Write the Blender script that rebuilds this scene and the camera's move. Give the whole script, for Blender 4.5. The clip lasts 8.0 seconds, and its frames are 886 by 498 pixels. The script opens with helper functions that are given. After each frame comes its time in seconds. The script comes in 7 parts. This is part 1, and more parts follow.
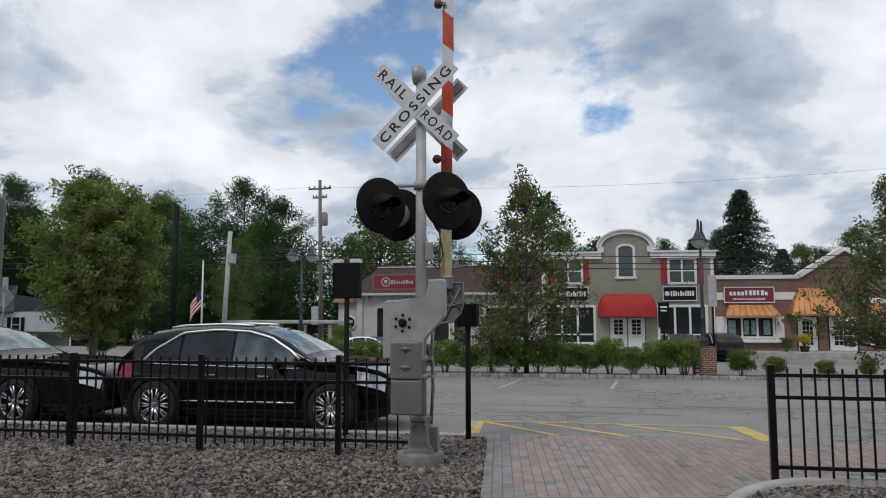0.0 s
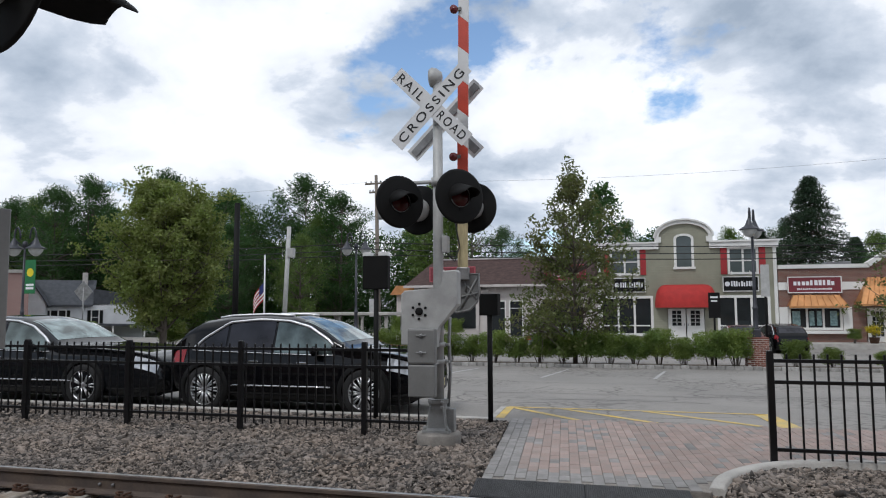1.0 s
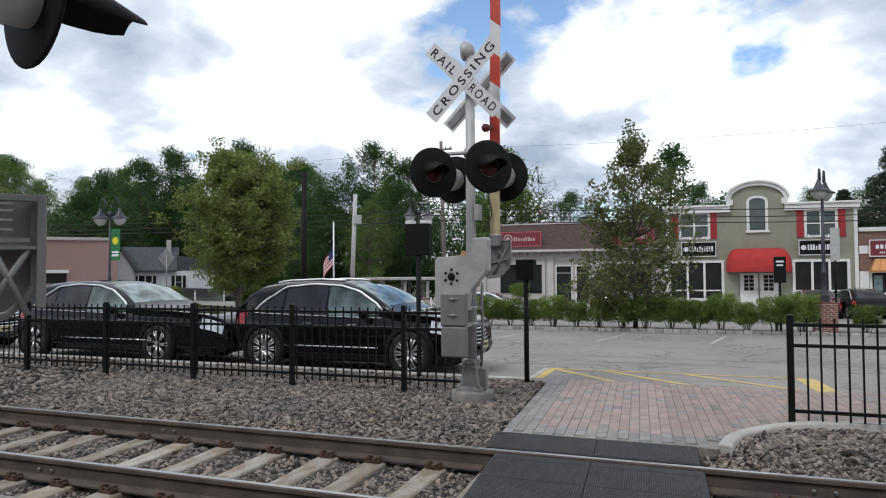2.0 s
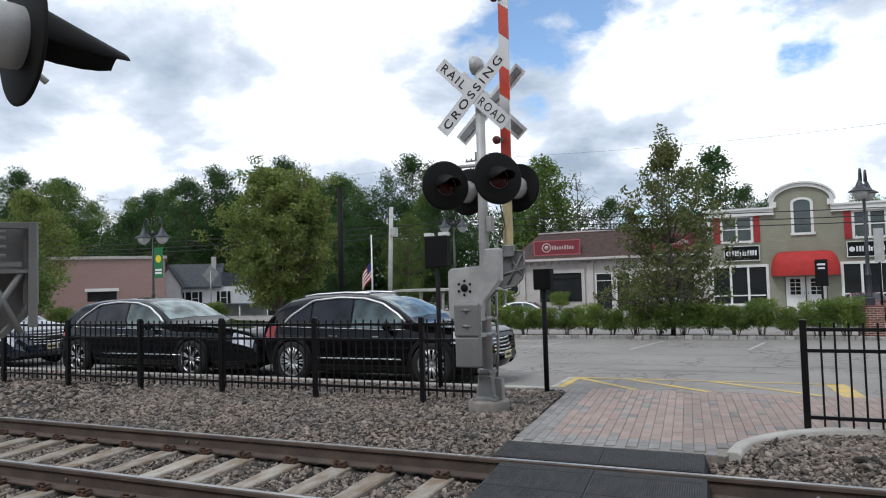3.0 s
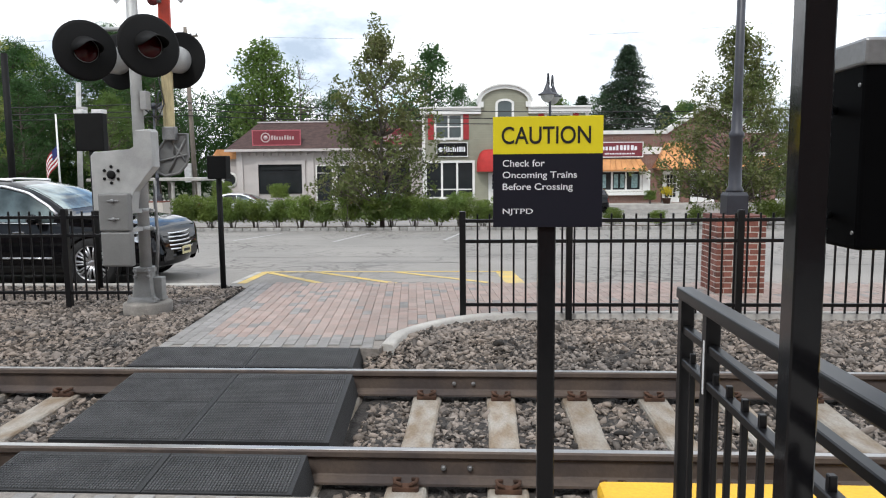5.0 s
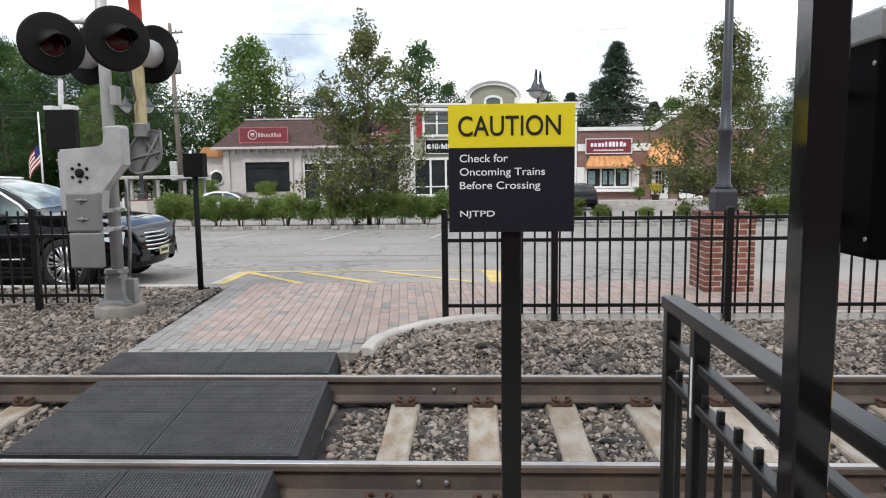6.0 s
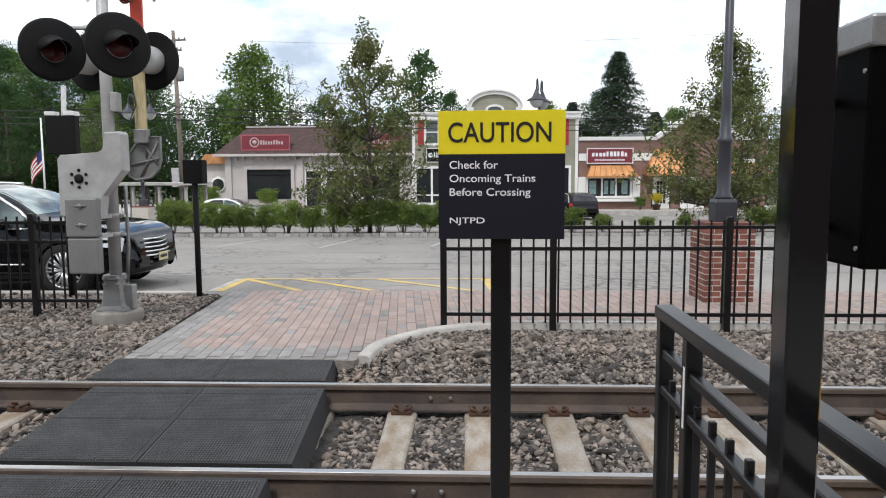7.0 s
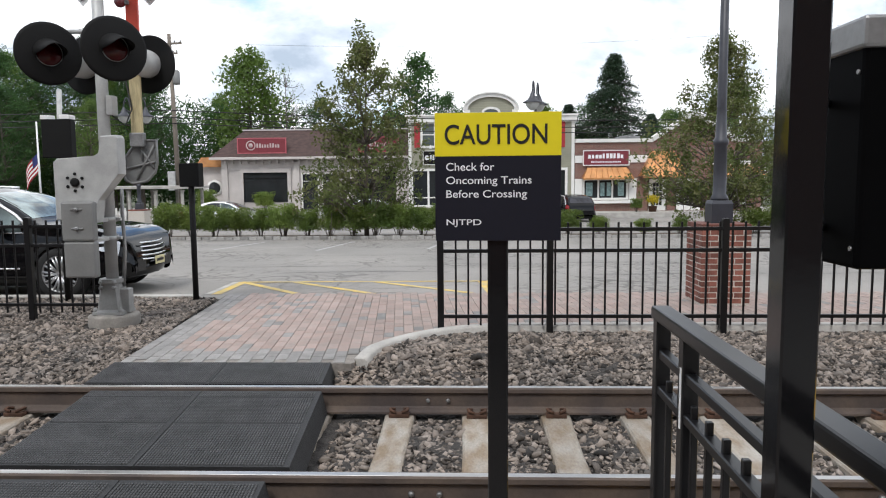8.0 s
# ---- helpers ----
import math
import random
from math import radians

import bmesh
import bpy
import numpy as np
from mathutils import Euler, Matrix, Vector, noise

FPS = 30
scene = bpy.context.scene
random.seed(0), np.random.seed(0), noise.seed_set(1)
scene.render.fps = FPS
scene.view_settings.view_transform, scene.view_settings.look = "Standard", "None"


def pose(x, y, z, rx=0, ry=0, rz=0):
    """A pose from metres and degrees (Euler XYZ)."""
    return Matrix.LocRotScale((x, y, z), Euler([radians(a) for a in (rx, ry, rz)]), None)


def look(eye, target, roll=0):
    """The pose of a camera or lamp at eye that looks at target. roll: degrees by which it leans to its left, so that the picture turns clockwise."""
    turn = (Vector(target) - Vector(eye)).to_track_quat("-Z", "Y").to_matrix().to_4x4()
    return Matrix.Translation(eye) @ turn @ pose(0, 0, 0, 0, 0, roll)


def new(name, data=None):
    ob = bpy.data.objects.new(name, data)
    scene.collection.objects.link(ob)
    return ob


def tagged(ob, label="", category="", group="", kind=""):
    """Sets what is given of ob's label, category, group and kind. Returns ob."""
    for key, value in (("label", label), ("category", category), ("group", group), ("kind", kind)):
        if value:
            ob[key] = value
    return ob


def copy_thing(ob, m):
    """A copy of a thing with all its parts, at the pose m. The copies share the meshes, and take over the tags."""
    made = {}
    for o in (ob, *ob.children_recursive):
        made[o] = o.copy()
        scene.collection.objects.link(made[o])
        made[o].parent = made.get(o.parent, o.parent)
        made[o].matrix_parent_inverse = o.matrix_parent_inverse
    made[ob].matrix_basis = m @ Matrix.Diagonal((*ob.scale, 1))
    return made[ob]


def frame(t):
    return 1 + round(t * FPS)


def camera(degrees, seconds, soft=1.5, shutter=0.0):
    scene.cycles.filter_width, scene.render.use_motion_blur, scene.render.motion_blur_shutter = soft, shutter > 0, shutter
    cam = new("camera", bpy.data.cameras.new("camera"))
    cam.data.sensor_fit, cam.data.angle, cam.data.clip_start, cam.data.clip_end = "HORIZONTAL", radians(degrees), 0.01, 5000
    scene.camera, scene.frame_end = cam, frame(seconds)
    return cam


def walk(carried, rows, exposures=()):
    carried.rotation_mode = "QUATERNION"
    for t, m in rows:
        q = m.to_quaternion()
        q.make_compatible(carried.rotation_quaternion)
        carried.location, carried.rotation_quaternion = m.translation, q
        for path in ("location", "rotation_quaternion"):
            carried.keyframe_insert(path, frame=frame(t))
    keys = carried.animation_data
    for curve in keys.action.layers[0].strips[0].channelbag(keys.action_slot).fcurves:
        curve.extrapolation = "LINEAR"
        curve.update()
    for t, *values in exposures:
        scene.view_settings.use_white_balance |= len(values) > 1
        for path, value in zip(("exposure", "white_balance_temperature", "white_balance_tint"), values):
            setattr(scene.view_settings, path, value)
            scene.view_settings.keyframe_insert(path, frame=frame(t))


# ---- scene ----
cam = camera(64.2, 8.0, soft=1.1)
PATH = [
    (0, (0.174, 0.221, 1.624), (-0.18, 2.181, 1.81), -0.1),
    (0.5, (0.531, 0.103, 1.614), (0.045, 2.035, 1.792), -0.5),
    (1, (0.811, -0.127, 1.584), (0.283, 1.795, 1.749), -0.3),
    (1.5, (1.092, -0.257, 1.583), (0.446, 1.632, 1.699), -0.4),
    (2, (1.397, -0.377, 1.589), (0.673, 1.486, 1.656), -0.4),
    (3.3, (1.887, -0.324, 1.598), (1.042, 1.486, 1.702), -1.8),
    (3.5, (1.95, -0.276, 1.6), (1.133, 1.546, 1.709), -2.0),
    (4, (2.038, -0.032, 1.565), (1.657, 1.928, 1.449), -1.6),
    (4.5, (2.194, 0.21, 1.545), (2.032, 2.193, 1.346), -1.0),
    (4.7, (2.233, 0.282, 1.545), (2.101, 2.267, 1.336), -0.6),
    (6, (2.348, 0.612, 1.543), (2.264, 2.597, 1.316), -0.7),
    (6.5, (2.369, 0.628, 1.54), (2.279, 2.614, 1.328), -0.3),
    (7, (2.372, 0.624, 1.538), (2.285, 2.612, 1.335), -0.3),
    (7.5, (2.37, 0.62, 1.537), (2.286, 2.608, 1.339), -0.4),
    (8, (2.372, 0.62, 1.537), (2.294, 2.609, 1.341), -0.5),
]
EXPOSURES = [(0, -0.46, 6080, 10), (1.5, -0.03, 6090, 10), (3.5, 0.03, 6020, 9), (4.0, 0.22, 6150, 9), (4.5, 0.46, 6200, 9), (6.0, 0.58, 6260, 10), (7.0, 0.50, 6260, 10), (8.0, 0.46, 6260, 10)]
walk(cam, [(t, look(eye, target, roll)) for t, eye, target, roll in PATH], EXPOSURES)

# ---- world and light ----
world = bpy.data.worlds.new("sky")
scene.world = world
world.use_nodes = True
wn, wl = world.node_tree.nodes, world.node_tree.links
wn.clear()
SUN_EL, SUN_AZ = 52.0, 200.0


def wnode(kind, **kw):
    n = wn.new(kind)
    for k, v in kw.items():
        n.inputs[k].default_value = v
    return n


def wmath(op, a, b=None, clamp=False):
    n = wn.new("ShaderNodeMath")
    n.operation, n.use_clamp = op, clamp
    for i, v in enumerate((a, b)):
        if v is None:
            continue
        if isinstance(v, (int, float)):
            n.inputs[i].default_value = v
        else:
            wl.new(v, n.inputs[i])
    return n.outputs[0]


sky = wn.new("ShaderNodeTexSky")
sky.sky_type = "NISHITA"
sky.sun_disc = False
sky.sun_elevation, sky.sun_rotation = radians(SUN_EL), radians(SUN_AZ)
tc = wn.new("ShaderNodeTexCoord")
sep = wn.new("ShaderNodeSeparateXYZ")
wl.new(tc.outputs["Generated"], sep.inputs[0])
up = wmath("ADD", wmath("MAXIMUM", sep.outputs[2], 0.0), 0.42)
flat = wn.new("ShaderNodeCombineXYZ")
wl.new(wmath("DIVIDE", sep.outputs[0], up), flat.inputs[0])
wl.new(wmath("DIVIDE", sep.outputs[1], up), flat.inputs[1])
flat.inputs[2].default_value = 3.7


def wnoise(scale, detail, rough, off=0.0, bend=0.0):
    mp = wn.new("ShaderNodeMapping")
    mp.inputs["Location"].default_value = (off, off * 0.7, off * 0.3)
    wl.new(flat.outputs[0], mp.inputs[0])
    n = wnode("ShaderNodeTexNoise", Scale=scale, Detail=detail, Roughness=rough, Distortion=bend)
    wl.new(mp.outputs[0], n.inputs["Vector"])
    return n.outputs[0]


def wramp(fac, stops):
    r = wn.new("ShaderNodeValToRGB")
    wl.new(fac, r.inputs[0])
    e = r.color_ramp.elements
    while len(e) < len(stops):
        e.new(0.5)
    for q, (p, c) in zip(e, stops):
        q.position, q.color = p, (*c, 1)
    return r.outputs[0]


cover = wramp(wnoise(2.1, 10, 0.57), [(0.345, (0, 0, 0)), (0.40, (1, 1, 1))])
shade = wramp(wnoise(2.7, 10, 0.55, 9.1, 0.15), [(0.34, (0.42, 0.49, 0.58)), (0.43, (0.64, 0.70, 0.78)), (0.487, (0.82, 0.86, 0.92)), (0.515, (1.03, 1.04, 1.06)), (0.66, (1.30, 1.30, 1.30))])
blue = wn.new("ShaderNodeMix")
blue.data_type, blue.blend_type = "RGBA", "MIX"
sky_lit = wn.new("ShaderNodeMix")
sky_lit.data_type, sky_lit.blend_type = "RGBA", "MULTIPLY"
sky_lit.inputs["Factor"].default_value = 1.0
wl.new(sky.outputs[0], sky_lit.inputs["A"])
sky_lit.inputs["B"].default_value = (0.18, 0.185, 0.185, 1)
wl.new(cover, blue.inputs["Factor"])
wl.new(sky_lit.outputs["Result"], blue.inputs["A"])
wl.new(shade, blue.inputs["B"])
bg = wnode("ShaderNodeBackground", Strength=1.0)
wl.new(blue.outputs["Result"], bg.inputs[0])
wo = wn.new("ShaderNodeOutputWorld")
wl.new(bg.outputs[0], wo.inputs[0])

sun = new("sun", bpy.data.lights.new("sun", "SUN"))
sun.data.energy, sun.data.angle, sun.data.color = 1.45, radians(10), (1, 0.96, 0.9)
az, el = radians(SUN_AZ), radians(SUN_EL)
sun.matrix_world = look((30 * math.sin(az) * math.cos(el), 30 * math.cos(az) * math.cos(el), 30 * math.sin(el)), (0, 0, 0))


# ---- materials ----
def mat(name, col, rough=0.6, metal=0.0, var=0.25, scale=6.0, bump=0.0, bscale=60.0, col2=None, rnd=0.0, island=0.0, spec=0.5, coat=0.0, fine=0.12, stretch=(1, 1, 1)):
    """Paint, stone or metal: two colours mixed by a broad noise, a fine grain over it, and a relief."""
    m = bpy.data.materials.new(name)
    m.use_nodes = True
    n, l = m.node_tree.nodes, m.node_tree.links
    b = n["Principled BSDF"]
    b.inputs["Roughness"].default_value, b.inputs["Metallic"].default_value = rough, metal
    b.inputs["Specular IOR Level"].default_value = spec
    b.inputs["Coat Weight"].default_value = coat
    b.inputs["Coat Roughness"].default_value = 0.04
    c2 = col2 or tuple(c * (1 - var) for c in col)
    t = n.new("ShaderNodeTexCoord")
    mp = n.new("ShaderNodeMapping")
    mp.inputs["Scale"].default_value = stretch
    l.new(t.outputs["Object"], mp.inputs[0])
    if rnd:
        # each piece takes its own stretch of the pattern
        own = n.new("ShaderNodeObjectInfo")
        far = n.new("ShaderNodeMath")
        far.operation = "MULTIPLY"
        far.inputs[1].default_value = 60.0
        l.new(own.outputs["Random"], far.inputs[0])
        l.new(far.outputs[0], mp.inputs["Location"])
    big = n.new("ShaderNodeTexNoise")
    big.inputs["Scale"].default_value, big.inputs["Detail"].default_value = scale, 6
    l.new(mp.outputs[0], big.inputs["Vector"])
    rr = n.new("ShaderNodeMapRange")
    rr.inputs[1].default_value, rr.inputs[2].default_value = 0.35, 0.65
    l.new(big.outputs[0], rr.inputs[0])
    mix = n.new("ShaderNodeMix")
    mix.data_type = "RGBA"
    mix.inputs["A"].default_value, mix.inputs["B"].default_value = (*col, 1), (*c2, 1)
    l.new(rr.outputs[0], mix.inputs["Factor"])
    small = n.new("ShaderNodeTexNoise")
    small.inputs["Scale"].default_value, small.inputs["Detail"].default_value = bscale, 4
    l.new(mp.outputs[0], small.inputs["Vector"])
    val = n.new("ShaderNodeMapRange")
    val.inputs[3].default_value, val.inputs[4].default_value = 1 - fine * 2, 1 + fine * 2
    l.new(small.outputs[0], val.inputs[0])
    out = val.outputs[0]
    for amount, kind, slot in ((rnd, "ShaderNodeObjectInfo", "Random"), (island, "ShaderNodeNewGeometry", "Random Per Island")):
        if amount:
            q = n.new(kind)
            r2 = n.new("ShaderNodeMapRange")
            r2.inputs[3].default_value, r2.inputs[4].default_value = 1 - amount, 1 + amount
            l.new(q.outputs[slot], r2.inputs[0])
            mu = n.new("ShaderNodeMath")
            mu.operation = "MULTIPLY"
            l.new(out, mu.inputs[0])
            l.new(r2.outputs[0], mu.inputs[1])
            out = mu.outputs[0]
    hs = n.new("ShaderNodeHueSaturation")
    l.new(mix.outputs["Result"], hs.inputs["Color"])
    l.new(out, hs.inputs["Value"])
    l.new(hs.outputs[0], b.inputs["Base Color"])
    if bump:
        bp = n.new("ShaderNodeBump")
        bp.inputs["Strength"].default_value, bp.inputs["Distance"].default_value = bump, 0.02
        l.new(small.outputs[0], bp.inputs["Height"])
        l.new(bp.outputs[0], b.inputs["Normal"])
    return m


def leaf_mat(name, a, c, island=0.3, rnd=0.0):
    m = mat(name, a, 0.55, 0, col2=c, scale=0.8, bscale=5, island=island, rnd=rnd, fine=0.1, spec=0.3)
    n, l = m.node_tree.nodes, m.node_tree.links
    tr = n.new("ShaderNodeBsdfTranslucent")
    tr.inputs[0].default_value = (a[0] * 1.6, a[1] * 1.7, a[2], 1)
    ms = n.new("ShaderNodeMixShader")
    ms.inputs[0].default_value = 0.28
    l.new(n["Principled BSDF"].outputs[0], ms.inputs[1])
    l.new(tr.outputs[0], ms.inputs[2])
    l.new(ms.outputs[0], n["Material Output"].inputs[0])
    return m


def pane_mat(name, tint=(0.02, 0.025, 0.03), rough=0.03):
    m = mat(name, tint, rough, 0, var=0.3, scale=0.8, fine=0.02, spec=0.4)
    return m


def glass_mat(name, tint):
    m = bpy.data.materials.new(name)
    m.use_nodes = True
    b = m.node_tree.nodes["Principled BSDF"]
    b.inputs["Base Color"].default_value = (*tint, 1)
    b.inputs["Transmission Weight"].default_value = 1.0
    b.inputs["Roughness"].default_value = 0.02
    b.inputs["IOR"].default_value = 1.45
    return m


def siding_mat(name, col, pitch, axis=2, depth=0.5):
    """Lapped boards: a saw-tooth relief along z at the board's pitch."""
    m = mat(name, col, 0.65, 0, var=0.12, scale=1.5, bscale=25, fine=0.05)
    n, l = m.node_tree.nodes, m.node_tree.links
    t = n.new("ShaderNodeTexCoord")
    w = n.new("ShaderNodeTexWave")
    w.wave_type, w.bands_direction, w.wave_profile = "BANDS", "XYZ"[axis], "SAW"
    w.inputs["Scale"].default_value = 1 / pitch * 0.314
    l.new(t.outputs["Object"], w.inputs["Vector"])
    bp = n.new("ShaderNodeBump")
    bp.inputs["Strength"].default_value, bp.inputs["Distance"].default_value = depth, 0.03
    l.new(w.outputs[0], bp.inputs["Height"])
    l.new(bp.outputs[0], n["Principled BSDF"].inputs["Normal"])
    return m


def brick_mat(name, a, b2, mortar, scale=1.0):
    m = mat(name, a, 0.85, 0, bump=0.3, bscale=30)
    n, l = m.node_tree.nodes, m.node_tree.links
    t = n.new("ShaderNodeTexCoord")
    s = n.new("ShaderNodeSeparateXYZ")
    c = n.new("ShaderNodeCombineXYZ")
    l.new(t.outputs["Object"], s.inputs[0])
    l.new(s.outputs[0], c.inputs[0])
    l.new(s.outputs[2], c.inputs[1])
    k = n.new("ShaderNodeTexBrick")
    k.inputs["Color1"].default_value, k.inputs["Color2"].default_value, k.inputs["Mortar"].default_value = (*a, 1), (*b2, 1), (*mortar, 1)
    k.inputs["Scale"].default_value = scale
    k.inputs["Brick Width"].default_value, k.inputs["Row Height"].default_value, k.inputs["Mortar Size"].default_value = 0.21, 0.072, 0.008
    l.new(c.outputs[0], k.inputs["Vector"])
    l.new(k.outputs[0], n["Principled BSDF"].inputs["Base Color"])
    return m


def cracked(m, cell, width, depth, mask_lo, mask_hi):
    """Old asphalt: a net of thin dark cracks that comes and goes."""
    n, l = m.node_tree.nodes, m.node_tree.links
    b = n["Principled BSDF"]
    old = b.inputs["Base Color"].links[0].from_socket
    t = n.new("ShaderNodeTexCoord")
    wob = n.new("ShaderNodeTexNoise")
    wob.inputs["Scale"].default_value, wob.inputs["Detail"].default_value = 2.5 / cell, 4
    l.new(t.outputs["Object"], wob.inputs["Vector"])
    add = n.new("ShaderNodeMix")
    add.data_type, add.blend_type = "RGBA", "ADD"
    add.inputs["Factor"].default_value = 0.35 * cell
    l.new(t.outputs["Object"], add.inputs["A"])
    l.new(wob.outputs["Color"], add.inputs["B"])
    v = n.new("ShaderNodeTexVoronoi")
    v.feature = "DISTANCE_TO_EDGE"
    v.inputs["Scale"].default_value = 1 / cell
    l.new(add.outputs["Result"], v.inputs["Vector"])
    edge = n.new("ShaderNodeMapRange")
    edge.inputs[1].default_value, edge.inputs[2].default_value = width * 0.4 / cell, width / cell
    edge.inputs[3].default_value, edge.inputs[4].default_value = depth, 0.0
    l.new(v.outputs["Distance"], edge.inputs[0])
    where = n.new("ShaderNodeTexNoise")
    where.inputs["Scale"].default_value, where.inputs["Detail"].default_value = 0.3, 3
    l.new(t.outputs["Object"], where.inputs["Vector"])
    mask = n.new("ShaderNodeMapRange")
    mask.inputs[1].default_value, mask.inputs[2].default_value = mask_lo, mask_hi
    l.new(where.outputs[0], mask.inputs[0])
    both = n.new("ShaderNodeMath")
    both.operation = "MULTIPLY"
    l.new(edge.outputs[0], both.inputs[0])
    l.new(mask.outputs[0], both.inputs[1])
    mix = n.new("ShaderNodeMix")
    mix.data_type = "RGBA"
    mix.inputs["B"].default_value = (0.06, 0.055, 0.05, 1)
    l.new(both.outputs[0], mix.inputs["Factor"])
    l.new(old, mix.inputs["A"])
    l.new(mix.outputs["Result"], b.inputs["Base Color"])
    return m


M_BLACK = mat("black_enamel", (0.008, 0.008, 0.009), 0.35, spec=0.3, var=0.3, bscale=30, fine=0.05)
M_BLACK_GLOSS = mat("black_gloss_enamel", (0.007, 0.007, 0.008), 0.12, spec=0.4, var=0.3, scale=3, bscale=12, bump=0.03)
M_BLACK_MATT = mat("black_matt_paint", (0.004, 0.0038, 0.0038), 0.7, spec=0.25, var=0.3)
M_BOX = mat("dull_black_steel", (0.0022, 0.0022, 0.0025), 0.6, var=0.3, spec=0.03)
M_SILVER = mat("aluminium_paint", (0.44, 0.44, 0.43), 0.5, 0.15, var=0.28, scale=4, bump=0.06, bscale=90, fine=0.07)
M_CASTING = mat("dull_cast_metal", (0.27, 0.27, 0.262), 0.65, 0.05, var=0.3, scale=5, bump=0.12, bscale=70, fine=0.08)
M_FOOTING = mat("weathered_concrete", (0.27, 0.25, 0.225), 0.95, var=0.35, scale=6, bump=0.3, bscale=60, fine=0.12)
M_GREY = mat("grey_cabinet_paint", (0.19, 0.19, 0.185), 0.5, 0.1, var=0.2, scale=3, bump=0.05, fine=0.06)
M_GALV = mat("galvanised_steel", (0.30, 0.30, 0.30), 0.45, 0.6, var=0.35, scale=5)
M_WHITE = mat("white_paint", (0.78, 0.78, 0.77), 0.5, var=0.1, scale=2, fine=0.03)
M_SHEET = mat("white_sign_sheet", (0.66, 0.66, 0.66), 0.4, var=0.1, scale=3, fine=0.03)
M_REDSTRIPE = mat("red_orange_sheet", (0.55, 0.06, 0.03), 0.4, var=0.2, scale=4)
M_WOODARM = mat("weathered_yellow_wood", (0.50, 0.42, 0.24), 0.7, var=0.3, scale=8, stretch=(6, 6, 1))
M_LENS = mat("red_lens", (0.05, 0.003, 0.004), 0.2, var=0.4, scale=10, spec=0.3)
M_LAMPRED = mat("small_red_lens", (0.16, 0.02, 0.025), 0.25, var=0.3)
M_RAIL = mat("rail_web_rust", (0.12, 0.09, 0.07), 0.75, 0.2, var=0.35, scale=3, bump=0.15, bscale=40, col2=(0.07, 0.055, 0.05))
M_RAILTOP = mat("polished_rail_head", (0.46, 0.45, 0.44), 0.28, 0.9, var=0.25, scale=2, stretch=(0.3, 6, 1))
M_TIE = mat("tie_concrete", (0.335, 0.31, 0.272), 0.9, var=0.3, scale=5, bump=0.4, bscale=45, col2=(0.21, 0.158, 0.108), rnd=0.18, stretch=(1.6, 0.7, 1), fine=0.16)
M_RUST = mat("rust", (0.10, 0.05, 0.03), 0.9, 0.1, var=0.5, scale=12, bump=0.3)
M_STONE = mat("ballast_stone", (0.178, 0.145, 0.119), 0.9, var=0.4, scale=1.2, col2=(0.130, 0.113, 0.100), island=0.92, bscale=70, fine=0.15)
# bed far darker than the stones: shade in their gaps, put into colour
M_BALLAST_SHADE = mat("ballast_gap_shade", (0.050, 0.044, 0.040), 0.95, var=0.5, scale=14, bump=1.0, bscale=45, fine=0.3)
M_RUBBER = mat("crossing_rubber", (0.018, 0.018, 0.019), 0.7, var=0.35, scale=4, bump=0.2, bscale=120, fine=0.15)
M_TREAD = mat("worn_tread_rubber", (0.060, 0.060, 0.062), 0.65, var=0.4, scale=5, fine=0.15)
M_LEAF_T = leaf_mat("olive_tree_leaf", (0.140, 0.185, 0.048), (0.165, 0.172, 0.058))
M_PAVER = mat("paver_red", (0.315, 0.232, 0.202), 0.85, var=0.25, scale=5, bump=0.2, bscale=90, rnd=0.11, island=0.13, col2=(0.275, 0.225, 0.20))
M_PAVER_G = mat("paver_grey", (0.255, 0.243, 0.232), 0.85, var=0.25, scale=7, bump=0.2, bscale=90, rnd=0.15, island=0.12)
M_SAND = mat("joint_sand", (0.25, 0.225, 0.20), 0.95, var=0.3, scale=20, bump=0.4)
M_CONC = mat("concrete", (0.43, 0.41, 0.38), 0.9, var=0.25, scale=3, bump=0.2, bscale=60, fine=0.1)
M_ASPHALT = mat("old_asphalt", (0.265, 0.248, 0.228), 0.92, var=0.25, scale=0.35, bump=0.35, bscale=70, fine=0.16, col2=(0.215, 0.203, 0.188))
cracked(cracked(M_ASPHALT, 2.2, 0.03, 0.55, 0.35, 0.5), 0.35, 0.03, 0.55, 0.45, 0.6)
M_CRACK = mat("crack_filler", (0.10, 0.095, 0.09), 0.9, var=0.3)
M_YELLOW = mat("yellow_road_paint", (0.60, 0.415, 0.085), 0.7, var=0.35, scale=4, bump=0.1, col2=(0.42, 0.33, 0.15))
M_TACTILE = mat("yellow_platform_edge", (0.75, 0.42, 0.015), 0.6, var=0.12, scale=4, bump=0.05)
M_LINE = mat("worn_white_road_paint", (0.42, 0.41, 0.40), 0.8, var=0.3, scale=3)
M_BRICK = mat("pillar_brick", (0.21, 0.078, 0.056), 0.85, var=0.35, scale=9, bump=0.3, bscale=80, rnd=0.3)
M_MORTAR = mat("mortar", (0.52, 0.48, 0.43), 0.9, var=0.2, scale=20, bump=0.2)
M_LAMPIRON = mat("lamp_post_paint", (0.042, 0.044, 0.055), 0.45, 0.1, var=0.25, scale=5, fine=0.06)
M_LAMPGLASS = mat("frosted_lamp_glass", (0.55, 0.56, 0.55), 0.3, var=0.15)
M_SIGNYEL = mat("caution_yellow", (0.72, 0.60, 0.012), 0.4, var=0.05, scale=2, fine=0.02)
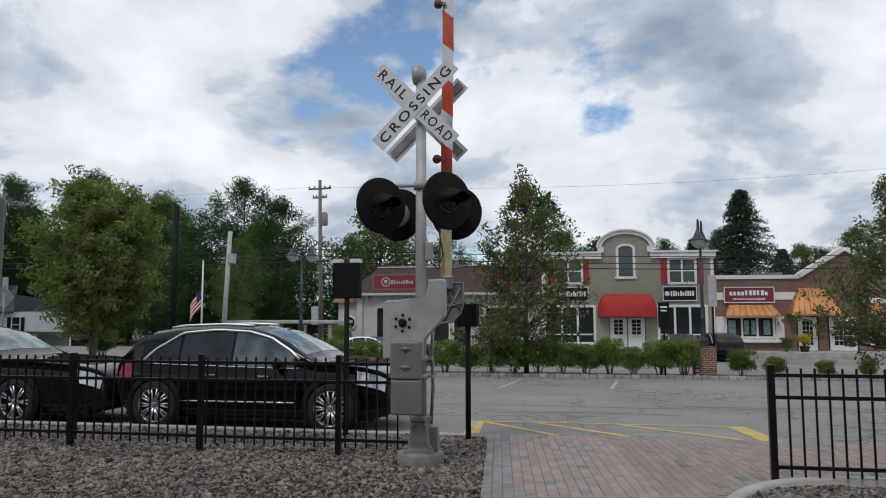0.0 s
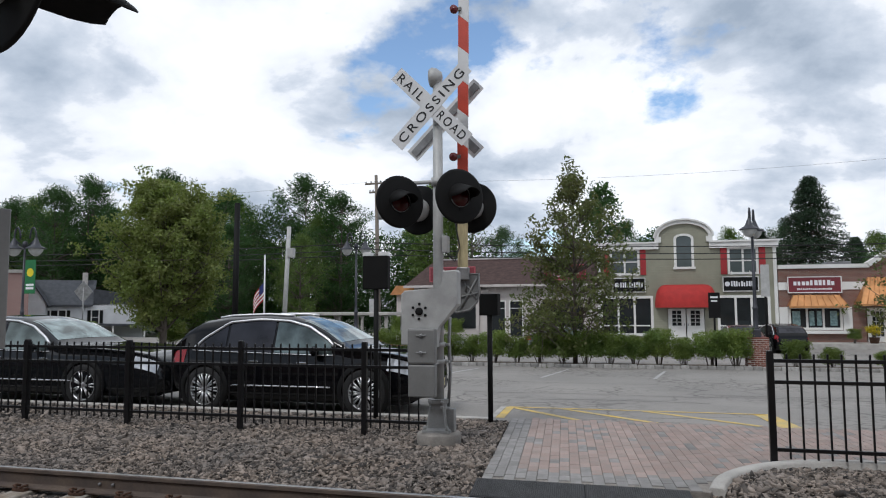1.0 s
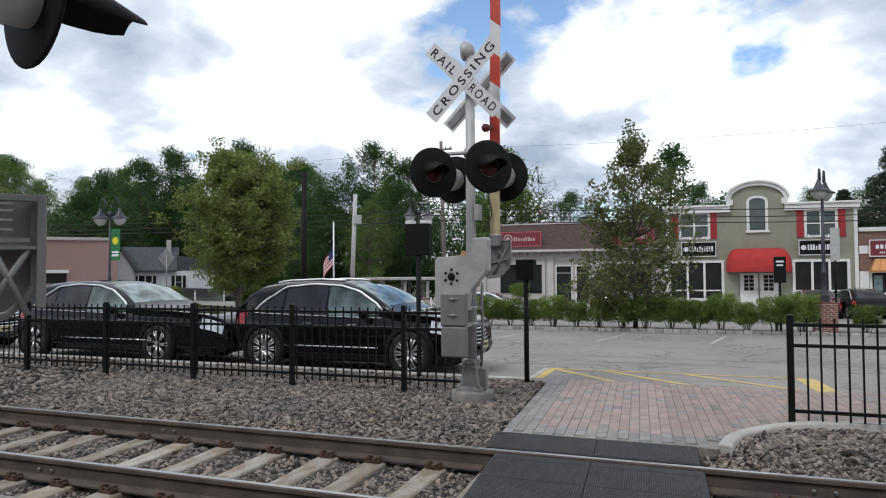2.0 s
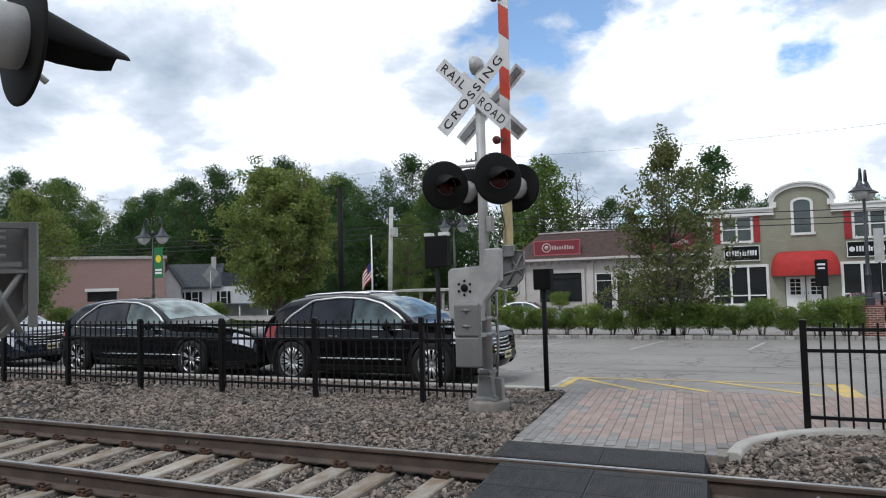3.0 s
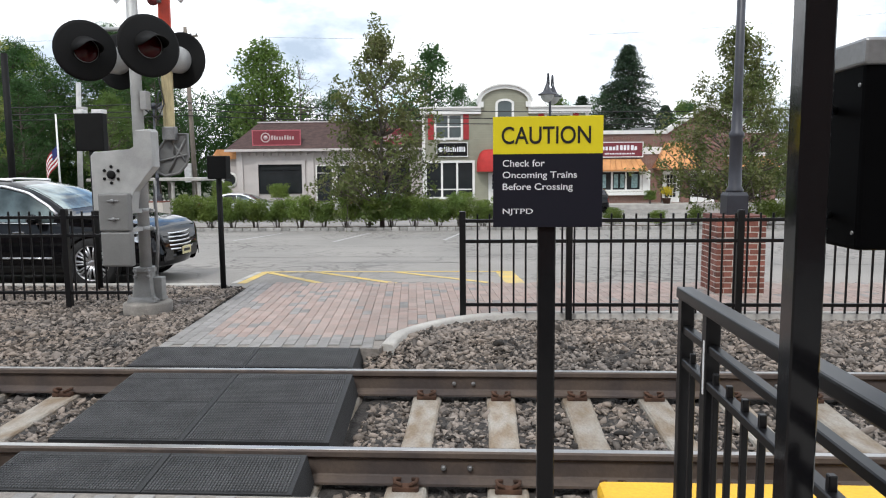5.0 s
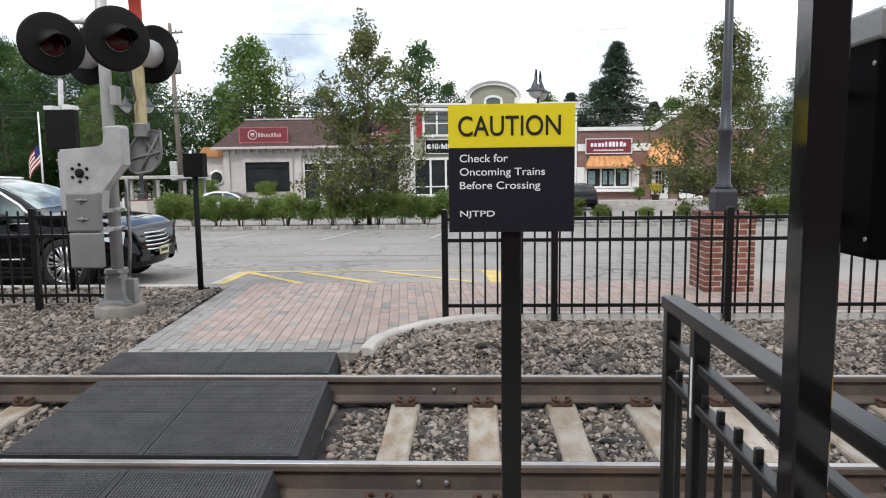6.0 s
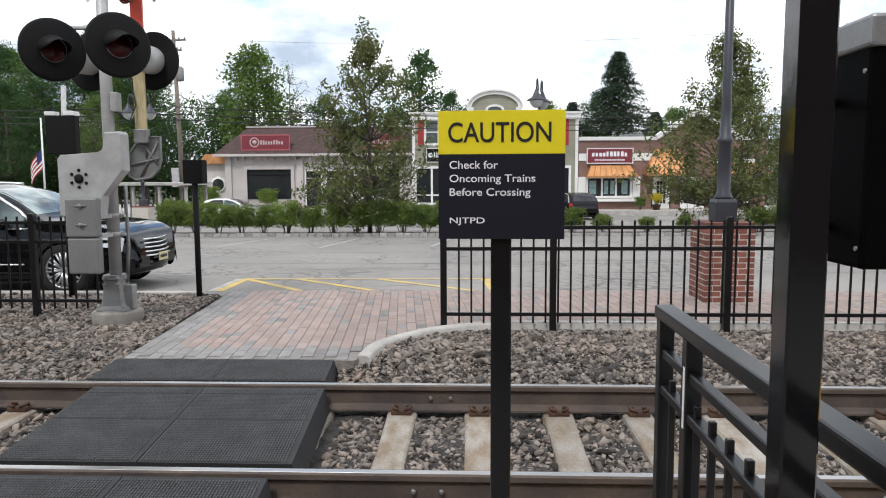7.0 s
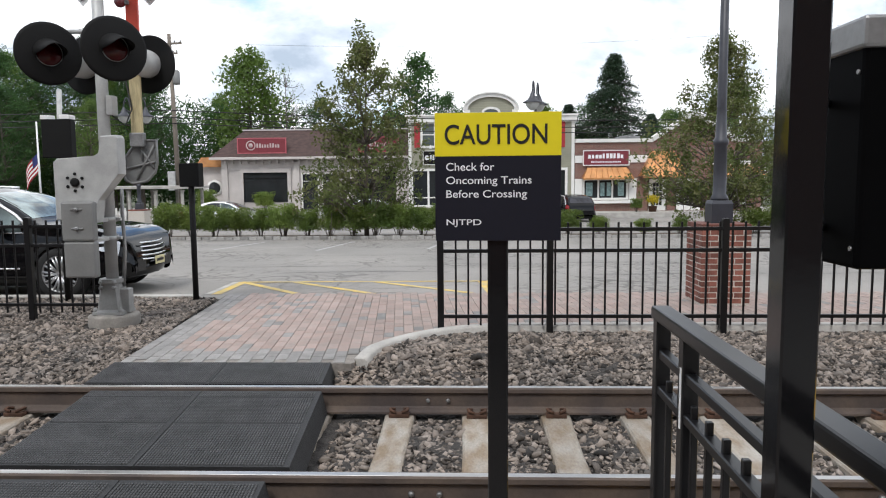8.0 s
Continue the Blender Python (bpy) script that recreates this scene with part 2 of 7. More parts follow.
M_SIGNNAVY = mat("caution_black", (0.009, 0.009, 0.016), 0.45, spec=0.3, var=0.1, scale=2, fine=0.04)
M_TEXTW = mat("white_lettering", (0.75, 0.75, 0.77), 0.5, var=0.05)
M_TEXTK = mat("black_lettering", (0.007, 0.007, 0.008), 0.5, var=0.1)
M_CARBLACK = mat("black_car_paint", (0.004, 0.004, 0.005), 0.05, var=0.2, scale=2, spec=0.32, fine=0.02)
M_CARDARK = mat("dark_grey_car_paint", (0.008, 0.009, 0.011), 0.06, 0.0, var=0.2, spec=0.36, fine=0.02)
M_CARBLUE = mat("dark_blue_car_paint", (0.015, 0.025, 0.045), 0.2, 0.2, var=0.2, coat=1.0, fine=0.02)
M_CARWHITE = mat("white_car_paint", (0.7, 0.7, 0.7), 0.2, var=0.05, coat=1.0, fine=0.02)
M_CARGLASS = mat("tinted_car_glass", (0.055, 0.055, 0.065), 0.03, 0.6, var=0.6, scale=2.0, fine=0.04)
# sky reflection on these panes is partly put into the patchy pale colour
M_WINDSHIELD = mat("windshield_sky_sheen", (0.29, 0.37, 0.37), 0.03, 0.6, var=0.8, scale=2.8, fine=0.05)
M_SIDEGLASS = mat("front_glass_sky_sheen", (0.16, 0.20, 0.20), 0.03, 0.6, var=0.7, scale=2.5, fine=0.05)
M_CHROME = mat("chrome", (0.75, 0.75, 0.76), 0.16, 1.0, var=0.1, fine=0.02)
M_TRIMCHROME = mat("satin_chrome", (0.82, 0.82, 0.83), 0.35, 0.75, var=0.1, fine=0.02)
M_TYRE = mat("tyre_rubber", (0.014, 0.014, 0.014), 0.85, var=0.3, bump=0.1)
M_RIM = mat("alloy_rim", (0.55, 0.55, 0.56), 0.3, 0.85, var=0.15)
M_HEADLAMP = mat("headlamp_glass", (0.55, 0.57, 0.60), 0.06, 0.4, var=0.3, scale=12, spec=0.8)
M_TAIL = mat("tail_lamp_red", (0.30, 0.012, 0.016), 0.15, var=0.3)
M_PLATE = mat("pale_yellow_plate", (0.62, 0.56, 0.32), 0.5, var=0.1)
M_BARK = mat("bark", (0.115, 0.095, 0.078), 0.95, var=0.4, scale=9, bump=0.6, bscale=30, stretch=(1, 1, 0.3))
M_LEAF_A = leaf_mat("street_tree_leaf", (0.082, 0.110, 0.035), (0.118, 0.110, 0.044))
M_LEAF_B = leaf_mat("wood_leaf", (0.041, 0.092, 0.024), (0.020, 0.046, 0.015))
M_LEAF_C = leaf_mat("light_wood_leaf", (0.110, 0.165, 0.040), (0.066, 0.108, 0.028))
M_LEAF_D = leaf_mat("conifer_needle", (0.030, 0.054, 0.030), (0.02, 0.036, 0.022))
M_LEAF_H = leaf_mat("hedge_leaf", (0.140, 0.185, 0.040), (0.068, 0.112, 0.028), rnd=0.3)
M_FLOWER = leaf_mat("yellow_flower", (0.55, 0.42, 0.02), (0.3, 0.3, 0.03))
M_MULCH = mat("mulch", (0.10, 0.075, 0.055), 0.95, var=0.5, scale=8, bump=0.8)
M_GRASS = mat("far_ground", (0.085, 0.095, 0.05), 0.95, var=0.4, scale=0.2, bump=0.4)
M_WOODPOLE = mat("pole_wood", (0.20, 0.17, 0.14), 0.9, var=0.3, scale=4, bump=0.3, stretch=(4, 4, 0.5))
M_PALEPOLE = mat("pale_pole_paint", (0.45, 0.45, 0.44), 0.6, var=0.2)
M_SIDING = siding_mat("sage_clapboard", (0.29, 0.285, 0.215), 0.16)
M_STUCCO = mat("pale_stucco", (0.50, 0.46, 0.44), 0.9, var=0.15, scale=1.0, bump=0.2)
M_SHINGLE = mat("brown_shingle", (0.075, 0.045, 0.040), 0.9, var=0.35, scale=3, bump=0.7, bscale=14, stretch=(1, 1, 3))
M_STONYBRICK = brick_mat("shop_brick", (0.20, 0.085, 0.062), (0.14, 0.065, 0.05), (0.26, 0.22, 0.19))
M_PINKBRICK = brick_mat("old_pink_brick", (0.31, 0.185, 0.165), (0.26, 0.16, 0.145), (0.34, 0.26, 0.23))
M_COPPER = mat("new_copper_sheet", (0.62, 0.30, 0.12), 0.42, 0.55, var=0.25, scale=2)
M_TRIM = mat("white_trim", (0.72, 0.71, 0.68), 0.6, var=0.08, scale=2)
M_AWNING = mat("red_canvas", (0.42, 0.028, 0.024), 0.8, var=0.18, scale=3)
M_SHUTTER = mat("red_shutter", (0.36, 0.025, 0.03), 0.6, var=0.15)
M_SIGNRED = mat("maroon_sign_board", (0.17, 0.020, 0.030), 0.5, var=0.12)
M_POSTER = mat("pale_window_bills", (0.30, 0.42, 0.42), 0.6, var=0.4, scale=6, col2=(0.12, 0.2, 0.2))
M_SIGNPALE = mat("faded_pale_lettering", (0.45, 0.36, 0.35), 0.6, var=0.1)
M_WINDOW = pane_mat("shop_window", (0.025, 0.028, 0.030), 0.06)
M_WINDOW_UP = pane_mat("upper_window", (0.10, 0.12, 0.12), 0.08)
M_WSIDING = siding_mat("white_clapboard", (0.66, 0.67, 0.68), 0.14)
M_ROOFDARK = mat("dark_roof_shingle", (0.06, 0.065, 0.075), 0.9, var=0.3, scale=3, bump=0.5)
M_BANNER = mat("green_banner", (0.02, 0.16, 0.055), 0.8, var=0.15)
M_CABLE = mat("black_cable", (0.015, 0.015, 0.015), 0.7, var=0.2)
M_FLAGR = mat("flag_red", (0.40, 0.03, 0.04), 0.8, var=0.15)
M_FLAGB = mat("flag_blue", (0.03, 0.04, 0.16), 0.8, var=0.15)


# ---- mesh helpers ----
def box(bm, x0, x1, y0, y1, z0, z1, bevel=0.0):
    vs = [bm.verts.new((x, y, z)) for x in (x0, x1) for y in (y0, y1) for z in (z0, z1)]
    fs = [bm.faces.new([vs[i] for i in q]) for q in ((0, 1, 3, 2), (4, 6, 7, 5), (0, 4, 5, 1), (2, 3, 7, 6), (0, 2, 6, 4), (1, 5, 7, 3))]
    if bevel:
        es = list({e for f in fs for e in f.edges})
        bmesh.ops.bevel(bm, geom=es, offset=bevel, segments=1 if bevel < 0.004 else 2, profile=0.5, affect="EDGES")
    return bm


def boxed(*a, **k):
    return box(bmesh.new(), *a, **k)


def tube(bm, p0, p1, r0, r1=None, seg=10, caps=True):
    """A tapered round bar from p0 to p1."""
    r1 = r0 if r1 is None else r1
    p0, p1 = Vector(p0), Vector(p1)
    q = (p1 - p0).to_track_quat("Z", "Y")
    rings = []
    for p, r in ((p0, r0), (p1, r1)):
        rings.append([bm.verts.new(p + q @ Vector((r * math.cos(2 * math.pi * i / seg), r * math.sin(2 * math.pi * i / seg), 0))) for i in range(seg)])
    for i in range(seg):
        f = bm.faces.new((rings[0][i], rings[0][(i + 1) % seg], rings[1][(i + 1) % seg], rings[1][i]))
        f.smooth = True
    if caps:
        bm.faces.new(rings[0][::-1])
        bm.faces.new(rings[1])
    return bm


def lathe(bm, rings, seg=20, axis="Z", at=(0, 0, 0), caps=True, square=False):
    """Rings of (radius, height) turned round an axis through at. square: four-sided."""
    at = Vector(at)
    n = 4 if square else seg
    out = []
    for r, h in rings:
        ring = []
        for i in range(n):
            a = 2 * math.pi * (i + (0.5 if square else 0)) / n
            k = math.sqrt(2) if square else 1
            c, s = r * k * math.cos(a), r * k * math.sin(a)
            v = {"Z": (c, s, h), "Y": (c, -h, s), "X": (h, c, s)}[axis]
            ring.append(bm.verts.new(at + Vector(v)))
        out.append(ring)
    for a, b in zip(out, out[1:]):
        for i in range(n):
            f = bm.faces.new((a[i], a[(i + 1) % n], b[(i + 1) % n], b[i]))
            f.smooth = not square
    if caps:
        bm.faces.new(out[0][::-1])
        bm.faces.new(out[-1])
    return bm


def path_tube(bm, pts, r, seg=8):
    """One unbroken round bar along a line of points."""
    pts = [Vector(p) for p in pts]
    rings = []
    side = None
    for i, p in enumerate(pts):
        d = (pts[min(i + 1, len(pts) - 1)] - pts[max(i - 1, 0)]).normalized()
        if side is None:
            side = d.cross(Vector((0, 0, 1)) if abs(d.z) < 0.9 else Vector((1, 0, 0)))
        side = (side - d * side.dot(d)).normalized()
        over = d.cross(side)
        rings.append([bm.verts.new(p + (side * math.cos(6.2832 * k / seg) + over * math.sin(6.2832 * k / seg)) * r) for k in range(seg)])
    for a, b in zip(rings, rings[1:]):
        for k in range(seg):
            bm.faces.new((a[k], a[(k + 1) % seg], b[(k + 1) % seg], b[k])).smooth = True
    bm.faces.new(rings[0][::-1])
    bm.faces.new(rings[-1])
    return bm


def prism(bm, poly, y0, y1, bevel=0.0):
    """A polygon in x and z, drawn out from y0 to y1."""
    a = [bm.verts.new((x, y0, z)) for x, z in poly]
    b = [bm.verts.new((x, y1, z)) for x, z in poly]
    fs = [bm.faces.new(a), bm.faces.new(b[::-1])]
    n = len(poly)
    for i in range(n):
        fs.append(bm.faces.new((a[i], b[i], b[(i + 1) % n], a[(i + 1) % n])))
    if bevel:
        es = list({e for f in fs[:2] for e in f.edges})
        bmesh.ops.bevel(bm, geom=es, offset=bevel, segments=2, profile=0.5, affect="EDGES")
    return bm


def finish(bm, name, material):
    bmesh.ops.recalc_face_normals(bm, faces=bm.faces)
    me = bpy.data.meshes.new(name)
    bm.to_mesh(me)
    bm.free()
    me.materials.append(material)
    return me


def part(name, bm, material, parent, label="", m=None):
    me = bm if isinstance(bm, bpy.types.Mesh) else finish(bm, name, material)
    ob = new(name, me)
    ob.parent = parent
    if m is not None:
        ob.matrix_basis = m
    return tagged(ob, label)


def thing(name, label, category, group="", m=None, kind=""):
    ob = new(name)
    ob.empty_display_size = 0.1
    if m is not None:
        ob.matrix_basis = m
    return tagged(ob, label, category, group, kind)


def setting(name, bm, material, label, category):
    me = bm if isinstance(bm, bpy.types.Mesh) else finish(bm, name, material)
    return tagged(new(name, me), label, category, kind="structure")


def raw_mesh(name, verts, faces, material, smooth=False):
    me = bpy.data.meshes.new(name)
    verts, faces = np.asarray(verts, dtype=np.float32), np.asarray(faces, dtype=np.int32)
    k = faces.shape[1]
    me.vertices.add(len(verts))
    me.vertices.foreach_set("co", verts.ravel())
    me.loops.add(faces.size)
    me.loops.foreach_set("vertex_index", faces.ravel())
    me.polygons.add(len(faces))
    me.polygons.foreach_set("loop_start", np.arange(0, faces.size, k, dtype=np.int32))
    if smooth:
        me.polygons.foreach_set("use_smooth", np.ones(len(faces), dtype=bool))
    me.update(calc_edges=True)
    me.materials.append(material)
    return me


def lettering(body, parent, material, m, height=None, width=None, name="lettering", label="", bold=0.008, gap=1.0):
    """Words in the built-in font, centred, lying in the local x-y plane of m, cut to a height and a width."""
    cu = bpy.data.curves.new("words", "FONT")
    cu.body, cu.extrude, cu.offset, cu.space_character = body, 0.0, bold, gap
    tmp = bpy.data.objects.new("words", cu)
    scene.collection.objects.link(tmp)
    bpy.context.view_layer.update()
    me = bpy.data.meshes.new_from_object(tmp)
    bpy.data.objects.remove(tmp)
    co = np.array([v.co[:] for v in me.vertices])
    lo, hi = co.min(0), co.max(0)
    sy = height / (hi[1] - lo[1]) if height else width / (hi[0] - lo[0])
    sx = width / (hi[0] - lo[0]) if width else sy
    for v in me.vertices:
        v.co = ((v.co.x - (lo[0] + hi[0]) / 2) * sx, (v.co.y - (lo[1] + hi[1]) / 2) * sy, 0)
    me.materials.clear()
    me.materials.append(material)
    return part(name, me, material, parent, label, m)


# ---- ground ----
def road_z(y):
    """The height of the road, which falls away from the track as far as the planted island."""
    return -0.03 - 0.034 * (min(max(y, 9.0), 26.0) - 10.0)


def street_z(x, y):
    """The street before the shops lies lower than the planted island."""
    ease = lambda q: min(1.0, max(0.0, q)) ** 2 * (3 - 2 * min(1.0, max(0.0, q)))
    return road_z(y) - 0.42 * ease((y - 28) / 6) * ease((x + 18) / 4)


def walk_left(y):
    """The left edge of the skewed footway over the track."""
    return -0.62 - 0.10 * (y - 6.3)


bm = bmesh.new()
ys = [-400, -60, -8, 3.0, 9.0, 9.7, 12, 16, 20, 24, 26, 30, 46, 70, 120, 400, 1500]
zs = [-0.4, -0.4, -0.4, -0.4, -0.4, -0.06, None, None, None, None, None, -1.25, -1.25, -1.2, -1.2, -1.2, -1.2]
xs = [-1500, -300, -80, -30, -14, 0, 14, 30, 80, 300, 1500]
grid = [[bm.verts.new((x, y, (road_z(y) - 0.04 if z is None else z))) for x in xs] for y, z in zip(ys, zs)]
for a, b in zip(grid, grid[1:]):
    for i in range(len(xs) - 1):
        bm.faces.new((a[i], a[i + 1], b[i + 1], b[i]))
setting("ground", bm, M_GRASS, "rough ground with thin grass reaching the horizon", "ground")

bm = bmesh.new()
ys = [10.22, 11, 12, 13, 16, 19, 22, 24, 26, 28, 29, 30, 31, 32, 33, 34, 40, 46.2]
xs = [-70, -50, -30, -20, -18, -17, -16, -15, -14, -12] + list(range(-5, 71, 15))
grid = [[bm.verts.new((x, y, street_z(x, y))) for x in xs] for y in ys]
for a, b in zip(grid, grid[1:]):
    for i in range(len(xs) - 1):
        bm.faces.new((a[i], a[i + 1], b[i + 1], b[i]))
setting("road", bm, M_ASPHALT, "worn grey asphalt parking lane and street", "road")


def slab(name, pts, top, thick, material, label, category):
    """A slab with an outline in x and y; its top may be a height or a function of y."""
    bm = bmesh.new()
    h = (lambda y: top) if isinstance(top, (int, float)) else top
    a = [bm.verts.new((x, y, h(y))) for x, y in pts]
    b = [bm.verts.new((x, y, h(y) - thick)) for x, y in pts]
    bm.faces.new(a)
    bm.faces.new(b[::-1])
    n = len(pts)
    for i in range(n):
        bm.faces.new((a[i], b[i], b[(i + 1) % n], a[(i + 1) % n]))
    return setting(name, bm, material, label, category)


slab("road_shoulder", [(-40, 9.8), (walk_left(9.8), 9.8), (walk_left(10.24), 10.22), (-40, 10.22)], road_z, 0.2, M_ASPHALT, "worn asphalt edge of the parking lane", "road")

# road paint, lying a few millimetres proud of the asphalt
def stripe(name, p, q, width, material, label):
    p, q = Vector((*p, 0)), Vector((*q, 0))
    d = (q - p).normalized()
    s = Vector((-d.y, d.x, 0)) * width / 2
    bm = bmesh.new()
    n = 6
    rows = []
    for i in range(n + 1):
        c = p.lerp(q, i / n)
        rows.append([bm.verts.new((v.x, v.y, road_z(v.y) + 0.005)) for v in (c - s, c + s)])
    for a, b in zip(rows, rows[1:]):
        bm.faces.new((a[0], b[0], b[1], a[1]))
    return setting(name, bm, material, label, "road marking")


for p, q, w in (((-1.33, 11.80), (2.66, 11.86), 0.1), ((-1.30, 11.78), (-1.19, 10.26), 0.13), ((2.62, 11.9), (2.74, 10.3), 0.28),
                ((-1.22, 11.7), (-0.08, 10.34), 0.125), ((-0.45, 11.78), (1.02, 10.3), 0.125), ((0.85, 11.8), (2.38, 10.36), 0.125)):
    stripe("trim_road_marking", p, q, w, M_YELLOW, "worn yellow hatching painted on grey asphalt")
stripe("trim_edge", (-1.42, 11.80), (-1.31, 10.26), 0.09, M_CONC, "pale concrete edge beside the yellow line")
for p, q in (((-1.8, 19.5), (-1.5, 24.0)), ((1.2, 20.0), (1.6, 24.0)), ((6.0, 17.5), (9.0, 17.7)), ((-4.8, 20.0), (-4.5, 24.0))):
    stripe("trim_bay_line", p, q, 0.1, M_LINE, "faded white parking bay line on asphalt")

for x0, y0, n in ((-3.0, 14.6, 9), (2.0, 15.2, 8), (-7.0, 17.6, 14), (4.5, 12.9, 6), (-1.0, 13.4, 3)):
    for i in range(n):
        p = (x0 + i, y0 + 0.10 * math.sin(i * 1.7 + x0) + 0.02 * i)
        q = (x0 + i + 1, y0 + 0.10 * math.sin((i + 1) * 1.7 + x0) + 0.02 * (i + 1))
        stripe("trim_road_crack", p, q, 0.035, M_CRACK, "dark filled crack across the asphalt")

# concrete edging between gravel and road
bm = bmesh.new()
box(bm, -30, -1.25, 9.72, 9.86, -0.2, 0.035, 0.012)
setting("kerb_roadside", bm, M_CONC, "pale concrete edging between gravel and asphalt", "kerb")


# ---- track ----
RAIL_FAR, RAIL_NEAR, TILT_Z = 5.75, 4.245, -0.029
rail_poly = [(-0.075, -0.186), (0.075, -0.186), (0.075, -0.172), (0.018, -0.155), (0.012, -0.145), (0.012, -0.052), (0.036, -0.036), (0.036, -0.008),
             (0.028, 0.0), (-0.028, 0.0), (-0.036, -0.008), (-0.036, -0.036), (-0.012, -0.052), (-0.012, -0.145), (-0.018, -0.155), (-0.075, -0.172)]


def make_rail(y, z):
    t = thing("rail", "rust-brown steel rail with a polished running surface", "rail", "running rails", pose(0, y, z), "structure")
    bm = bmesh.new()
    a = [bm.verts.new((-40, p, q)) for p, q in rail_poly]
    b = [bm.verts.new((40, p, q)) for p, q in rail_poly]
    n = len(rail_poly)
    for i in range(n):
        bm.faces.new((a[i], a[(i + 1) % n], b[(i + 1) % n], b[i]))
    part("web_and_foot", bm, M_RAIL, t)
    part("rail_head", boxed(-40, 40, -0.024, 0.019, -0.004, 0.003, 0.0015), M_RAILTOP, t, "shiny worn rail head")
    bm = bmesh.new()
    for x in (2.05, 2.2, 4.5, 4.65, -4.1, -4.25):
        lathe(bm, [(0.016, 0.012), (0.016, 0.03), (0.008, 0.034)], 8, "Y", (x, 0, -0.1))
    part("track_bolt", bm, M_GALV, t, "pale bolt heads on the web")
    return t


make_rail(RAIL_FAR, 0.0)
make_rail(RAIL_NEAR, TILT_Z)


def make_tie():
    t = thing("railway_tie", "stained concrete railway tie bedded in ballast", "railway tie", "ties under the rails")
    bm = bmesh.new()
    sec = []
    for y, h, w in ((3.72, -0.005, 0.115), (4.1, 0.0, 0.115), (4.45, 0.0, 0.105), (5.0, -0.012, 0.098), (5.55, 0.0, 0.105), (5.9, 0.0, 0.115), (6.28, -0.005, 0.115)):
        z = -0.192 + TILT_Z * (RAIL_FAR - y) / 1.505 + h
        sec.append([bm.verts.new(v) for v in ((-w - 0.03, y, z - 0.18), (-w, y, z - 0.012), (-w + 0.014, y, z), (w - 0.014, y, z), (w, y, z - 0.012), (w + 0.03, y, z - 0.18))])
    for a, b in zip(sec, sec[1:]):
        for i in range(5):
            bm.faces.new((a[i], a[i + 1], b[i + 1], b[i]))
    bm.faces.new(sec[0])
    bm.faces.new(sec[-1][::-1])
    part("tie_body", bm, M_TIE, t)
    for y0, z0 in ((RAIL_FAR, 0.0), (RAIL_NEAR, TILT_Z)):
        for s in (-1, 1):
            bm = bmesh.new()
            box(bm, -0.075, 0.075, y0 + s * 0.105 - 0.03, y0 + s * 0.105 + 0.03, z0 - 0.196, z0 - 0.165, 0.006)
            for k in (-1, 1):
                path_tube(bm, [(k * 0.02, y0 + s * 0.13, z0 - 0.155), (k * 0.06, y0 + s * 0.125, z0 - 0.14), (k * 0.065, y0 + s * 0.085, z0 - 0.14), (k * 0.035, y0 + s * 0.06, z0 - 0.15)], 0.012, 6)
            part("rail_clip", bm, M_RUST, t, "rusted spring clip")
    return t


tie = make_tie()
tie.matrix_basis = pose(1.842, 0, 0)
for k in range(-28, 22):
    if k:
        copy_thing(tie, pose(1.842 + 0.5765 * k, 0, random.uniform(-0.006, 0.004), 0, 0, random.uniform(-0.6, 0.6)))


def kerb_y(x):
    """The track-side face of the curved kerb."""
    if x < 1.46:
        return 0.0
    if x < 2.9:
        return 6.30 + 1.37 * max(0.0, 1 - (1 - (x - 1.46) / 1.44) ** 2.2) ** 0.62
    return 7.67


def kerb_x(y):
    """The x at which the kerb's track-side face passes y."""
    f = min(1.0, max(0.0, (y - 6.30) / 1.37))
    return 1.46 + 1.44 * (1 - (1 - f ** (1 / 0.62)) ** (1 / 2.2))


def bed_z(x, y):
    """The height of the ballast."""
    if y < 6.05:
        return -0.238 + TILT_Z * (RAIL_FAR - y) / 1.505 - (0.06 if y < 3.7 else 0)
    if x < 0.4:
        return -0.215 + 0.20 * min(1, (y - 6.05) / 1.0) ** 0.8 + 0.02 * min(1, max(0, y - 7.0))
    return -0.215 + 0.20 * min(1, (y - 6.05) / 0.8) ** 0.7 + 0.05 * max(0.0, 1 - abs(x - 1.5) / 1.3) * min(1, (y - 6.05) / 0.5)


def bed_cut(x, y):
    """The bed drops away under the footway."""
    if 6.25 < y and walk_left(y) - 0.01 < x < 0.4:
        return -0.06 - 0.012 * (y - 6.3)
    if x >= 0.4 and y > (kerb_y(x) + 0.04 if x > 1.46 else 6.40):
        return -0.14
    return bed_z(x, y)


def bed(name, x0, x1, y0, y1, step=0.06):
    nx, ny = int((x1 - x0) / step) + 1, int((y1 - y0) / step) + 1
    X = np.linspace(x0, x1, nx)
    Y = np.linspace(y0, y1, ny)
    rng = np.random.RandomState(7)
    V = [(x, y, bed_cut(x, y) + rng.uniform(-0.018, 0.018)) for y in Y for x in X]
    i = np.arange((ny - 1) * nx).reshape(ny - 1, nx)[:, :-1].ravel()
    F = np.stack([i, i + 1, i + nx + 1, i + nx], 1)
    return setting(name, raw_mesh(name, V, F, M_BALLAST_SHADE), M_BALLAST_SHADE, "ballast bed coloured dark for the shade between the stones", "ballast")


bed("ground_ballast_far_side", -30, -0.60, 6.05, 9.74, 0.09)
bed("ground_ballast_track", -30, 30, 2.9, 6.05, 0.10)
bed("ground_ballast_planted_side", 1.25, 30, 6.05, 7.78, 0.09)


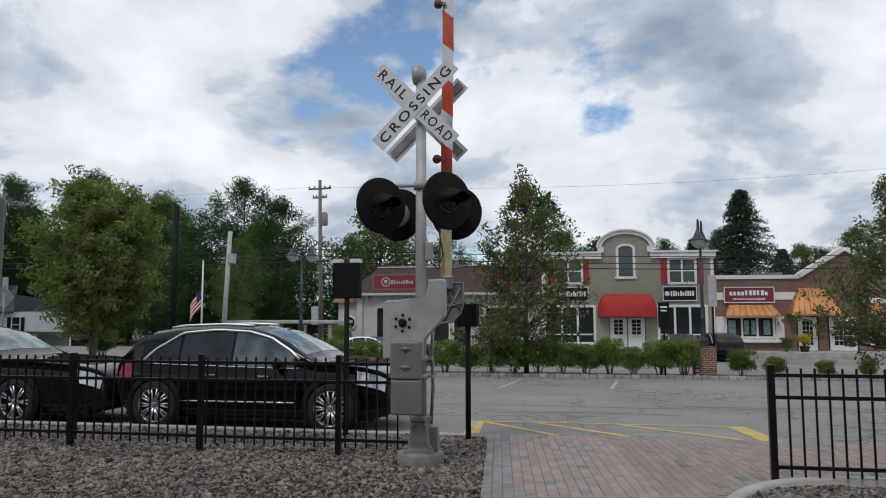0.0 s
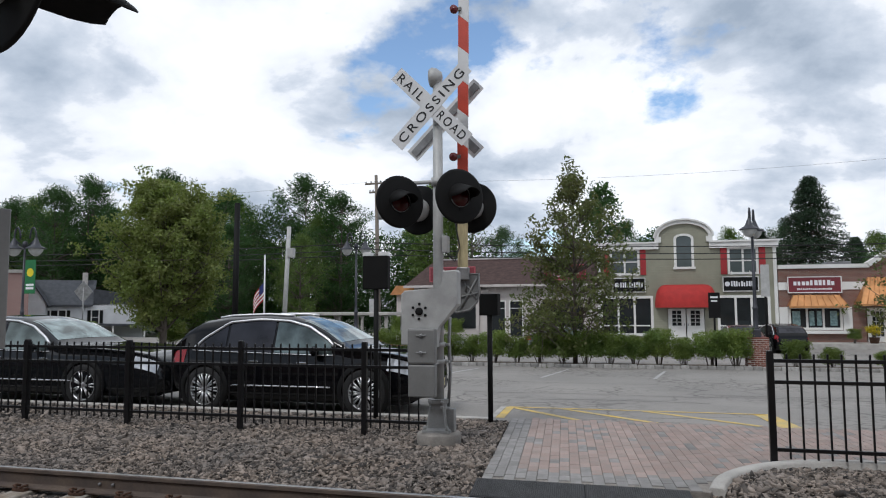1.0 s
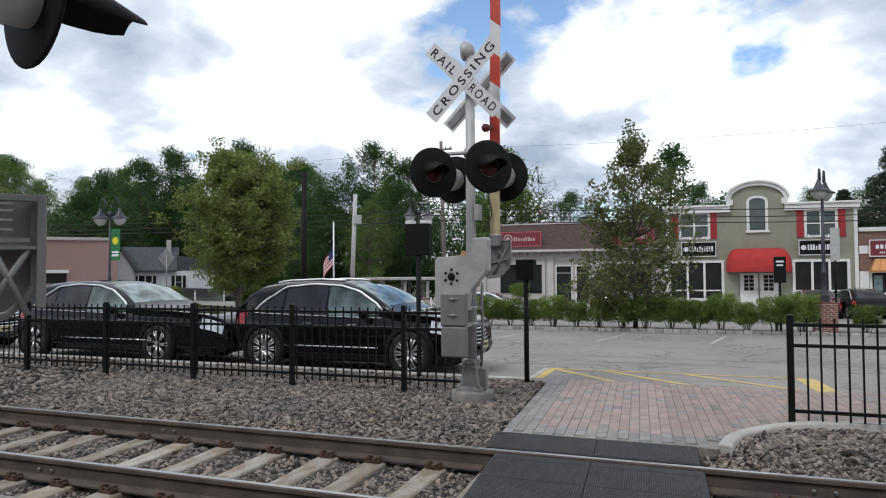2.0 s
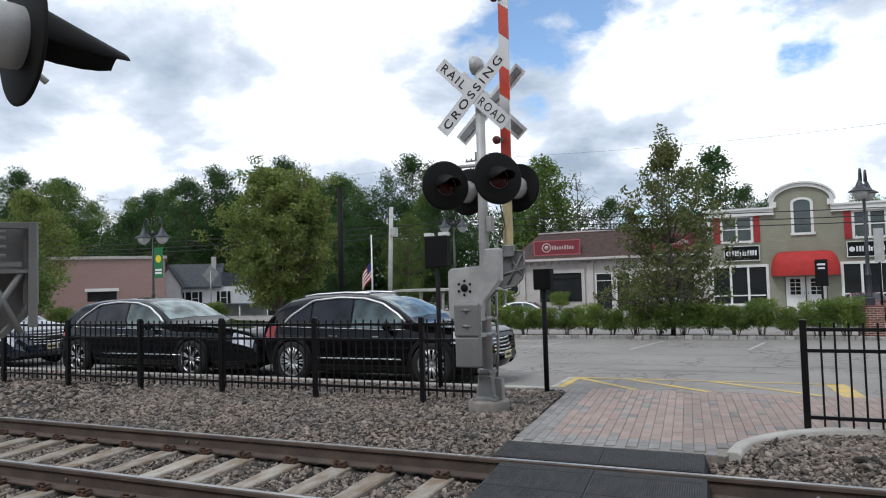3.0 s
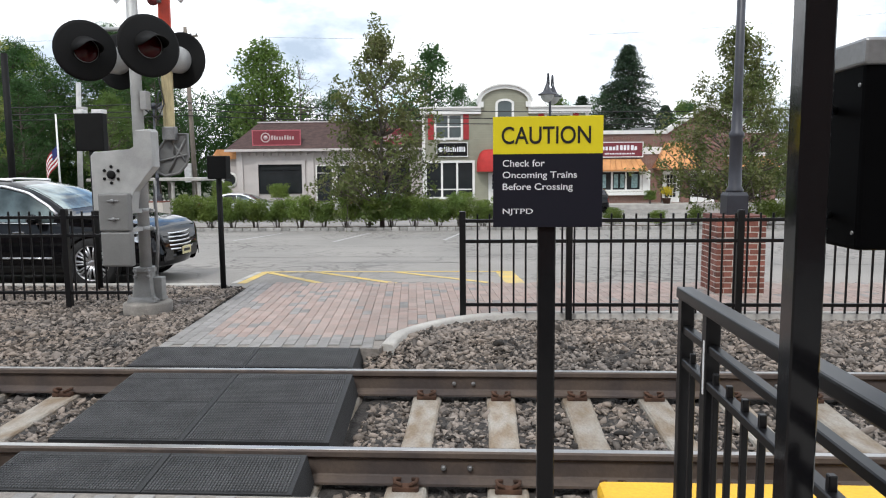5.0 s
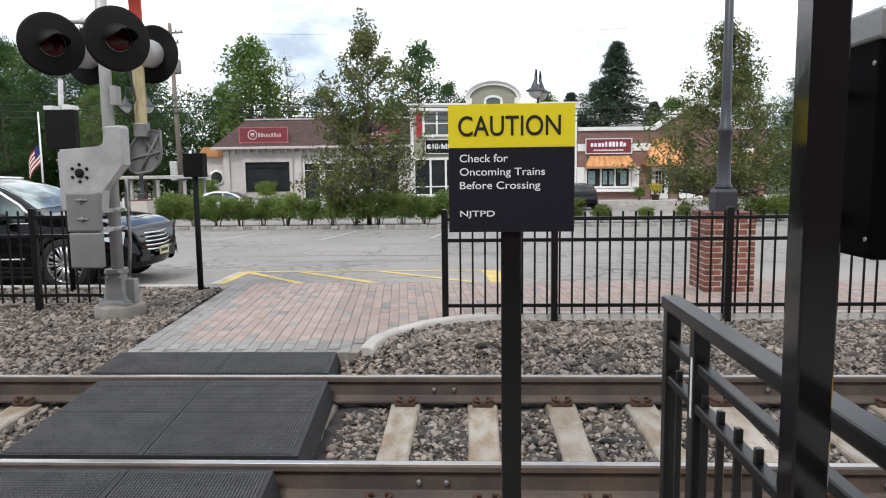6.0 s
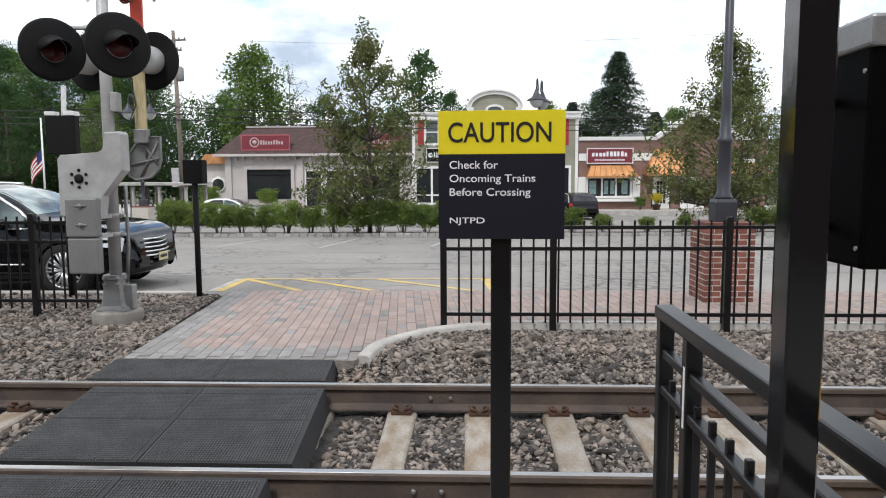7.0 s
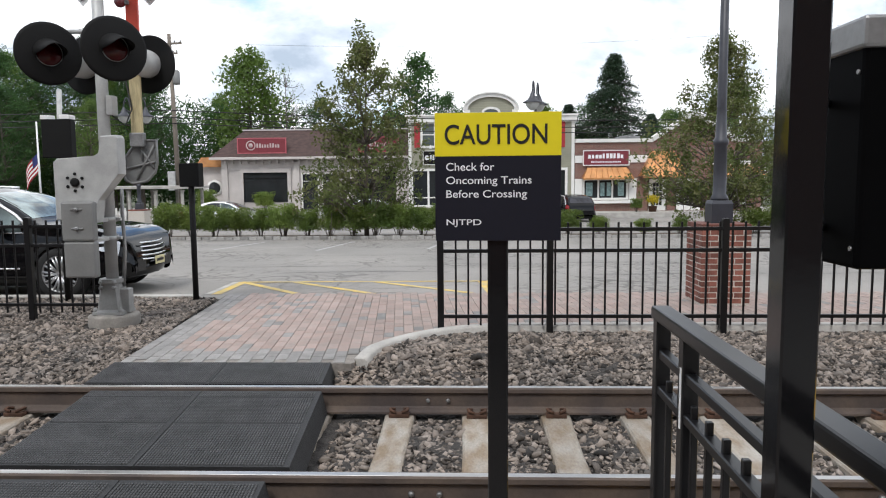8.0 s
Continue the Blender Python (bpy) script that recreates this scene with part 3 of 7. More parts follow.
def in_walk(x, y):
    return walk_left(y) + 0.02 < x < (1.30 + (0.1 * (6.3 - y) if y < 6.3 else 0))


def stones(name, n, x0, x1, y0, y1, size, seed, keep):
    """Crushed stones, each a dented block of its own size and turn."""
    rng = np.random.RandomState(seed)
    base = np.array([(-1, -1, -0.6), (1.1, -0.8, -0.5), (0.1, 1.1, -0.6), (-0.9, 0.1, 0.8), (0.5, -0.9, 0.7), (0.6, 0.8, 0.8)], float) * 1.15
    face = np.array([(3, 4, 5), (0, 1, 4), (0, 4, 3), (1, 2, 5), (1, 5, 4), (2, 0, 3), (2, 3, 5), (0, 2, 1)])
    V, F = [], []
    k = 0
    while k < n:
        x, y = rng.uniform(x0, x1), rng.uniform(y0, y1)
        k += 1
        if not keep(x, y):
            continue
        s = size * rng.lognormal(0.0, 0.36)
        p = base * (1 + rng.uniform(-0.35, 0.35, base.shape)) * (s * rng.uniform(0.85, 1.6), s * rng.uniform(0.6, 1.0), s * rng.uniform(0.3, 0.75))
        a, b = rng.uniform(0, 6.28), rng.uniform(-0.6, 0.6)
        R = np.array(Euler((b, rng.uniform(-0.8, 0.8), a)).to_matrix())
        p = p @ R.T + (x, y, bed_z(x, y) + s * rng.uniform(0.05, 0.45))
        F.append(face + 6 * len(V))
        V.append(p)
    ob = new(name, raw_mesh(name, np.concatenate(V), np.concatenate(F), M_STONE))
    return tagged(ob, "loose crushed ballast stones, grey and rusty brown", "ballast stones", kind="stuff")


def tie_gap(x, y):
    k = (x - 1.842) / 0.5765
    return abs(k - round(k)) * 0.5765 > 0.108


stones("ballast_stones_far_side", 70000, -7.5, -0.62, 6.0, 9.65, 0.0132, 1, lambda x, y: x < walk_left(y) - 0.01 and math.hypot(x + 1.5, y - 8.0) > 0.3)
stones("ballast_stones_far_side_beyond", 12000, -20, -7.5, 6.0, 9.6, 0.023, 2, lambda x, y: True)
stones("ballast_stones_planted_side", 30000, 1.25, 8.5, 6.0, 7.7, 0.0140, 3, lambda x, y: y < (kerb_y(x) - 0.01 if x > 1.46 else 6.42 if x < 1.36 else 6.47))
stones("ballast_stones_track", 68000, -9, 8, 3.0, 6.05, 0.0142, 4, lambda x, y: not (walk_left(y) - 0.05 < x < 1.42) and (tie_gap(x, y) or not 3.7 < y < 6.28) and abs(y - RAIL_FAR) > 0.09 and abs(y - RAIL_NEAR) > 0.09 and not (x > 2.75 and y < 3.4))

# ---- rubber crossing panels ----
CROSSING = thing("track_crossing", "black ribbed rubber panels laid level with the rails", "track crossing")


def panel(x0, x1, y0, y1, z0, z1):
    """One ribbed rubber panel, its ends skewed with the footway; z0 and z1 are the heights of its near and far edges."""
    bm = bmesh.new()
    sk = lambda x, y: x + (6.3 - y) * (0.0918 - 0.0137 * x)
    zz = lambda y: z0 + (z1 - z0) * (y - y0) / (y1 - y0)
    top = [bm.verts.new((sk(x, y), y, zz(y) - 0.006)) for x, y in ((x0, y0), (x1, y0), (x1, y1), (x0, y1))]
    bot = [bm.verts.new((sk(x, y), y, zz(y) - 0.17)) for x, y in ((x0 - 0.04, y0), (x1 + 0.04, y0), (x1 + 0.04, y1), (x0 - 0.04, y1))]
    bm.faces.new(top)
    for i in range(4):
        bm.faces.new((top[i], bot[i], bot[(i + 1) % 4], top[(i + 1) % 4]))
    t = part("crossing_panel", bm, M_RUBBER, CROSSING, "black ribbed rubber panel")
    V, F = [], []
    step = 0.027
    rows = int((y1 - y0 - 0.03) / step)
    for j in range(rows):
        if rows > 30 and j in (rows // 2, rows - 5):
            continue
        ya = y0 + 0.02 + j * step
        n = int((x1 - x0 - 0.03) / 0.0178)
        for i in range(n):
            xa = x0 + 0.012 + i * 0.0178
            a, b, c, d = (xa, ya), (xa + 0.0105, ya), (xa + 0.0105, ya + 0.019), (xa, ya + 0.019)
            o = len(V)
            for (x, y), h in zip((a, b, c, d, a, b, c, d), (-0.006,) * 4 + (0.001,) * 4):
                V.append((sk(x, y), y, zz(y) + h))
            F += [(o + 4, o + 5, o + 6, o + 7), (o, o + 1, o + 5, o + 4), (o + 1, o + 2, o + 6, o + 5), (o + 2, o + 3, o + 7, o + 6), (o + 3, o, o + 4, o + 7)]
    tread = part("tread_studs", raw_mesh("tread_studs", V, F, M_TREAD), M_TREAD, t)
    tagged(tread, kind="stuff")
    return t


for xa, xb in ((-0.60, 0.315), (0.322, 1.22)):
    panel(xa - (0.06 if xa < 0 else 0), xb - (0.02 if xb > 1 else 0), 5.835, 6.41, 0.0, 0.016)
    panel(xa + (0.07 if xa < 0 else 0), xb, 4.34, 5.665, -0.028, -0.004)
    panel(xa, xb - (0.10 if xb > 1 else 0), 3.70, 4.16, -0.045, -0.03)

# ---- footway kerb ----
bm = bmesh.new()
line = [(kerb_x(y), y) for y in np.linspace(6.48, 7.60, 22)] + [(x, kerb_y(x)) for x in (2.62, 2.75, 2.9, 6.0, 12.0, 30.0)]
prev = None
for i, (x, y) in enumerate(line):
    a = line[max(0, i - 1)]
    b = line[min(len(line) - 1, i + 1)]
    d = Vector((b[0] - a[0], b[1] - a[1])).normalized()
    nx, ny = -d.y, d.x
    h = 0.07 if y > 6.7 else 0.02 + 0.05 * (y - 6.48) / 0.22
    ring = [bm.verts.new((x + nx * w, y + ny * w, z)) for w, z in ((0, -0.25), (0, h - 0.02), (0.02, h), (0.11, h), (0.13, h - 0.02), (0.13, -0.25))]
    if prev:
        for k in range(5):
            f = bm.faces.new((prev[k], prev[k + 1], ring[k + 1], ring[k]))
            f.smooth = True
    else:
        bm.faces.new(ring)
    prev = ring
setting("kerb_footway", bm, M_CONC, "pale curved concrete kerb holding back ballast", "kerb")

# sand bed under the pavers
slab("pavement_footway", [(walk_left(6.41), 6.412), (1.36, 6.412), (1.38, 6.45), (1.40, 6.7), (1.55, 7.05), (1.85, 7.4), (2.3, 7.64), (2.9, 7.76), (14, 7.76), (14, 10.25), (walk_left(10.25), 10.25)], lambda y: 0.002 - 0.012 * max(0, y - 6.3), 0.25, M_SAND,
     "footway of red and grey concrete pavers", "pavement")
slab("pavement_near_side", [(-9, -6), (2.77, -6), (2.77, 3.3), (1.45, 3.68), (-0.34, 3.68), (-9, 2.95)], -0.052, 0.3, M_SAND, "footway of red and grey concrete pavers", "pavement")

# ---- platform ----
slab("floor_platform", [(2.79, -8), (30, -8), (30, 2.75), (2.79, 2.75)], 0.192, 0.6, M_CONC, "pale concrete platform slab", "platform")
bm = bmesh.new()
box(bm, 2.77, 30, 2.752, 3.38, -0.1, 0.20, 0.03)
setting("floor_platform_edge", bm, M_TACTILE, "bright yellow warning strip along the platform edge", "platform edge")


# ---- fences ----
def make_fence(name, y, x0, x1, posts, ground, group, label, first_post=None):
    t = thing(name, label, "fence", group, pose(0, y, ground))
    for z in (0.22, 0.88, 1.09):
        part("rail_bar", boxed(x0, x1, -0.018, 0.018, z - 0.018, z + 0.018, 0.003), M_BLACK, t)
    post = finish(prism(bmesh.new(), [(-0.032, 0), (0.032, 0), (0.032, 1.17), (0.026, 1.19), (-0.026, 1.19), (-0.032, 1.17)], -0.032, 0.032, 0.004), "fence_post", M_BLACK)
    for x in posts:
        part("fence_post", post, M_BLACK, t, "", pose(x, 0, 0))
        part("post_foot", boxed(x - 0.032, x + 0.032, -0.032, 0.032, -0.3, 0.0), M_BLACK, t)
    picket = finish(boxed(-0.0095, 0.0095, -0.0095, 0.0095, 0.13, 1.16, 0.003), "picket", M_BLACK)
    n = int((x1 - x0) / 0.124)
    for i in range(n):
        x = x0 + 0.05 + i * (x1 - x0 - 0.06) / n
        if min(abs(x - p) for p in posts) > 0.05:
            part("picket", picket, M_BLACK, t, "", pose(x, 0, 0))
    return t


make_fence("fence", 8.2, -16.4, -1.66, [-2.50 - 1.735 * i for i in range(9)], -0.03, "platform fences", "black steel picket fence standing in ballast")
make_fence("fence", 7.63, 2.05, 12.0, [2.07, 3.16, 4.87, 6.55, 8.25, 9.9, 11.6], -0.055, "platform fences", "black steel picket fence along a concrete kerb")


# ---- crossing signals ----
def disc_lamp(parent, x, y, z, face, name="flasher", visor=0.22, droop=0.16, turn=0.0, hood_r=0.142):
    """A flashing-light unit: round black background, hood, red lens, silver housing. face: -1 looks to -y, 1 to +y."""
    m = pose(x, y, z, 0, 0, (0 if face < 0 else 180) + turn)
    o = part(name, lathe(bmesh.new(), [(0.0, 0.012), (0.285, 0.012), (0.312, 0.004), (0.316, -0.006), (0.30, -0.012), (0.0, -0.012)], 40, "Y", caps=False), M_BLACK_MATT, parent, "round black flasher with a red lens and hood", m)
    part("lens", lathe(bmesh.new(), [(0.0, 0.045), (0.06, 0.04), (0.10, 0.027), (0.122, 0.013)], 28, "Y", caps=False), M_LENS, o, "dark red glass lens")
    part("lens_ring", lathe(bmesh.new(), [(0.121, 0.013), (0.121, 0.026), (0.126, 0.026), (0.127, 0.012)], 28, "Y", caps=False), M_GREY, o)
    bm = bmesh.new()
    n = 18
    rows = []
    for i in range(n + 1):
        a = math.radians(-15 + 210 * i / n)
        c, s = math.cos(a), math.sin(a)
        reach = 0.03 + visor * min(1.0, max(0.0, s * 1.5)) ** 0.6
        ring = []
        for rad, f in ((hood_r, 0.0), (hood_r, 0.5), (hood_r, 1.0), (hood_r + 0.007, 1.0), (hood_r + 0.007, 0.5), (hood_r + 0.007, 0.0)):
            ring.append(bm.verts.new((rad * c * (1 - 0.12 * f), -0.012 - reach * f, rad * s - reach * f * droop)))
        rows.append(ring)
    for a, b in zip(rows, rows[1:]):
        for k in range(5):
            f = bm.faces.new((a[k], b[k], b[k + 1], a[k + 1]))
            f.smooth = True
    part("hood", bm, M_BLACK_MATT, o, "black metal hood")
    part("housing", lathe(bmesh.new(), [(0.145, -0.013), (0.15, -0.05), (0.15, -0.17), (0.13, -0.20), (0.10, -0.225), (0.0, -0.23)], 28, "Y", caps=False), M_SILVER, o, "silver painted lamp housing")
    part("clip", boxed(-0.012, 0.012, -0.016, -0.012, -0.17, -0.15), M_BLACK_MATT, o)
    return o


def crossbuck(parent, x, y, z, face):
    m = pose(x, y, z, 0, 0, 0 if face < 0 else 180)
    for name, ang, dy in (("crossbuck_blade", -45, 0.006), ("crossbuck_blade", 46, 0.0)):
        o = part(name, boxed(-0.63, 0.63, -0.002 + dy, 0.002 + dy, -0.096, 0.096, 0.001), M_SHEET, parent, "white blade with black capitals", m @ pose(0, 0, 0, 0, -ang, 0))
        up_face = pose(0, dy - 0.0045, 0, 90, 0, 0)
        if ang < 0:
            lettering("RAIL", o, M_TEXTK, pose(-0.36, 0, 0) @ up_face, 0.112, 0.42, bold=0.010, gap=1.35)
            lettering("ROAD", o, M_TEXTK, pose(0.36, 0, 0) @ up_face, 0.112, 0.44, bold=0.010, gap=1.35)
        else:
            lettering("CROSSING", o, M_TEXTK, up_face, 0.112, 1.12, bold=0.012, gap=1.35)
        part("edge_rib", boxed(-0.6, 0.6, 0.004 + dy, 0.02 + dy, -0.05, 0.05, 0.004), M_GALV, o)


def make_signal(m, full=True):
    t = thing("crossing_signal", "silver crossing signal with raised gate arm and crossbucks" if full else "dark silver signal seen from behind, beside the footway", "crossing signal", "", m)
    part("footing", lathe(bmesh.new(), [(0.26, -0.2), (0.26, 0.085), (0.25, 0.10), (0.165, 0.118), (0.0, 0.118)], 28), M_FOOTING, t, "round concrete footing")
    bm = bmesh.new()
    foot = [(0.17, 0.115, 0.14), (0.165, 0.14, 0.145), (0.125, 0.165, 0.15), (0.108, 0.32, 0.2), (0.102, 0.44, 0.3), (0.118, 0.445, 0.5), (0.118, 0.49, 0.5)]
    rings = []
    for half, z, c in foot:
        h, k = half, half * (1 - c)
        rings.append([bm.verts.new((x, y, z)) for x, y in ((h, -k), (h, k), (k, h), (-k, h), (-h, k), (-h, -k), (-k, -h), (k, -h))])
    for a, b in zip(rings, rings[1:]):
        for i in range(8):
            bm.faces.new((a[i], a[(i + 1) % 8], b[(i + 1) % 8], b[i]))
    bm.faces.new(rings[-1])
    for a in range(4):
        lathe(bm, [(0.024, 0.13), (0.024, 0.165), (0.012, 0.19)], 6, at=(0.135 * (1 if a % 2 else -1), 0.135 * (1 if a > 1 else -1), 0))
        lathe(bm, [(0.02, 0.085), (0.02, 0.135), (0.01, 0.14)], 6, "Y", (0.07 * (1 if a % 2 else -1), 0, 0.40 + 0.06 * (a > 1)))
    part("pedestal", bm, M_CASTING, t, "cast pedestal with bolts")
    part("junction_box", boxed(0.1, 0.2, -0.06, 0.05, 0.12, 0.38, 0.01), M_CASTING, t)
    part("mast", tube(bmesh.new(), (0, 0, 0.4), (0, 0, 4.32), 0.064, 0.058, 20), M_SILVER, t)
    if full:
        part("gate_mechanism", prism(bmesh.new(), [(-0.33, 1.14), (-0.33, 1.72), (-0.29, 1.76), (0.10, 1.77), (0.155, 1.80), (0.165, 1.98), (0.32, 1.99), (0.34, 1.96), (0.34, 1.60), (0.10, 1.34), (0.08, 1.14)][::-1], -0.42, -0.25, 0.014), M_SILVER, t, "silver cast gate mechanism housing")
        bm = bmesh.new()
        lathe(bm, [(0.045, 0.42), (0.045, 0.435), (0.02, 0.44)], 18, "Y", (-0.11, 0, 1.52))
        for a in range(6):
            c, s = math.cos(a * 1.047 + 0.5), math.sin(a * 1.047 + 0.5)
            lathe(bm, [(0.016, 0.42), (0.016, 0.43), (0.008, 0.432)], 8, "Y", (-0.11 + 0.085 * c, 0, 1.52 + 0.085 * s))
        part("hub_bolts", bm, M_BLACK_MATT, t, "dark hub ringed by bolts")
        cab = part("cabinet", boxed(-0.225, 0.105, -0.52, -0.423, 0.93, 1.33, 0.022), M_GREY, t, "grey steel cabinet with two latches")
        for z in (1.25, 1.06):
            bm = bmesh.new()
            box(bm, -0.12, 0.0, -0.532, -0.52, z - 0.008, z + 0.008, 0.003)
            lathe(bm, [(0.02, 0.52), (0.02, 0.545), (0.01, 0.55)], 10, "Y", (-0.06, 0, z))
            part("latch", bm, M_GALV, cab, "wing-nut latch")
        part("lower_cabinet", boxed(-0.22, 0.10, -0.51, -0.41, 0.56, 0.925, 0.018), M_GREY, t, "grey steel cabinet")
        for z in (1.10, 0.90):
            bm = lathe(bmesh.new(), [(0.085, z), (0.085, z + 0.05), (0.0, z + 0.05)], 16)
            box(bm, -0.03, 0.03, -0.43, -0.02, z + 0.005, z + 0.045)
            box(bm, -0.02, 0.13, -0.02, 0.02, z + 0.01, z + 0.04)
            part("mast_clamp", bm, M_SILVER, t)
        path = [(0.11, 0.02, 0.4), (0.13, 0.05, 0.8), (0.11, 0.07, 1.2), (0.13, 0.05, 1.45)]
        part("cable_duct", path_tube(bmesh.new(), path, 0.02, 8), M_GALV, t)
        bm = bmesh.new()
        rim = [(0.18, 1.66), (0.20, 1.54), (0.28, 1.50), (0.44, 1.53), (0.53, 1.62), (0.56, 1.72), (0.56, 1.97), (0.40, 1.97), (0.30, 1.90), (0.22, 1.80)]
        prism(bm, rim[::-1], 0.25, 0.262)
        path_tube(bm, [(x, 0.25, z) for x, z in rim + rim[:1]], 0.016, 6)
        for p, q in (((0.36, 1.92), (0.53, 1.66)), ((0.54, 1.92), (0.33, 1.54)), ((0.20, 1.66), (0.55, 1.74)), ((0.40, 1.96), (0.40, 1.75))):
            tube(bm, (p[0], 0.24, p[1]), (q[0], 0.24, q[1]), 0.013, 0.013, 6)
        part("counterweight_arm", bm, M_GREY, t, "dark grey counterweight bracket", pose(-0.12, 0, 0))
        part("mast_bracket", boxed(-0.05, 0.05, -0.26, -0.05, 1.62, 1.74, 0.01), M_SILVER, t)
        arm = part("gate_arm", boxed(0.19, 0.315, 0.20, 0.235, 1.95, 3.12, 0.006), M_WOODARM, t, "weathered yellow wooden arm foot")
        part("arm_hinge", boxed(0.18, 0.33, 0.17, 0.26, 1.9, 2.05, 0.01), M_GALV, t)
        # slanting red and white fields of the arm
        z, red = 3.12, True
        while z < 7.2:
            h = 0.40
            sl = 0.11
            me = prism(bmesh.new(), [(0.19, z + sl), (0.32, z), (0.32, z + h), (0.19, z + h + sl)], 0.20, 0.232)
            part("arm_field", me, M_REDSTRIPE if red else M_SHEET, arm, "red reflective field" if red else "white reflective field", pose(0.013 * (z - 2.7), 0, 0))
            z, red = z + h, not red
        for zz, off in ((3.42, 0.02), (5.30, 0.04)):
            lamp = part("arm_lamp", lathe(bmesh.new(), [(0.0, -0.05), (0.045, -0.04), (0.055, 0.0), (0.045, 0.04), (0.0, 0.05)], 16, "Y", (0.13 + off, 0.18, zz), caps=False), M_LAMPRED, arm, "small red arm lamp")
            part("lamp_bracket", boxed(0.17 + off, 0.22 + off, 0.17, 0.2, zz - 0.02, zz + 0.02), M_GREY, lamp)
        part("wire_box", boxed(0.06, 0.13, -0.06, 0.06, 2.22, 2.42, 0.008), M_SILVER, t)
        path = [(0.10, -0.02, 2.22), (0.18, 0.1, 2.12), (0.22, 0.18, 2.3), (0.17, 0.18, 2.6)]
        part("lamp_cable", path_tube(bmesh.new(), path, 0.008, 6), M_CABLE, t)
        crossbuck(t, -0.045, -0.13, 3.99, -1)
        crossbuck(t, -0.03, 0.48, 3.97, 1)
        bm = bmesh.new()
        for s in (-1, 1):
            box(bm, -0.03, 0.03, min(0, s * 0.12), max(0, s * 0.46), 3.96, 4.02)
        part("crossbuck_bracket", bm, M_GALV, t)
    else:
        bm = bmesh.new()
        prism(bm, [(-0.42, 1.93), (0.0, 1.93), (0.0, 1.62), (-0.05, 1.50), (-0.14, 1.41), (-0.42, 1.38)], 0.09, 0.102)
        path_tube(bm, [(-0.01, 0.03, 1.62), (-0.055, 0.03, 1.505), (-0.14, 0.03, 1.42), (-0.42, 0.03, 1.39)], 0.02, 6)
        box(bm, -0.42, -0.03, -0.03, 0.09, 1.70, 1.716)
        box(bm, -0.055, -0.0, 0.012, 0.13, 1.55, 1.92, 0.004)
        box(bm, -0.42, -0.056, -0.03, 0.0, 1.73, 1.75)
        box(bm, -0.03, 0.006, -0.035, 0.0, 1.45, 1.935, 0.003)
        box(bm, -0.42, -0.03, -0.035, 0.0, 1.905, 1.935, 0.003)
        for z in (1.78, 1.82, 1.86, 1.89):
            tube(bm, (-0.20, -0.03, z), (-0.12, -0.03, z), 0.009)
        for p, q in (((-0.20, 1.72), (-0.06, 1.42)), ((-0.06, 1.70), (-0.24, 1.40))):
            tube(bm, (p[0], -0.012, p[1]), (q[0], -0.012, q[1]), 0.014)
        part("counterweight_arm", bm, M_GREY, t, "dark grey braced counterweight bracket", m.inverted() @ pose(-1.32, 1.85, 0, 0, 0, 50))
        inv = m.inverted()
        part("counterweight_shaft", tube(bmesh.new(), inv @ Vector((-1.94, 2.0, 1.66)), inv @ Vector((-1.58, 1.535, 1.66)), 0.035), M_GREY, t)
    part("bell", lathe(bmesh.new(), [(0.0, -0.09), (0.11, -0.09), (0.125, -0.06), (0.11, 0.0), (0.065, 0.05), (0.0, 0.065)], 24, "X", (0.0, 0.0, 4.38), caps=False), M_SILVER, t, "silver signal bell")
    # cross arm and four flashers
    zl = 2.86
    bm = bmesh.new()
    tube(bm, (-0.37, -0.03, zl + 0.22), (0.37, -0.03, zl + 0.22), 0.024)
    lathe(bm, [(0.085, zl + 0.17), (0.085, zl + 0.27), (0.0, zl + 0.27)], 16)
    for s in (-1, 1):
        path_tube(bm, [(s * 0.37, -0.03, zl + 0.22), (s * 0.36, -0.06 if s < 0 else -0.2, zl + 0.17), (s * 0.36, -0.08 if s < 0 else -0.28, zl + 0.1)], 0.02)
        path_tube(bm, [(s * 0.33, -0.03, zl + 0.22), (s * 0.33, 0.12, zl + 0.16)], 0.02)
    part("cross_arm", bm, M_SILVER, t)
    if full:
        for s in (-1, 1):
            disc_lamp(t, -0.395 if s < 0 else 0.385, -0.26 if s < 0 else -0.46, zl - 0.04, -1, visor=0.25, droop=0.3, turn=45)
            disc_lamp(t, s * 0.35, 0.38, zl - 0.06, 1, turn=-10)
    else:
        disc_lamp(t, -0.635, -0.20, zl + 0.03, -1, visor=0.41, droop=0.34, turn=20.0, hood_r=0.17)
        disc_lamp(t, -0.67, 0.30, zl + 0.03, 1, visor=0.3, droop=0.3, turn=6.7, hood_r=0.17)
        part("lamp_arm", path_tube(bmesh.new(), [(0, 0, zl + 0.1), (-0.55, 0.03, zl + 0.1), (-0.61, 0.04, zl + 0.03)], 0.024), M_SILVER, t)
    return t


make_signal(pose(-1.49, 8.03, 0.02))
make_signal(pose(-1.94, 2.0, -0.1, 0, 0, 143), full=False)


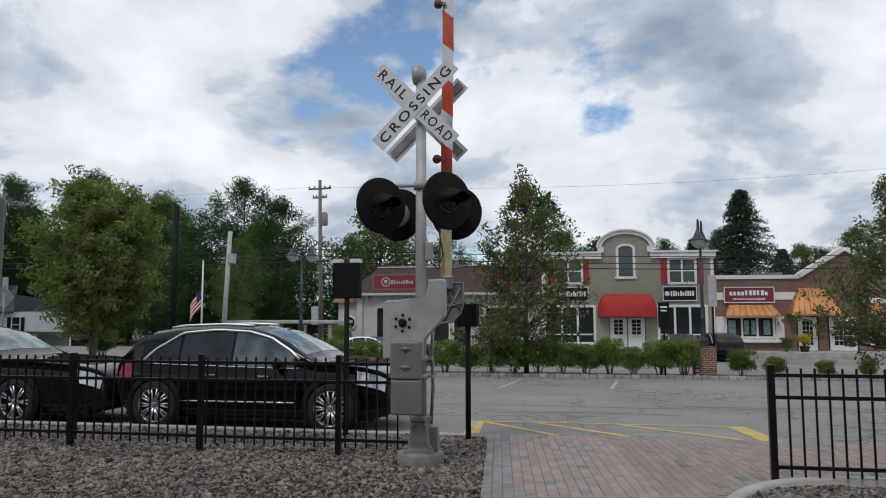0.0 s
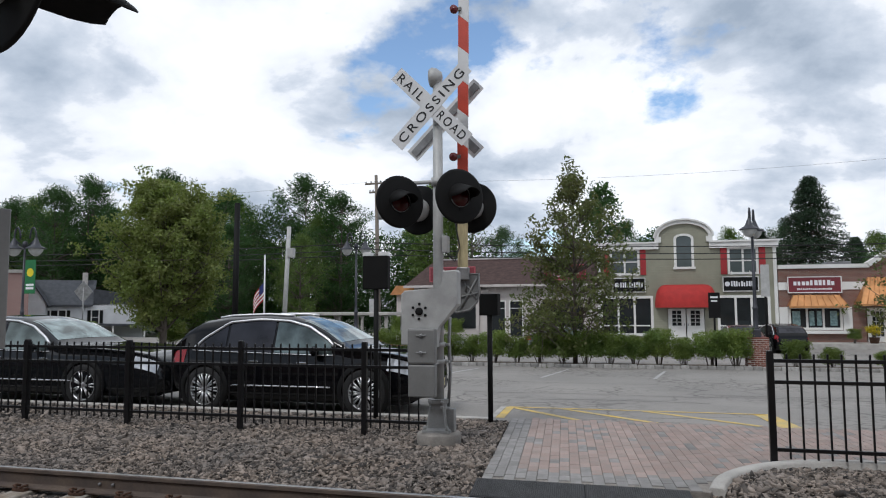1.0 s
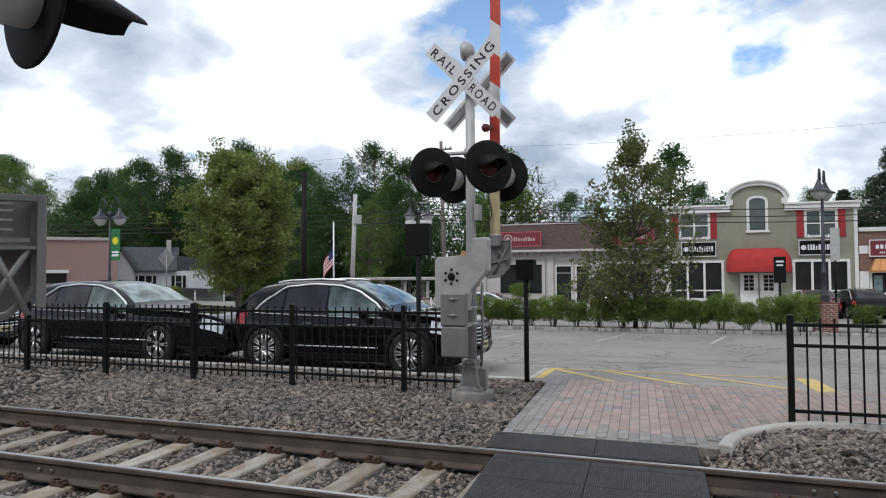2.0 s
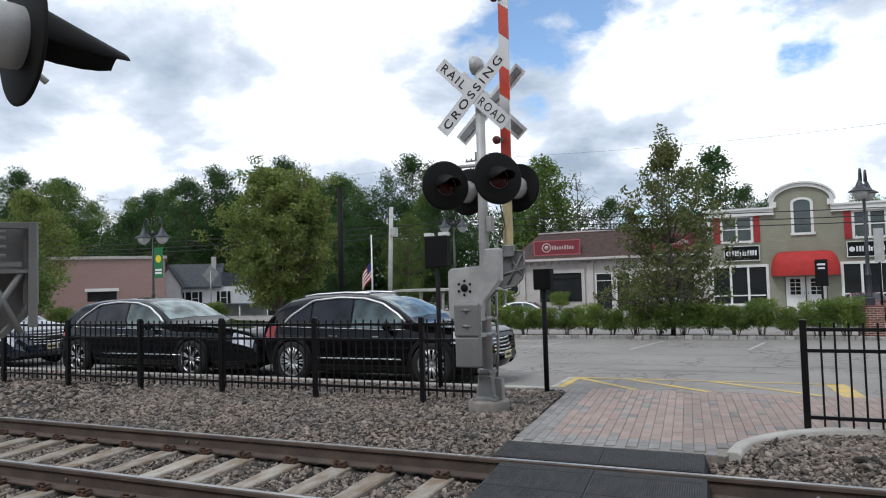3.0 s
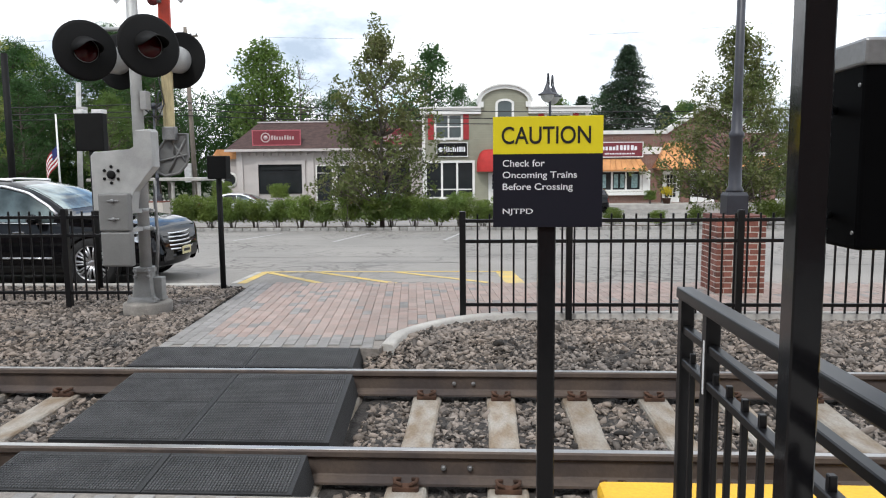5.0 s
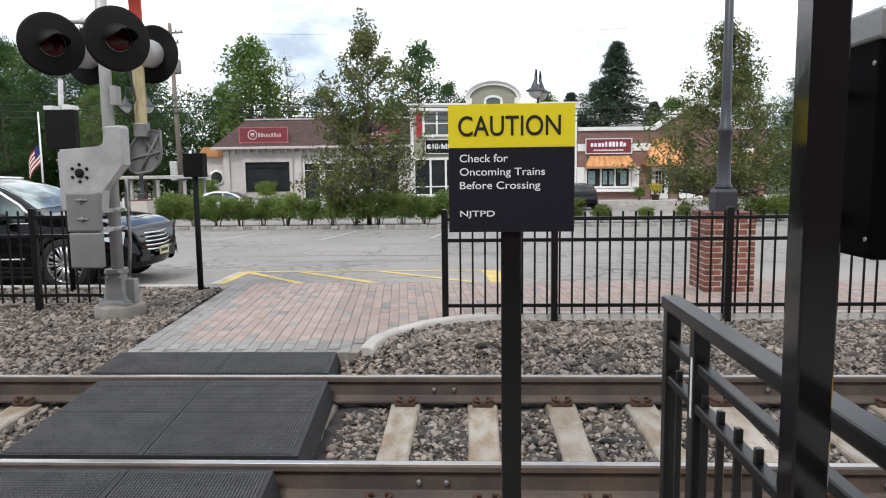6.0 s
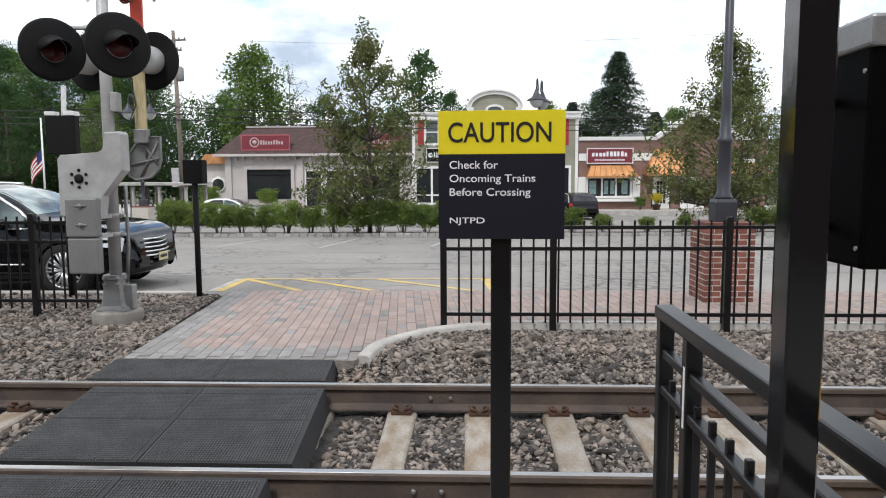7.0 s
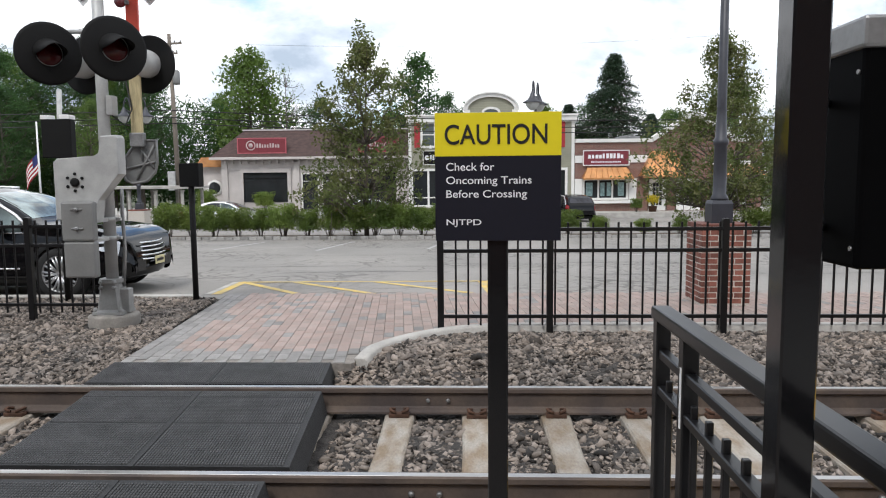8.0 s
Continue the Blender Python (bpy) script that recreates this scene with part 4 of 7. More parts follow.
# ---- signs at the crossing ----
def make_caution_sign():
    t = thing("caution_sign", "yellow and black caution notice on a black square post", "sign", "", pose(2.4285, 2.08, 0.0, 0, 0, -2))
    part("post", boxed(-0.0215, 0.0215, 0.008, 0.05, -0.25, 1.60, 0.004), M_BLACK_GLOSS, t, "glossy black square post")
    part("board", boxed(-0.129, 0.129, -0.001, 0.002, 1.410, 1.584, 0.0004), M_SIGNNAVY, t, "black lower panel")
    part("header", boxed(-0.129, 0.129, -0.001, 0.002, 1.584, 1.672, 0.0004), M_SIGNYEL, t, "yellow header panel")
    up = lambda x, z: pose(x, -0.0022, z, 90, 0, 0)
    lettering("CAUTION", t, M_TEXTK, up(-0.004, 1.628), 0.041, 0.209, bold=0.009)
    for body, z, w in (("Check for", 1.5625, 0.099), ("Oncoming Trains", 1.5345, 0.175), ("Before Crossing", 1.5065, 0.1655)):
        h = 0.0205 if "g" in body else 0.0162
        lettering(body, t, M_TEXTW, up(-0.106 + w / 2, z - (0.002 if "g" in body else 0)), h, w, bold=0.006)
    lettering("NJTPD", t, M_TEXTW, up(-0.106 + 0.036, 1.4465), 0.016, 0.072, bold=0.006)


make_caution_sign()


def make_post_box(x, y, z0, z1, w, foot, strip, label, turn=0):
    t = thing("signal_box_on_post", label, "sign", "", pose(x, y, 0, 0, 0, turn))
    part("post", tube(bmesh.new(), (0, 0, foot - 0.3), (0, 0, z0 + 0.05), 0.036, 0.036, 12), M_BLACK_MATT, t)
    part("sign_box", boxed(-w / 2, w / 2, -0.05, 0.07, z0, z1, 0.012), M_BLACK_MATT, t)
    if strip:
        part("end_plate", boxed(-w / 2, -w / 2 + 0.12, -0.055, 0.075, z1, z1 + 0.05, 0.004), M_WHITE, t, "white top plate")
        part("end_plate", boxed(w / 2 - 0.14, w / 2, -0.055, 0.075, z1, z1 + 0.05, 0.004), M_WHITE, t, "white top plate")
    return t


make_post_box(-2.81, 9.42, 1.85, 2.33, 0.38, 0.05, True, "tall black boxed sign on a round post by the fence")
make_post_box(-1.17, 9.5, 1.47, 1.77, 0.28, 0.08, False, "low black boxed sign on a thin post by the footway", -12)


# ---- platform railing, post and equipment box ----
def make_railing():
    t = thing("railing", "black steel handrail with pickets along the platform end", "railing", "", pose(2.897, 0, 0))
    part("handrail", boxed(-0.026, 0.026, -4.0, 2.575, 1.15, 1.185, 0.006), M_BLACK, t, "flat topped black handrail")
    part("upper_bar", boxed(-0.014, 0.014, -4.0, 2.55, 1.045, 1.07, 0.003), M_BLACK, t)
    part("lower_bar", boxed(-0.016, 0.016, -4.0, 2.55, 0.945, 0.97, 0.003), M_BLACK, t)
    part("bottom_bar", boxed(-0.016, 0.016, -4.0, 2.55, 0.29, 0.315, 0.003), M_BLACK, t)
    for y in (2.55, 2.31, 0.9, -0.6, -2.1):
        part("railing_post", boxed(-0.02, 0.02, y - 0.02, y + 0.02, 0.19, 1.152, 0.004), M_BLACK, t)
    pick = finish(boxed(-0.008, 0.008, -0.008, 0.008, 0.3, 1.0, 0.002), "picket", M_BLACK)
    for i in range(50):
        y = 2.47 - 0.105 * i
        if abs(y - 2.31) > 0.04:
            part("picket", pick, M_BLACK, t, "", pose(0, y, 0))
    part("sticker", boxed(-0.0212, -0.02, 2.300, 2.312, 0.93, 1.08), M_WHITE, t, "torn white sticker")


make_railing()
t = thing("notice_post", "tall glossy black square post beside the railing", "post", "", pose(2.803, 1.57, 0, 0, 0, 0))
part("shaft", boxed(-0.0245, 0.0245, -0.0245, 0.0245, -0.06, 1.825, 0.003), M_BLACK_GLOSS, t)
part("cap", boxed(-0.026, 0.026, -0.026, 0.026, 1.825, 1.838, 0.003), M_BLACK_GLOSS, t)
t = thing("equipment_box", "black steel equipment box with a pale grey lid", "equipment box", "", pose(2.986, 1.2, 0))
part("box_body", boxed(0, 0.42, 0.565, 0.70, 1.387, 1.77, 0.008), M_BOX, t)
part("lid", boxed(-0.006, 0.426, 0.559, 0.706, 1.735, 1.785, 0.006), M_GALV, t, "pale grey metal lid")
for z in (1.45, 1.66):
    # bars that hold the box to the post
    part("bracket", tube(bmesh.new(), (-0.185, 0.39, z), (0.01, 0.692, z), 0.008, 0.008, 8), M_BLACK, t)
for y in (0.58, 0.685):
    for z in (1.42, 1.70):
        part("rivet", lathe(bmesh.new(), [(0.004, -0.003), (0.004, 0.0)], 8, "X", (0, y, z)), M_GALV, t)


# ---- street lamps on brick piers ----
def brick_pier(parent, w, z0, z1):
    """A square brick pier: mortar core and single bricks, course by course."""
    part("pier_core", boxed(-w / 2 + 0.003, w / 2 - 0.003, -w / 2 + 0.003, w / 2 - 0.003, z0 - 0.3, z1 - 0.02), M_MORTAR, parent)
    part("pier_cap", boxed(-w / 2, w / 2, -w / 2, w / 2, z1 - 0.018, z1 + 0.04, 0.006), M_BRICK, parent, "brick cap course")
    return parent


def lay_bricks(parent, w, z0, z1):
    n = int((z1 - z0) / 0.069)
    h = (z1 - 0.02 - z0) / n
    full = finish(boxed(-0.0935, 0.0935, -0.05, 0.05, 0, h - 0.013, 0.002), "brick", M_BRICK)
    half = finish(boxed(-0.0435, 0.0435, -0.05, 0.05, 0, h - 0.013, 0.002), "brick", M_BRICK)
    e = w / 2 - 0.05
    for c in range(n):
        z = z0 + c * h
        for side in range(4):
            a = side * 90
            x = -w / 2 + (0.0 if (c + side) % 2 else 0.1)
            while x < w / 2 - 0.05:
                room = w / 2 - x
                me, L = (full, 0.2) if room > 0.17 else (half, 0.1)
                part("brick", me, M_BRICK, parent, "", pose(0, 0, z, 0, 0, a) @ pose(x + L / 2, -e, 0) @ pose(0, random.uniform(-0.002, 0.002), 0))
                x += L


def shade_lamp(parent, x, z, s=1.0):
    """A bell shade with frosted glass on a gooseneck that ends at x."""
    k = 1 if x > 0 else -1
    pts = [(k * 0.03, 0, z + 0.15 * s)] + [(x - k * 0.24 * s * (1 + math.cos(a)) / 2 * 1.0 + 0, 0, z + 0.45 * s + 0.42 * s * math.sin(a)) for a in [0.35 * i for i in range(0, 10)]][::-1]
    o = part("arm", path_tube(bmesh.new(), pts, 0.028 * s, 8), M_LAMPIRON, parent)
    part("shade", lathe(bmesh.new(), [(0.04 * s, z + 0.50 * s), (0.07 * s, z + 0.42 * s), (0.12 * s, z + 0.30 * s), (0.16 * s, z + 0.22 * s), (0.33 * s, z + 0.12 * s), (0.34 * s, z + 0.10 * s), (0.0, z + 0.10 * s)], 20, at=(x, 0, 0), caps=False), M_LAMPIRON, o, "dark bell-shaped shade")
    part("globe", lathe(bmesh.new(), [(0.24 * s, z + 0.10 * s), (0.23 * s, z + 0.02 * s), (0.15 * s, z - 0.10 * s), (0.05 * s, z - 0.16 * s), (0.0, z - 0.16 * s)], 18, at=(x, 0, 0), caps=False), M_LAMPGLASS, o, "frosted glass globe")


def make_lamp(m, pier_w, pier_z0, pier_z1, top, turn=0, arms=True, banner=False, sr=1.0):
    t = thing("street_lamp", "dark iron street lamp with bell shades on a brick pier" if pier_w else "dark iron street lamp with two bell shades", "street lamp", "lamps along the street", m)
    b = pier_z1 + 0.04
    if pier_w:
        brick_pier(t, pier_w, pier_z0, pier_z1)
    part("base", lathe(bmesh.new(), [(0.17 * sr, b), (0.17 * sr, b + 0.24), (0.15 * sr, b + 0.28)], square=True), M_LAMPIRON, t)
    part("shaft", lathe(bmesh.new(), [(0.14 * sr, b + 0.28), (0.14 * sr, b + 0.31), (0.105 * sr, b + 0.36), (0.10 * sr, b + 0.95), (0.12 * sr, b + 0.97), (0.12 * sr, b + 1.02), (0.09 * sr, b + 1.05), (0.075 * sr, b + 1.4), (0.055 * sr, top)], 20), M_LAMPIRON, t)
    if arms:
        hold = part("arm_collar", lathe(bmesh.new(), [(0.08, top - 0.1), (0.08, top + 0.1), (0.0, top + 0.14)], 12), M_LAMPIRON, t, "", pose(0, 0, 0, 0, 0, turn))
        for s in (-1, 1):
            shade_lamp(hold, s * 0.42, top - 0.25, 1.0)
    if banner:
        part("banner", boxed(0.06, 0.52, -0.006, 0.006, top - 1.75, top - 0.55, 0.002), M_BANNER, t, "green banner with a yellow emblem")
        part("emblem", lathe(bmesh.new(), [(0.0, 0.012), (0.1, 0.011), (0.15, 0.008)], 16, "Y", (0.29, 0, top - 1.0), caps=False), M_SIGNYEL, t, "yellow emblem")
        part("lettering_bar", boxed(0.12, 0.46, -0.010, -0.007, top - 1.6, top - 1.52), M_TEXTW, t)
        part("lettering_bar", boxed(0.12, 0.46, -0.010, -0.007, top - 1.48, top - 1.40), M_TEXTW, t)
    return t


LAMP_NEAR = make_lamp(pose(5.47, 9.56, 0), 0.59, 0.0, 0.93, 5.2, 0, sr=0.76)
LAMP_FAR = make_lamp(pose(4.72, 26.4, 0), 0.70, -0.62, 0.47, 4.35, 70, sr=0.8)
make_lamp(pose(-11.6, 30.0, 0), 0.7, -0.9, 0.35, 4.4, 20, sr=0.75)
make_lamp(pose(-20.3, 20.2, 0), 0.7, -0.5, 0.45, 3.9, 10, True, True, sr=0.6)
make_lamp(pose(-43.0, 26.0, 0), 0, 0, -0.6, 3.4, 0, True)


# ---- vehicles ----
def make_wheel(parent, x, y, r, side, spokes):
    w = part("wheel", lathe(bmesh.new(), [(r * 0.70, 0.10), (r * 0.93, 0.11), (r, 0.07), (r, -0.07), (r * 0.93, -0.11), (r * 0.70, -0.10)], 36, "Y", caps=False), M_TYRE, parent, "black tyre on an alloy rim", pose(x, y, r, 0, 0, 0 if side < 0 else 180))
    bm = bmesh.new()
    lathe(bm, [(r * 0.71, 0.095), (r * 0.68, 0.10), (r * 0.65, 0.07), (r * 0.65, -0.05)], 36, "Y", caps=False)
    lathe(bm, [(r * 0.16, 0.085), (r * 0.12, 0.095), (0.0, 0.097)], 16, "Y", caps=False)
    for i in range(spokes):
        a = 2 * math.pi * i / spokes
        for d in (-0.12, 0.12):
            c0, s0 = math.cos(a + d * 0.6), math.sin(a + d * 0.6)
            c1, s1 = math.cos(a + d), math.sin(a + d)
            tube(bm, (r * 0.12 * c0, -0.085, r * 0.12 * s0), (r * 0.67 * c1, -0.09, r * 0.67 * s1), r * 0.035, r * 0.045, 5)
    part("rim", bm, M_RIM, w, "bright multi-spoke alloy rim")
    part("hub_shadow", lathe(bmesh.new(), [(r * 0.66, 0.02), (0.0, 0.02)], 24, "Y", caps=False), M_BLACK_MATT, w)


def make_car(name, label, m, paint, L=4.75, W=1.88, H=1.62, wheels=(0.85, 3.62), wheel_r=0.36, sedan=False, spokes=10, rail=True, plate=True, cab=3.6):
    """A car with its tail at x 0 and its nose at x L: a skin drawn from its side outline, with the glass let into it."""
    t = thing(name, label, "car", "cars queued beside the track", m)
    k, hk = L / 4.75, H / 1.62
    if sedan:
        top = [(0, .70), (.08, .92), (.5, 1.0), (.85, 1.06), (1.35, 1.36), (1.8, 1.43), (2.5, 1.42), (2.85, 1.33), (3.45, 1.02), (4.1, .93), (4.5, .82), (4.68, .66), (4.75, .5)]
        belt = [(0, .66), (.08, .86), (.5, .94), (.9, .96), (2.5, .94), (3.4, .93), (4.1, .86), (4.5, .76), (4.68, .6), (4.75, .46)]
        glass = (1.0, 3.25)
        hk = H / 1.43
    else:
        top = [(0, .62), (.04, .95), (.12, 1.08), (.38, 1.40), (.62, 1.53), (1.1, 1.60), (1.8, 1.625), (2.4, 1.60), (2.8, 1.50), (3.1, 1.36), (3.5, 1.12), (3.62, 1.07), (4.0, 1.04), (4.3, 1.0), (4.5, .95), (4.64, .88), (4.72, .76), (4.75, .55)]
        belt = [(0, .58), (.04, .90), (.12, 1.0), (.38, 1.02), (1.1, 1.0), (2.4, .97), (3.1, .96), (3.5, .97), (4.0, .96), (4.3, .92), (4.5, .87), (4.64, .80), (4.72, .68), (4.75, .50)]
        glass = (0.42, 3.42)
    back = lambda x: float(np.interp(x, [0, 0.3, 3.6, 4.3, 4.75], [0, 0.3 * cab / 3.6, cab, 4.3 - 0.2 * (3.6 - cab), 4.75]))
    tx, tz = zip(*[(back(x), z) for x, z in top])
    bx, bz = zip(*[(back(x), z) for x, z in belt])
    zt = lambda x: np.interp(x / k, tx, tz) * hk
    zb = lambda x: np.interp(x / k, bx, bz) * hk
    wid = lambda x: W / 2 * np.interp(x / k, [0, .15, .5, 1.2, 3.2, 4.0, 4.4, 4.65, 4.75], [.80, .90, .97, 1, 1, .98, .94, .84, .66])
    low = lambda x: np.interp(x / k, [0, .2, .5, 4.2, 4.6, 4.75], [.42, .28, .22, .22, .24, .34])

    def skin(x, v, out=0.0):
        """v from 0 at the sill to 1 at the middle of the roof."""
        w, b, z1, z0 = wid(x), zb(x), zt(x), low(x)
        tumble = max(0.0, z1 - b)
        wt = w - 0.06 - 0.42 * tumble
        pts = [(w - 0.10, z0), (w - 0.015, z0 + 0.10), (w, z0 + 0.5 * (b - z0)), (w - 0.005, b - 0.17), (w - 0.085, b), (wt + 0.05, b + 0.86 * tumble), (wt - 0.08, b + 0.97 * tumble), (wt * 0.5, z1), (0.0, z1 + 0.01)]
        vv = [0, .08, .22, .36, .44, .74, .82, .92, 1.0]
        y = np.interp(v, vv, [p[0] for p in pts]) + out * (1 if v < 0.8 else 0.3)
        z = np.interp(v, vv, [p[1] for p in pts]) + out * (0 if v < 0.5 else 0.6)
        return y, z

    def patch(xs, vs, out=0.0, both=True, close=False):
        bm = bmesh.new()
        for s in ((-1, 1) if both else (1,)):
            rows = []
            for x in xs:
                r = []
                for v in vs:
                    y, z = skin(x, v, out)
                    r.append(bm.verts.new((x, s * y, z)))
                rows.append(r)
            for a, b in zip(rows, rows[1:]):
                for i in range(len(vs) - 1):
                    f = bm.faces.new((a[i], a[i + 1], b[i + 1], b[i]))
                    f.smooth = True
            if close:
                for r in (rows[0], rows[-1]):
                    bm.faces.new(r + [bm.verts.new((r[0].co.x, 0, r[0].co.z))])
        bmesh.ops.remove_doubles(bm, verts=bm.verts, dist=0.001)
        return bm

    X = list(np.linspace(0, L, 96))
    V = [0, .04, .08, .15, .22, .30, .36, .40, .44, .5, .58, .66, .74, .78, .82, .87, .92, .96, 1.0]
    part("body", patch(X, V, 0.0, True, True), paint, t)
    part("underbody", boxed(0.25, L - 0.3, -W / 2 + 0.12, W / 2 - 0.12, 0.18, 0.34, 0.02), M_BLACK_MATT, t)
    g0, g1 = back(glass[0]) * k, back(glass[1]) * k
    brow = lambda x: float(np.interp((x - g0) / (g1 - g0), [0.04, 0.12, 0.27, 0.5, 0.8, 0.93, 1.0], [0.0, 0.45, 0.92, 1.0, 0.96, 0.8, 0.35]))

    def side_glass(a, b, side):
        xs = list(np.linspace(a, b, 14))
        bm = bmesh.new()
        for s in (side,):
            rows = []
            for x in xs:
                lim = 0.457 + 0.275 * brow(x)
                r = []
                for v in np.linspace(0.455, lim, 5):
                    y, z = skin(x, v, 0.006)
                    r.append(bm.verts.new((x, s * y, z)))
                rows.append(r)
            for p, q in zip(rows, rows[1:]):
                for i in range(4):
                    f = bm.faces.new((p[i], p[i + 1], q[i + 1], q[i]))
                    f.smooth = True
        return bm

    span = g1 - g0
    for a, b in ((g0 + 0.06 * span, g0 + 0.26 * span), (g0 + 0.275 * span, g0 + 0.57 * span), (g0 + 0.585 * span, g0 + 0.95 * span)):
        for side in (-1, 1):
            front = b > g0 + 0.8 * span
            part("side_window", side_glass(a, b, side), M_SIDEGLASS if front else M_CARGLASS, t, "front side window with sky sheen partly in its colour" if front else "dark tinted side window")
    # windscreen and rear window lie on the sloping top
    ws0, ws1 = ((2.62, 3.40) if not sedan else (2.58, 3.42))
    part("windshield", patch(list(np.linspace(back(ws0) * k, back(ws1) * k, 12)), [0.80, 0.84, .88, .92, .96, 1.0], 0.008), M_WINDSHIELD, t, "sloping windscreen with sky sheen partly in its colour")
    rw0, rw1 = ((0.16, 0.50) if not sedan else (0.9, 1.35))
    part("rear_window", patch(list(np.linspace(back(rw0) * k, back(rw1) * k, 8)), [0.80, 0.84, .88, .92, .96, 1.0], 0.008), M_CARGLASS, t, "dark rear window")
    # bright trim over the side windows, roof rails, sill strip
    for s in (-1, 1):
        pts = []
        for x in np.linspace(g0 + 0.04 * span, g0 + 0.97 * span, 40):
            y, z = skin(x, 0.457 + 0.29 * brow(x), 0.014)
            pts.append((x, s * y, z))
        low_line = []
        for x in np.linspace(g0 + 0.97 * span, g0 + 0.04 * span, 20):
            y, z = skin(x, 0.445, 0.012)
            low_line.append((x, s * y, z))
        part("belt_trim", path_tube(bmesh.new(), low_line + pts[:1], 0.010, 6), M_CHROME, t, "thin chrome belt line")
        part("window_trim", path_tube(bmesh.new(), pts, 0.022, 6), M_TRIMCHROME, t, "bright chrome window trim")
        part("sill_strip", path_tube(bmesh.new(), [(x, s * (wid(x) + 0.004), 0.46 * hk) for x in np.linspace(1.3 * k, 3.2 * k, 8)], 0.013, 6), M_CHROME, t, "thin chrome sill strip")
        part("door_handle", boxed(1.7 * k, 1.88 * k, s * (W / 2 + 0.012) - 0.014, s * (W / 2 + 0.012) + 0.014, 0.84 * hk, 0.87 * hk, 0.006), M_CHROME, t)
        part("door_handle", boxed(2.6 * k, 2.78 * k, s * (W / 2 + 0.012) - 0.014, s * (W / 2 + 0.012) + 0.014, 0.83 * hk, 0.86 * hk, 0.006), M_CHROME, t)
        if rail:
            pts = []
            for x in np.linspace(back(0.85) * k, back(2.35) * k, 12):
                y, z = skin(x, 0.86, 0.0)
                pts.append((x, s * y, z + 0.02))
            part("roof_rail", path_tube(bmesh.new(), pts, 0.024, 6), M_TRIMCHROME, t, "silver roof rail")
        mx = back(3.0) * k
        y, z = skin(mx, 0.46, 0.0)
        bm = bmesh.new()
        bmesh.ops.create_icosphere(bm, subdivisions=2, radius=1.0, matrix=Matrix.Translation((mx, s * (y + 0.11), z + 0.05)) @ Matrix.Diagonal((0.07, 0.11, 0.075, 1)))
        part("wing_mirror", bm, paint, t)
        part("headlight", patch(list(np.linspace(L - 0.55, L - 0.14, 7)), [0.35, 0.38, .42, .45], 0.008, False) if s > 0 else mirrored(patch(list(np.linspace(L - 0.55, L - 0.14, 7)), [0.35, 0.38, .42, .45], 0.008, False)), M_HEADLAMP, t, "clear headlamp")
        tail = patch(list(np.linspace(0.03, 0.36, 6)), [0.34, 0.38, .42, .46], 0.008, False)
        part("tail_light", tail if s > 0 else mirrored(tail), M_TAIL, t, "red tail lamp")
        for x in wheels:
            arch = lathe(bmesh.new(), [(wheel_r * 1.0, -0.02), (wheel_r * 1.2, -0.02), (wheel_r * 1.2, 0.014), (wheel_r * 1.0, 0.014)], 32, "Y", caps=False)
            part("wheel_arch", arch, M_BLACK_MATT, t, "", pose(x * k, s * (W / 2 - 0.005), wheel_r + 0.02, 0, 0, 0 if s < 0 else 180))
            make_wheel(t, x * k, s * (W / 2 - 0.095), wheel_r, s, spokes)
    nose = L - 0.02
    front_x = lambda y, z: L + 0.012 - 0.42 * y * y - 0.24 * max(0.0, z / hk - 0.5)
    gr = part("grille", path_tube(bmesh.new(), [(front_x(y, 0.66 * hk) - 0.05, y, 0.64 * hk) for y in np.linspace(-0.44, 0.44, 9)], 0.11, 8), M_BLACK_MATT, t, "dark grille with chrome bars")
    for i in range(5):
        z = (0.52 + 0.062 * i) * hk
        w = 0.40 + 0.03 * i
        part("grille_bar", path_tube(bmesh.new(), [(front_x(y, z) + 0.055, y, z + 0.05 * y * y) for y in np.linspace(-w, w, 11)], 0.014, 6), M_CHROME, gr, "chrome bar")
    part("front_bumper", path_tube(bmesh.new(), [(front_x(y, 0.3) - 0.10, y, 0.37) for y in np.linspace(-0.62, 0.62, 11)], 0.13, 8), paint, t)
    for s in (-1, 1):
        part("fog_trim", tube(bmesh.new(), (L - 0.08, s * 0.66, 0.36), (L - 0.16, s * 0.74, 0.50), 0.016, 0.016, 6), M_CHROME, t, "chrome slash by the lower lamp")
    if plate:
        pl = part("number_plate", boxed(nose + 0.085, nose + 0.093, -0.15, 0.15, 0.40, 0.52, 0.003), M_PLATE, t, "pale yellow plate with a plain bar")
        part("plate_bar", boxed(nose + 0.094, nose + 0.096, -0.11, 0.11, 0.44, 0.48), M_TEXTK, pl)
    return t


def mirrored(bm):
    for v in bm.verts:
        v.co.y = -v.co.y
    return bm


zr = road_z(10.8)
make_car("suv", "black sport utility car with chrome trim, waiting beside the fence", pose(-6.72, 10.86, zr + 0.0), M_CARBLACK, L=4.42, H=1.53, wheels=(0.838, 3.783), spokes=10, cab=3.5)
make_car("suv", "dark grey sport utility car with slim alloy wheels, behind the fence", pose(-12.15, 10.86, zr), M_CARDARK, L=5.35, H=1.53, wheels=(0.62, 3.42), spokes=7, rail=False, cab=2.95)
make_car("sedan", "dark blue car with bright headlamps, behind the fence", pose(-18.5, 10.9, zr), M_CARBLUE, L=4.9, H=1.45, sedan=True, spokes=6, rail=False)
make_car("parked_suv", "black compact car parked by the shop front", pose(8.8, 41.6, street_z(8, 41), 0, 0, 100), M_CARBLACK, L=4.3, H=1.58, spokes=5, rail=False)
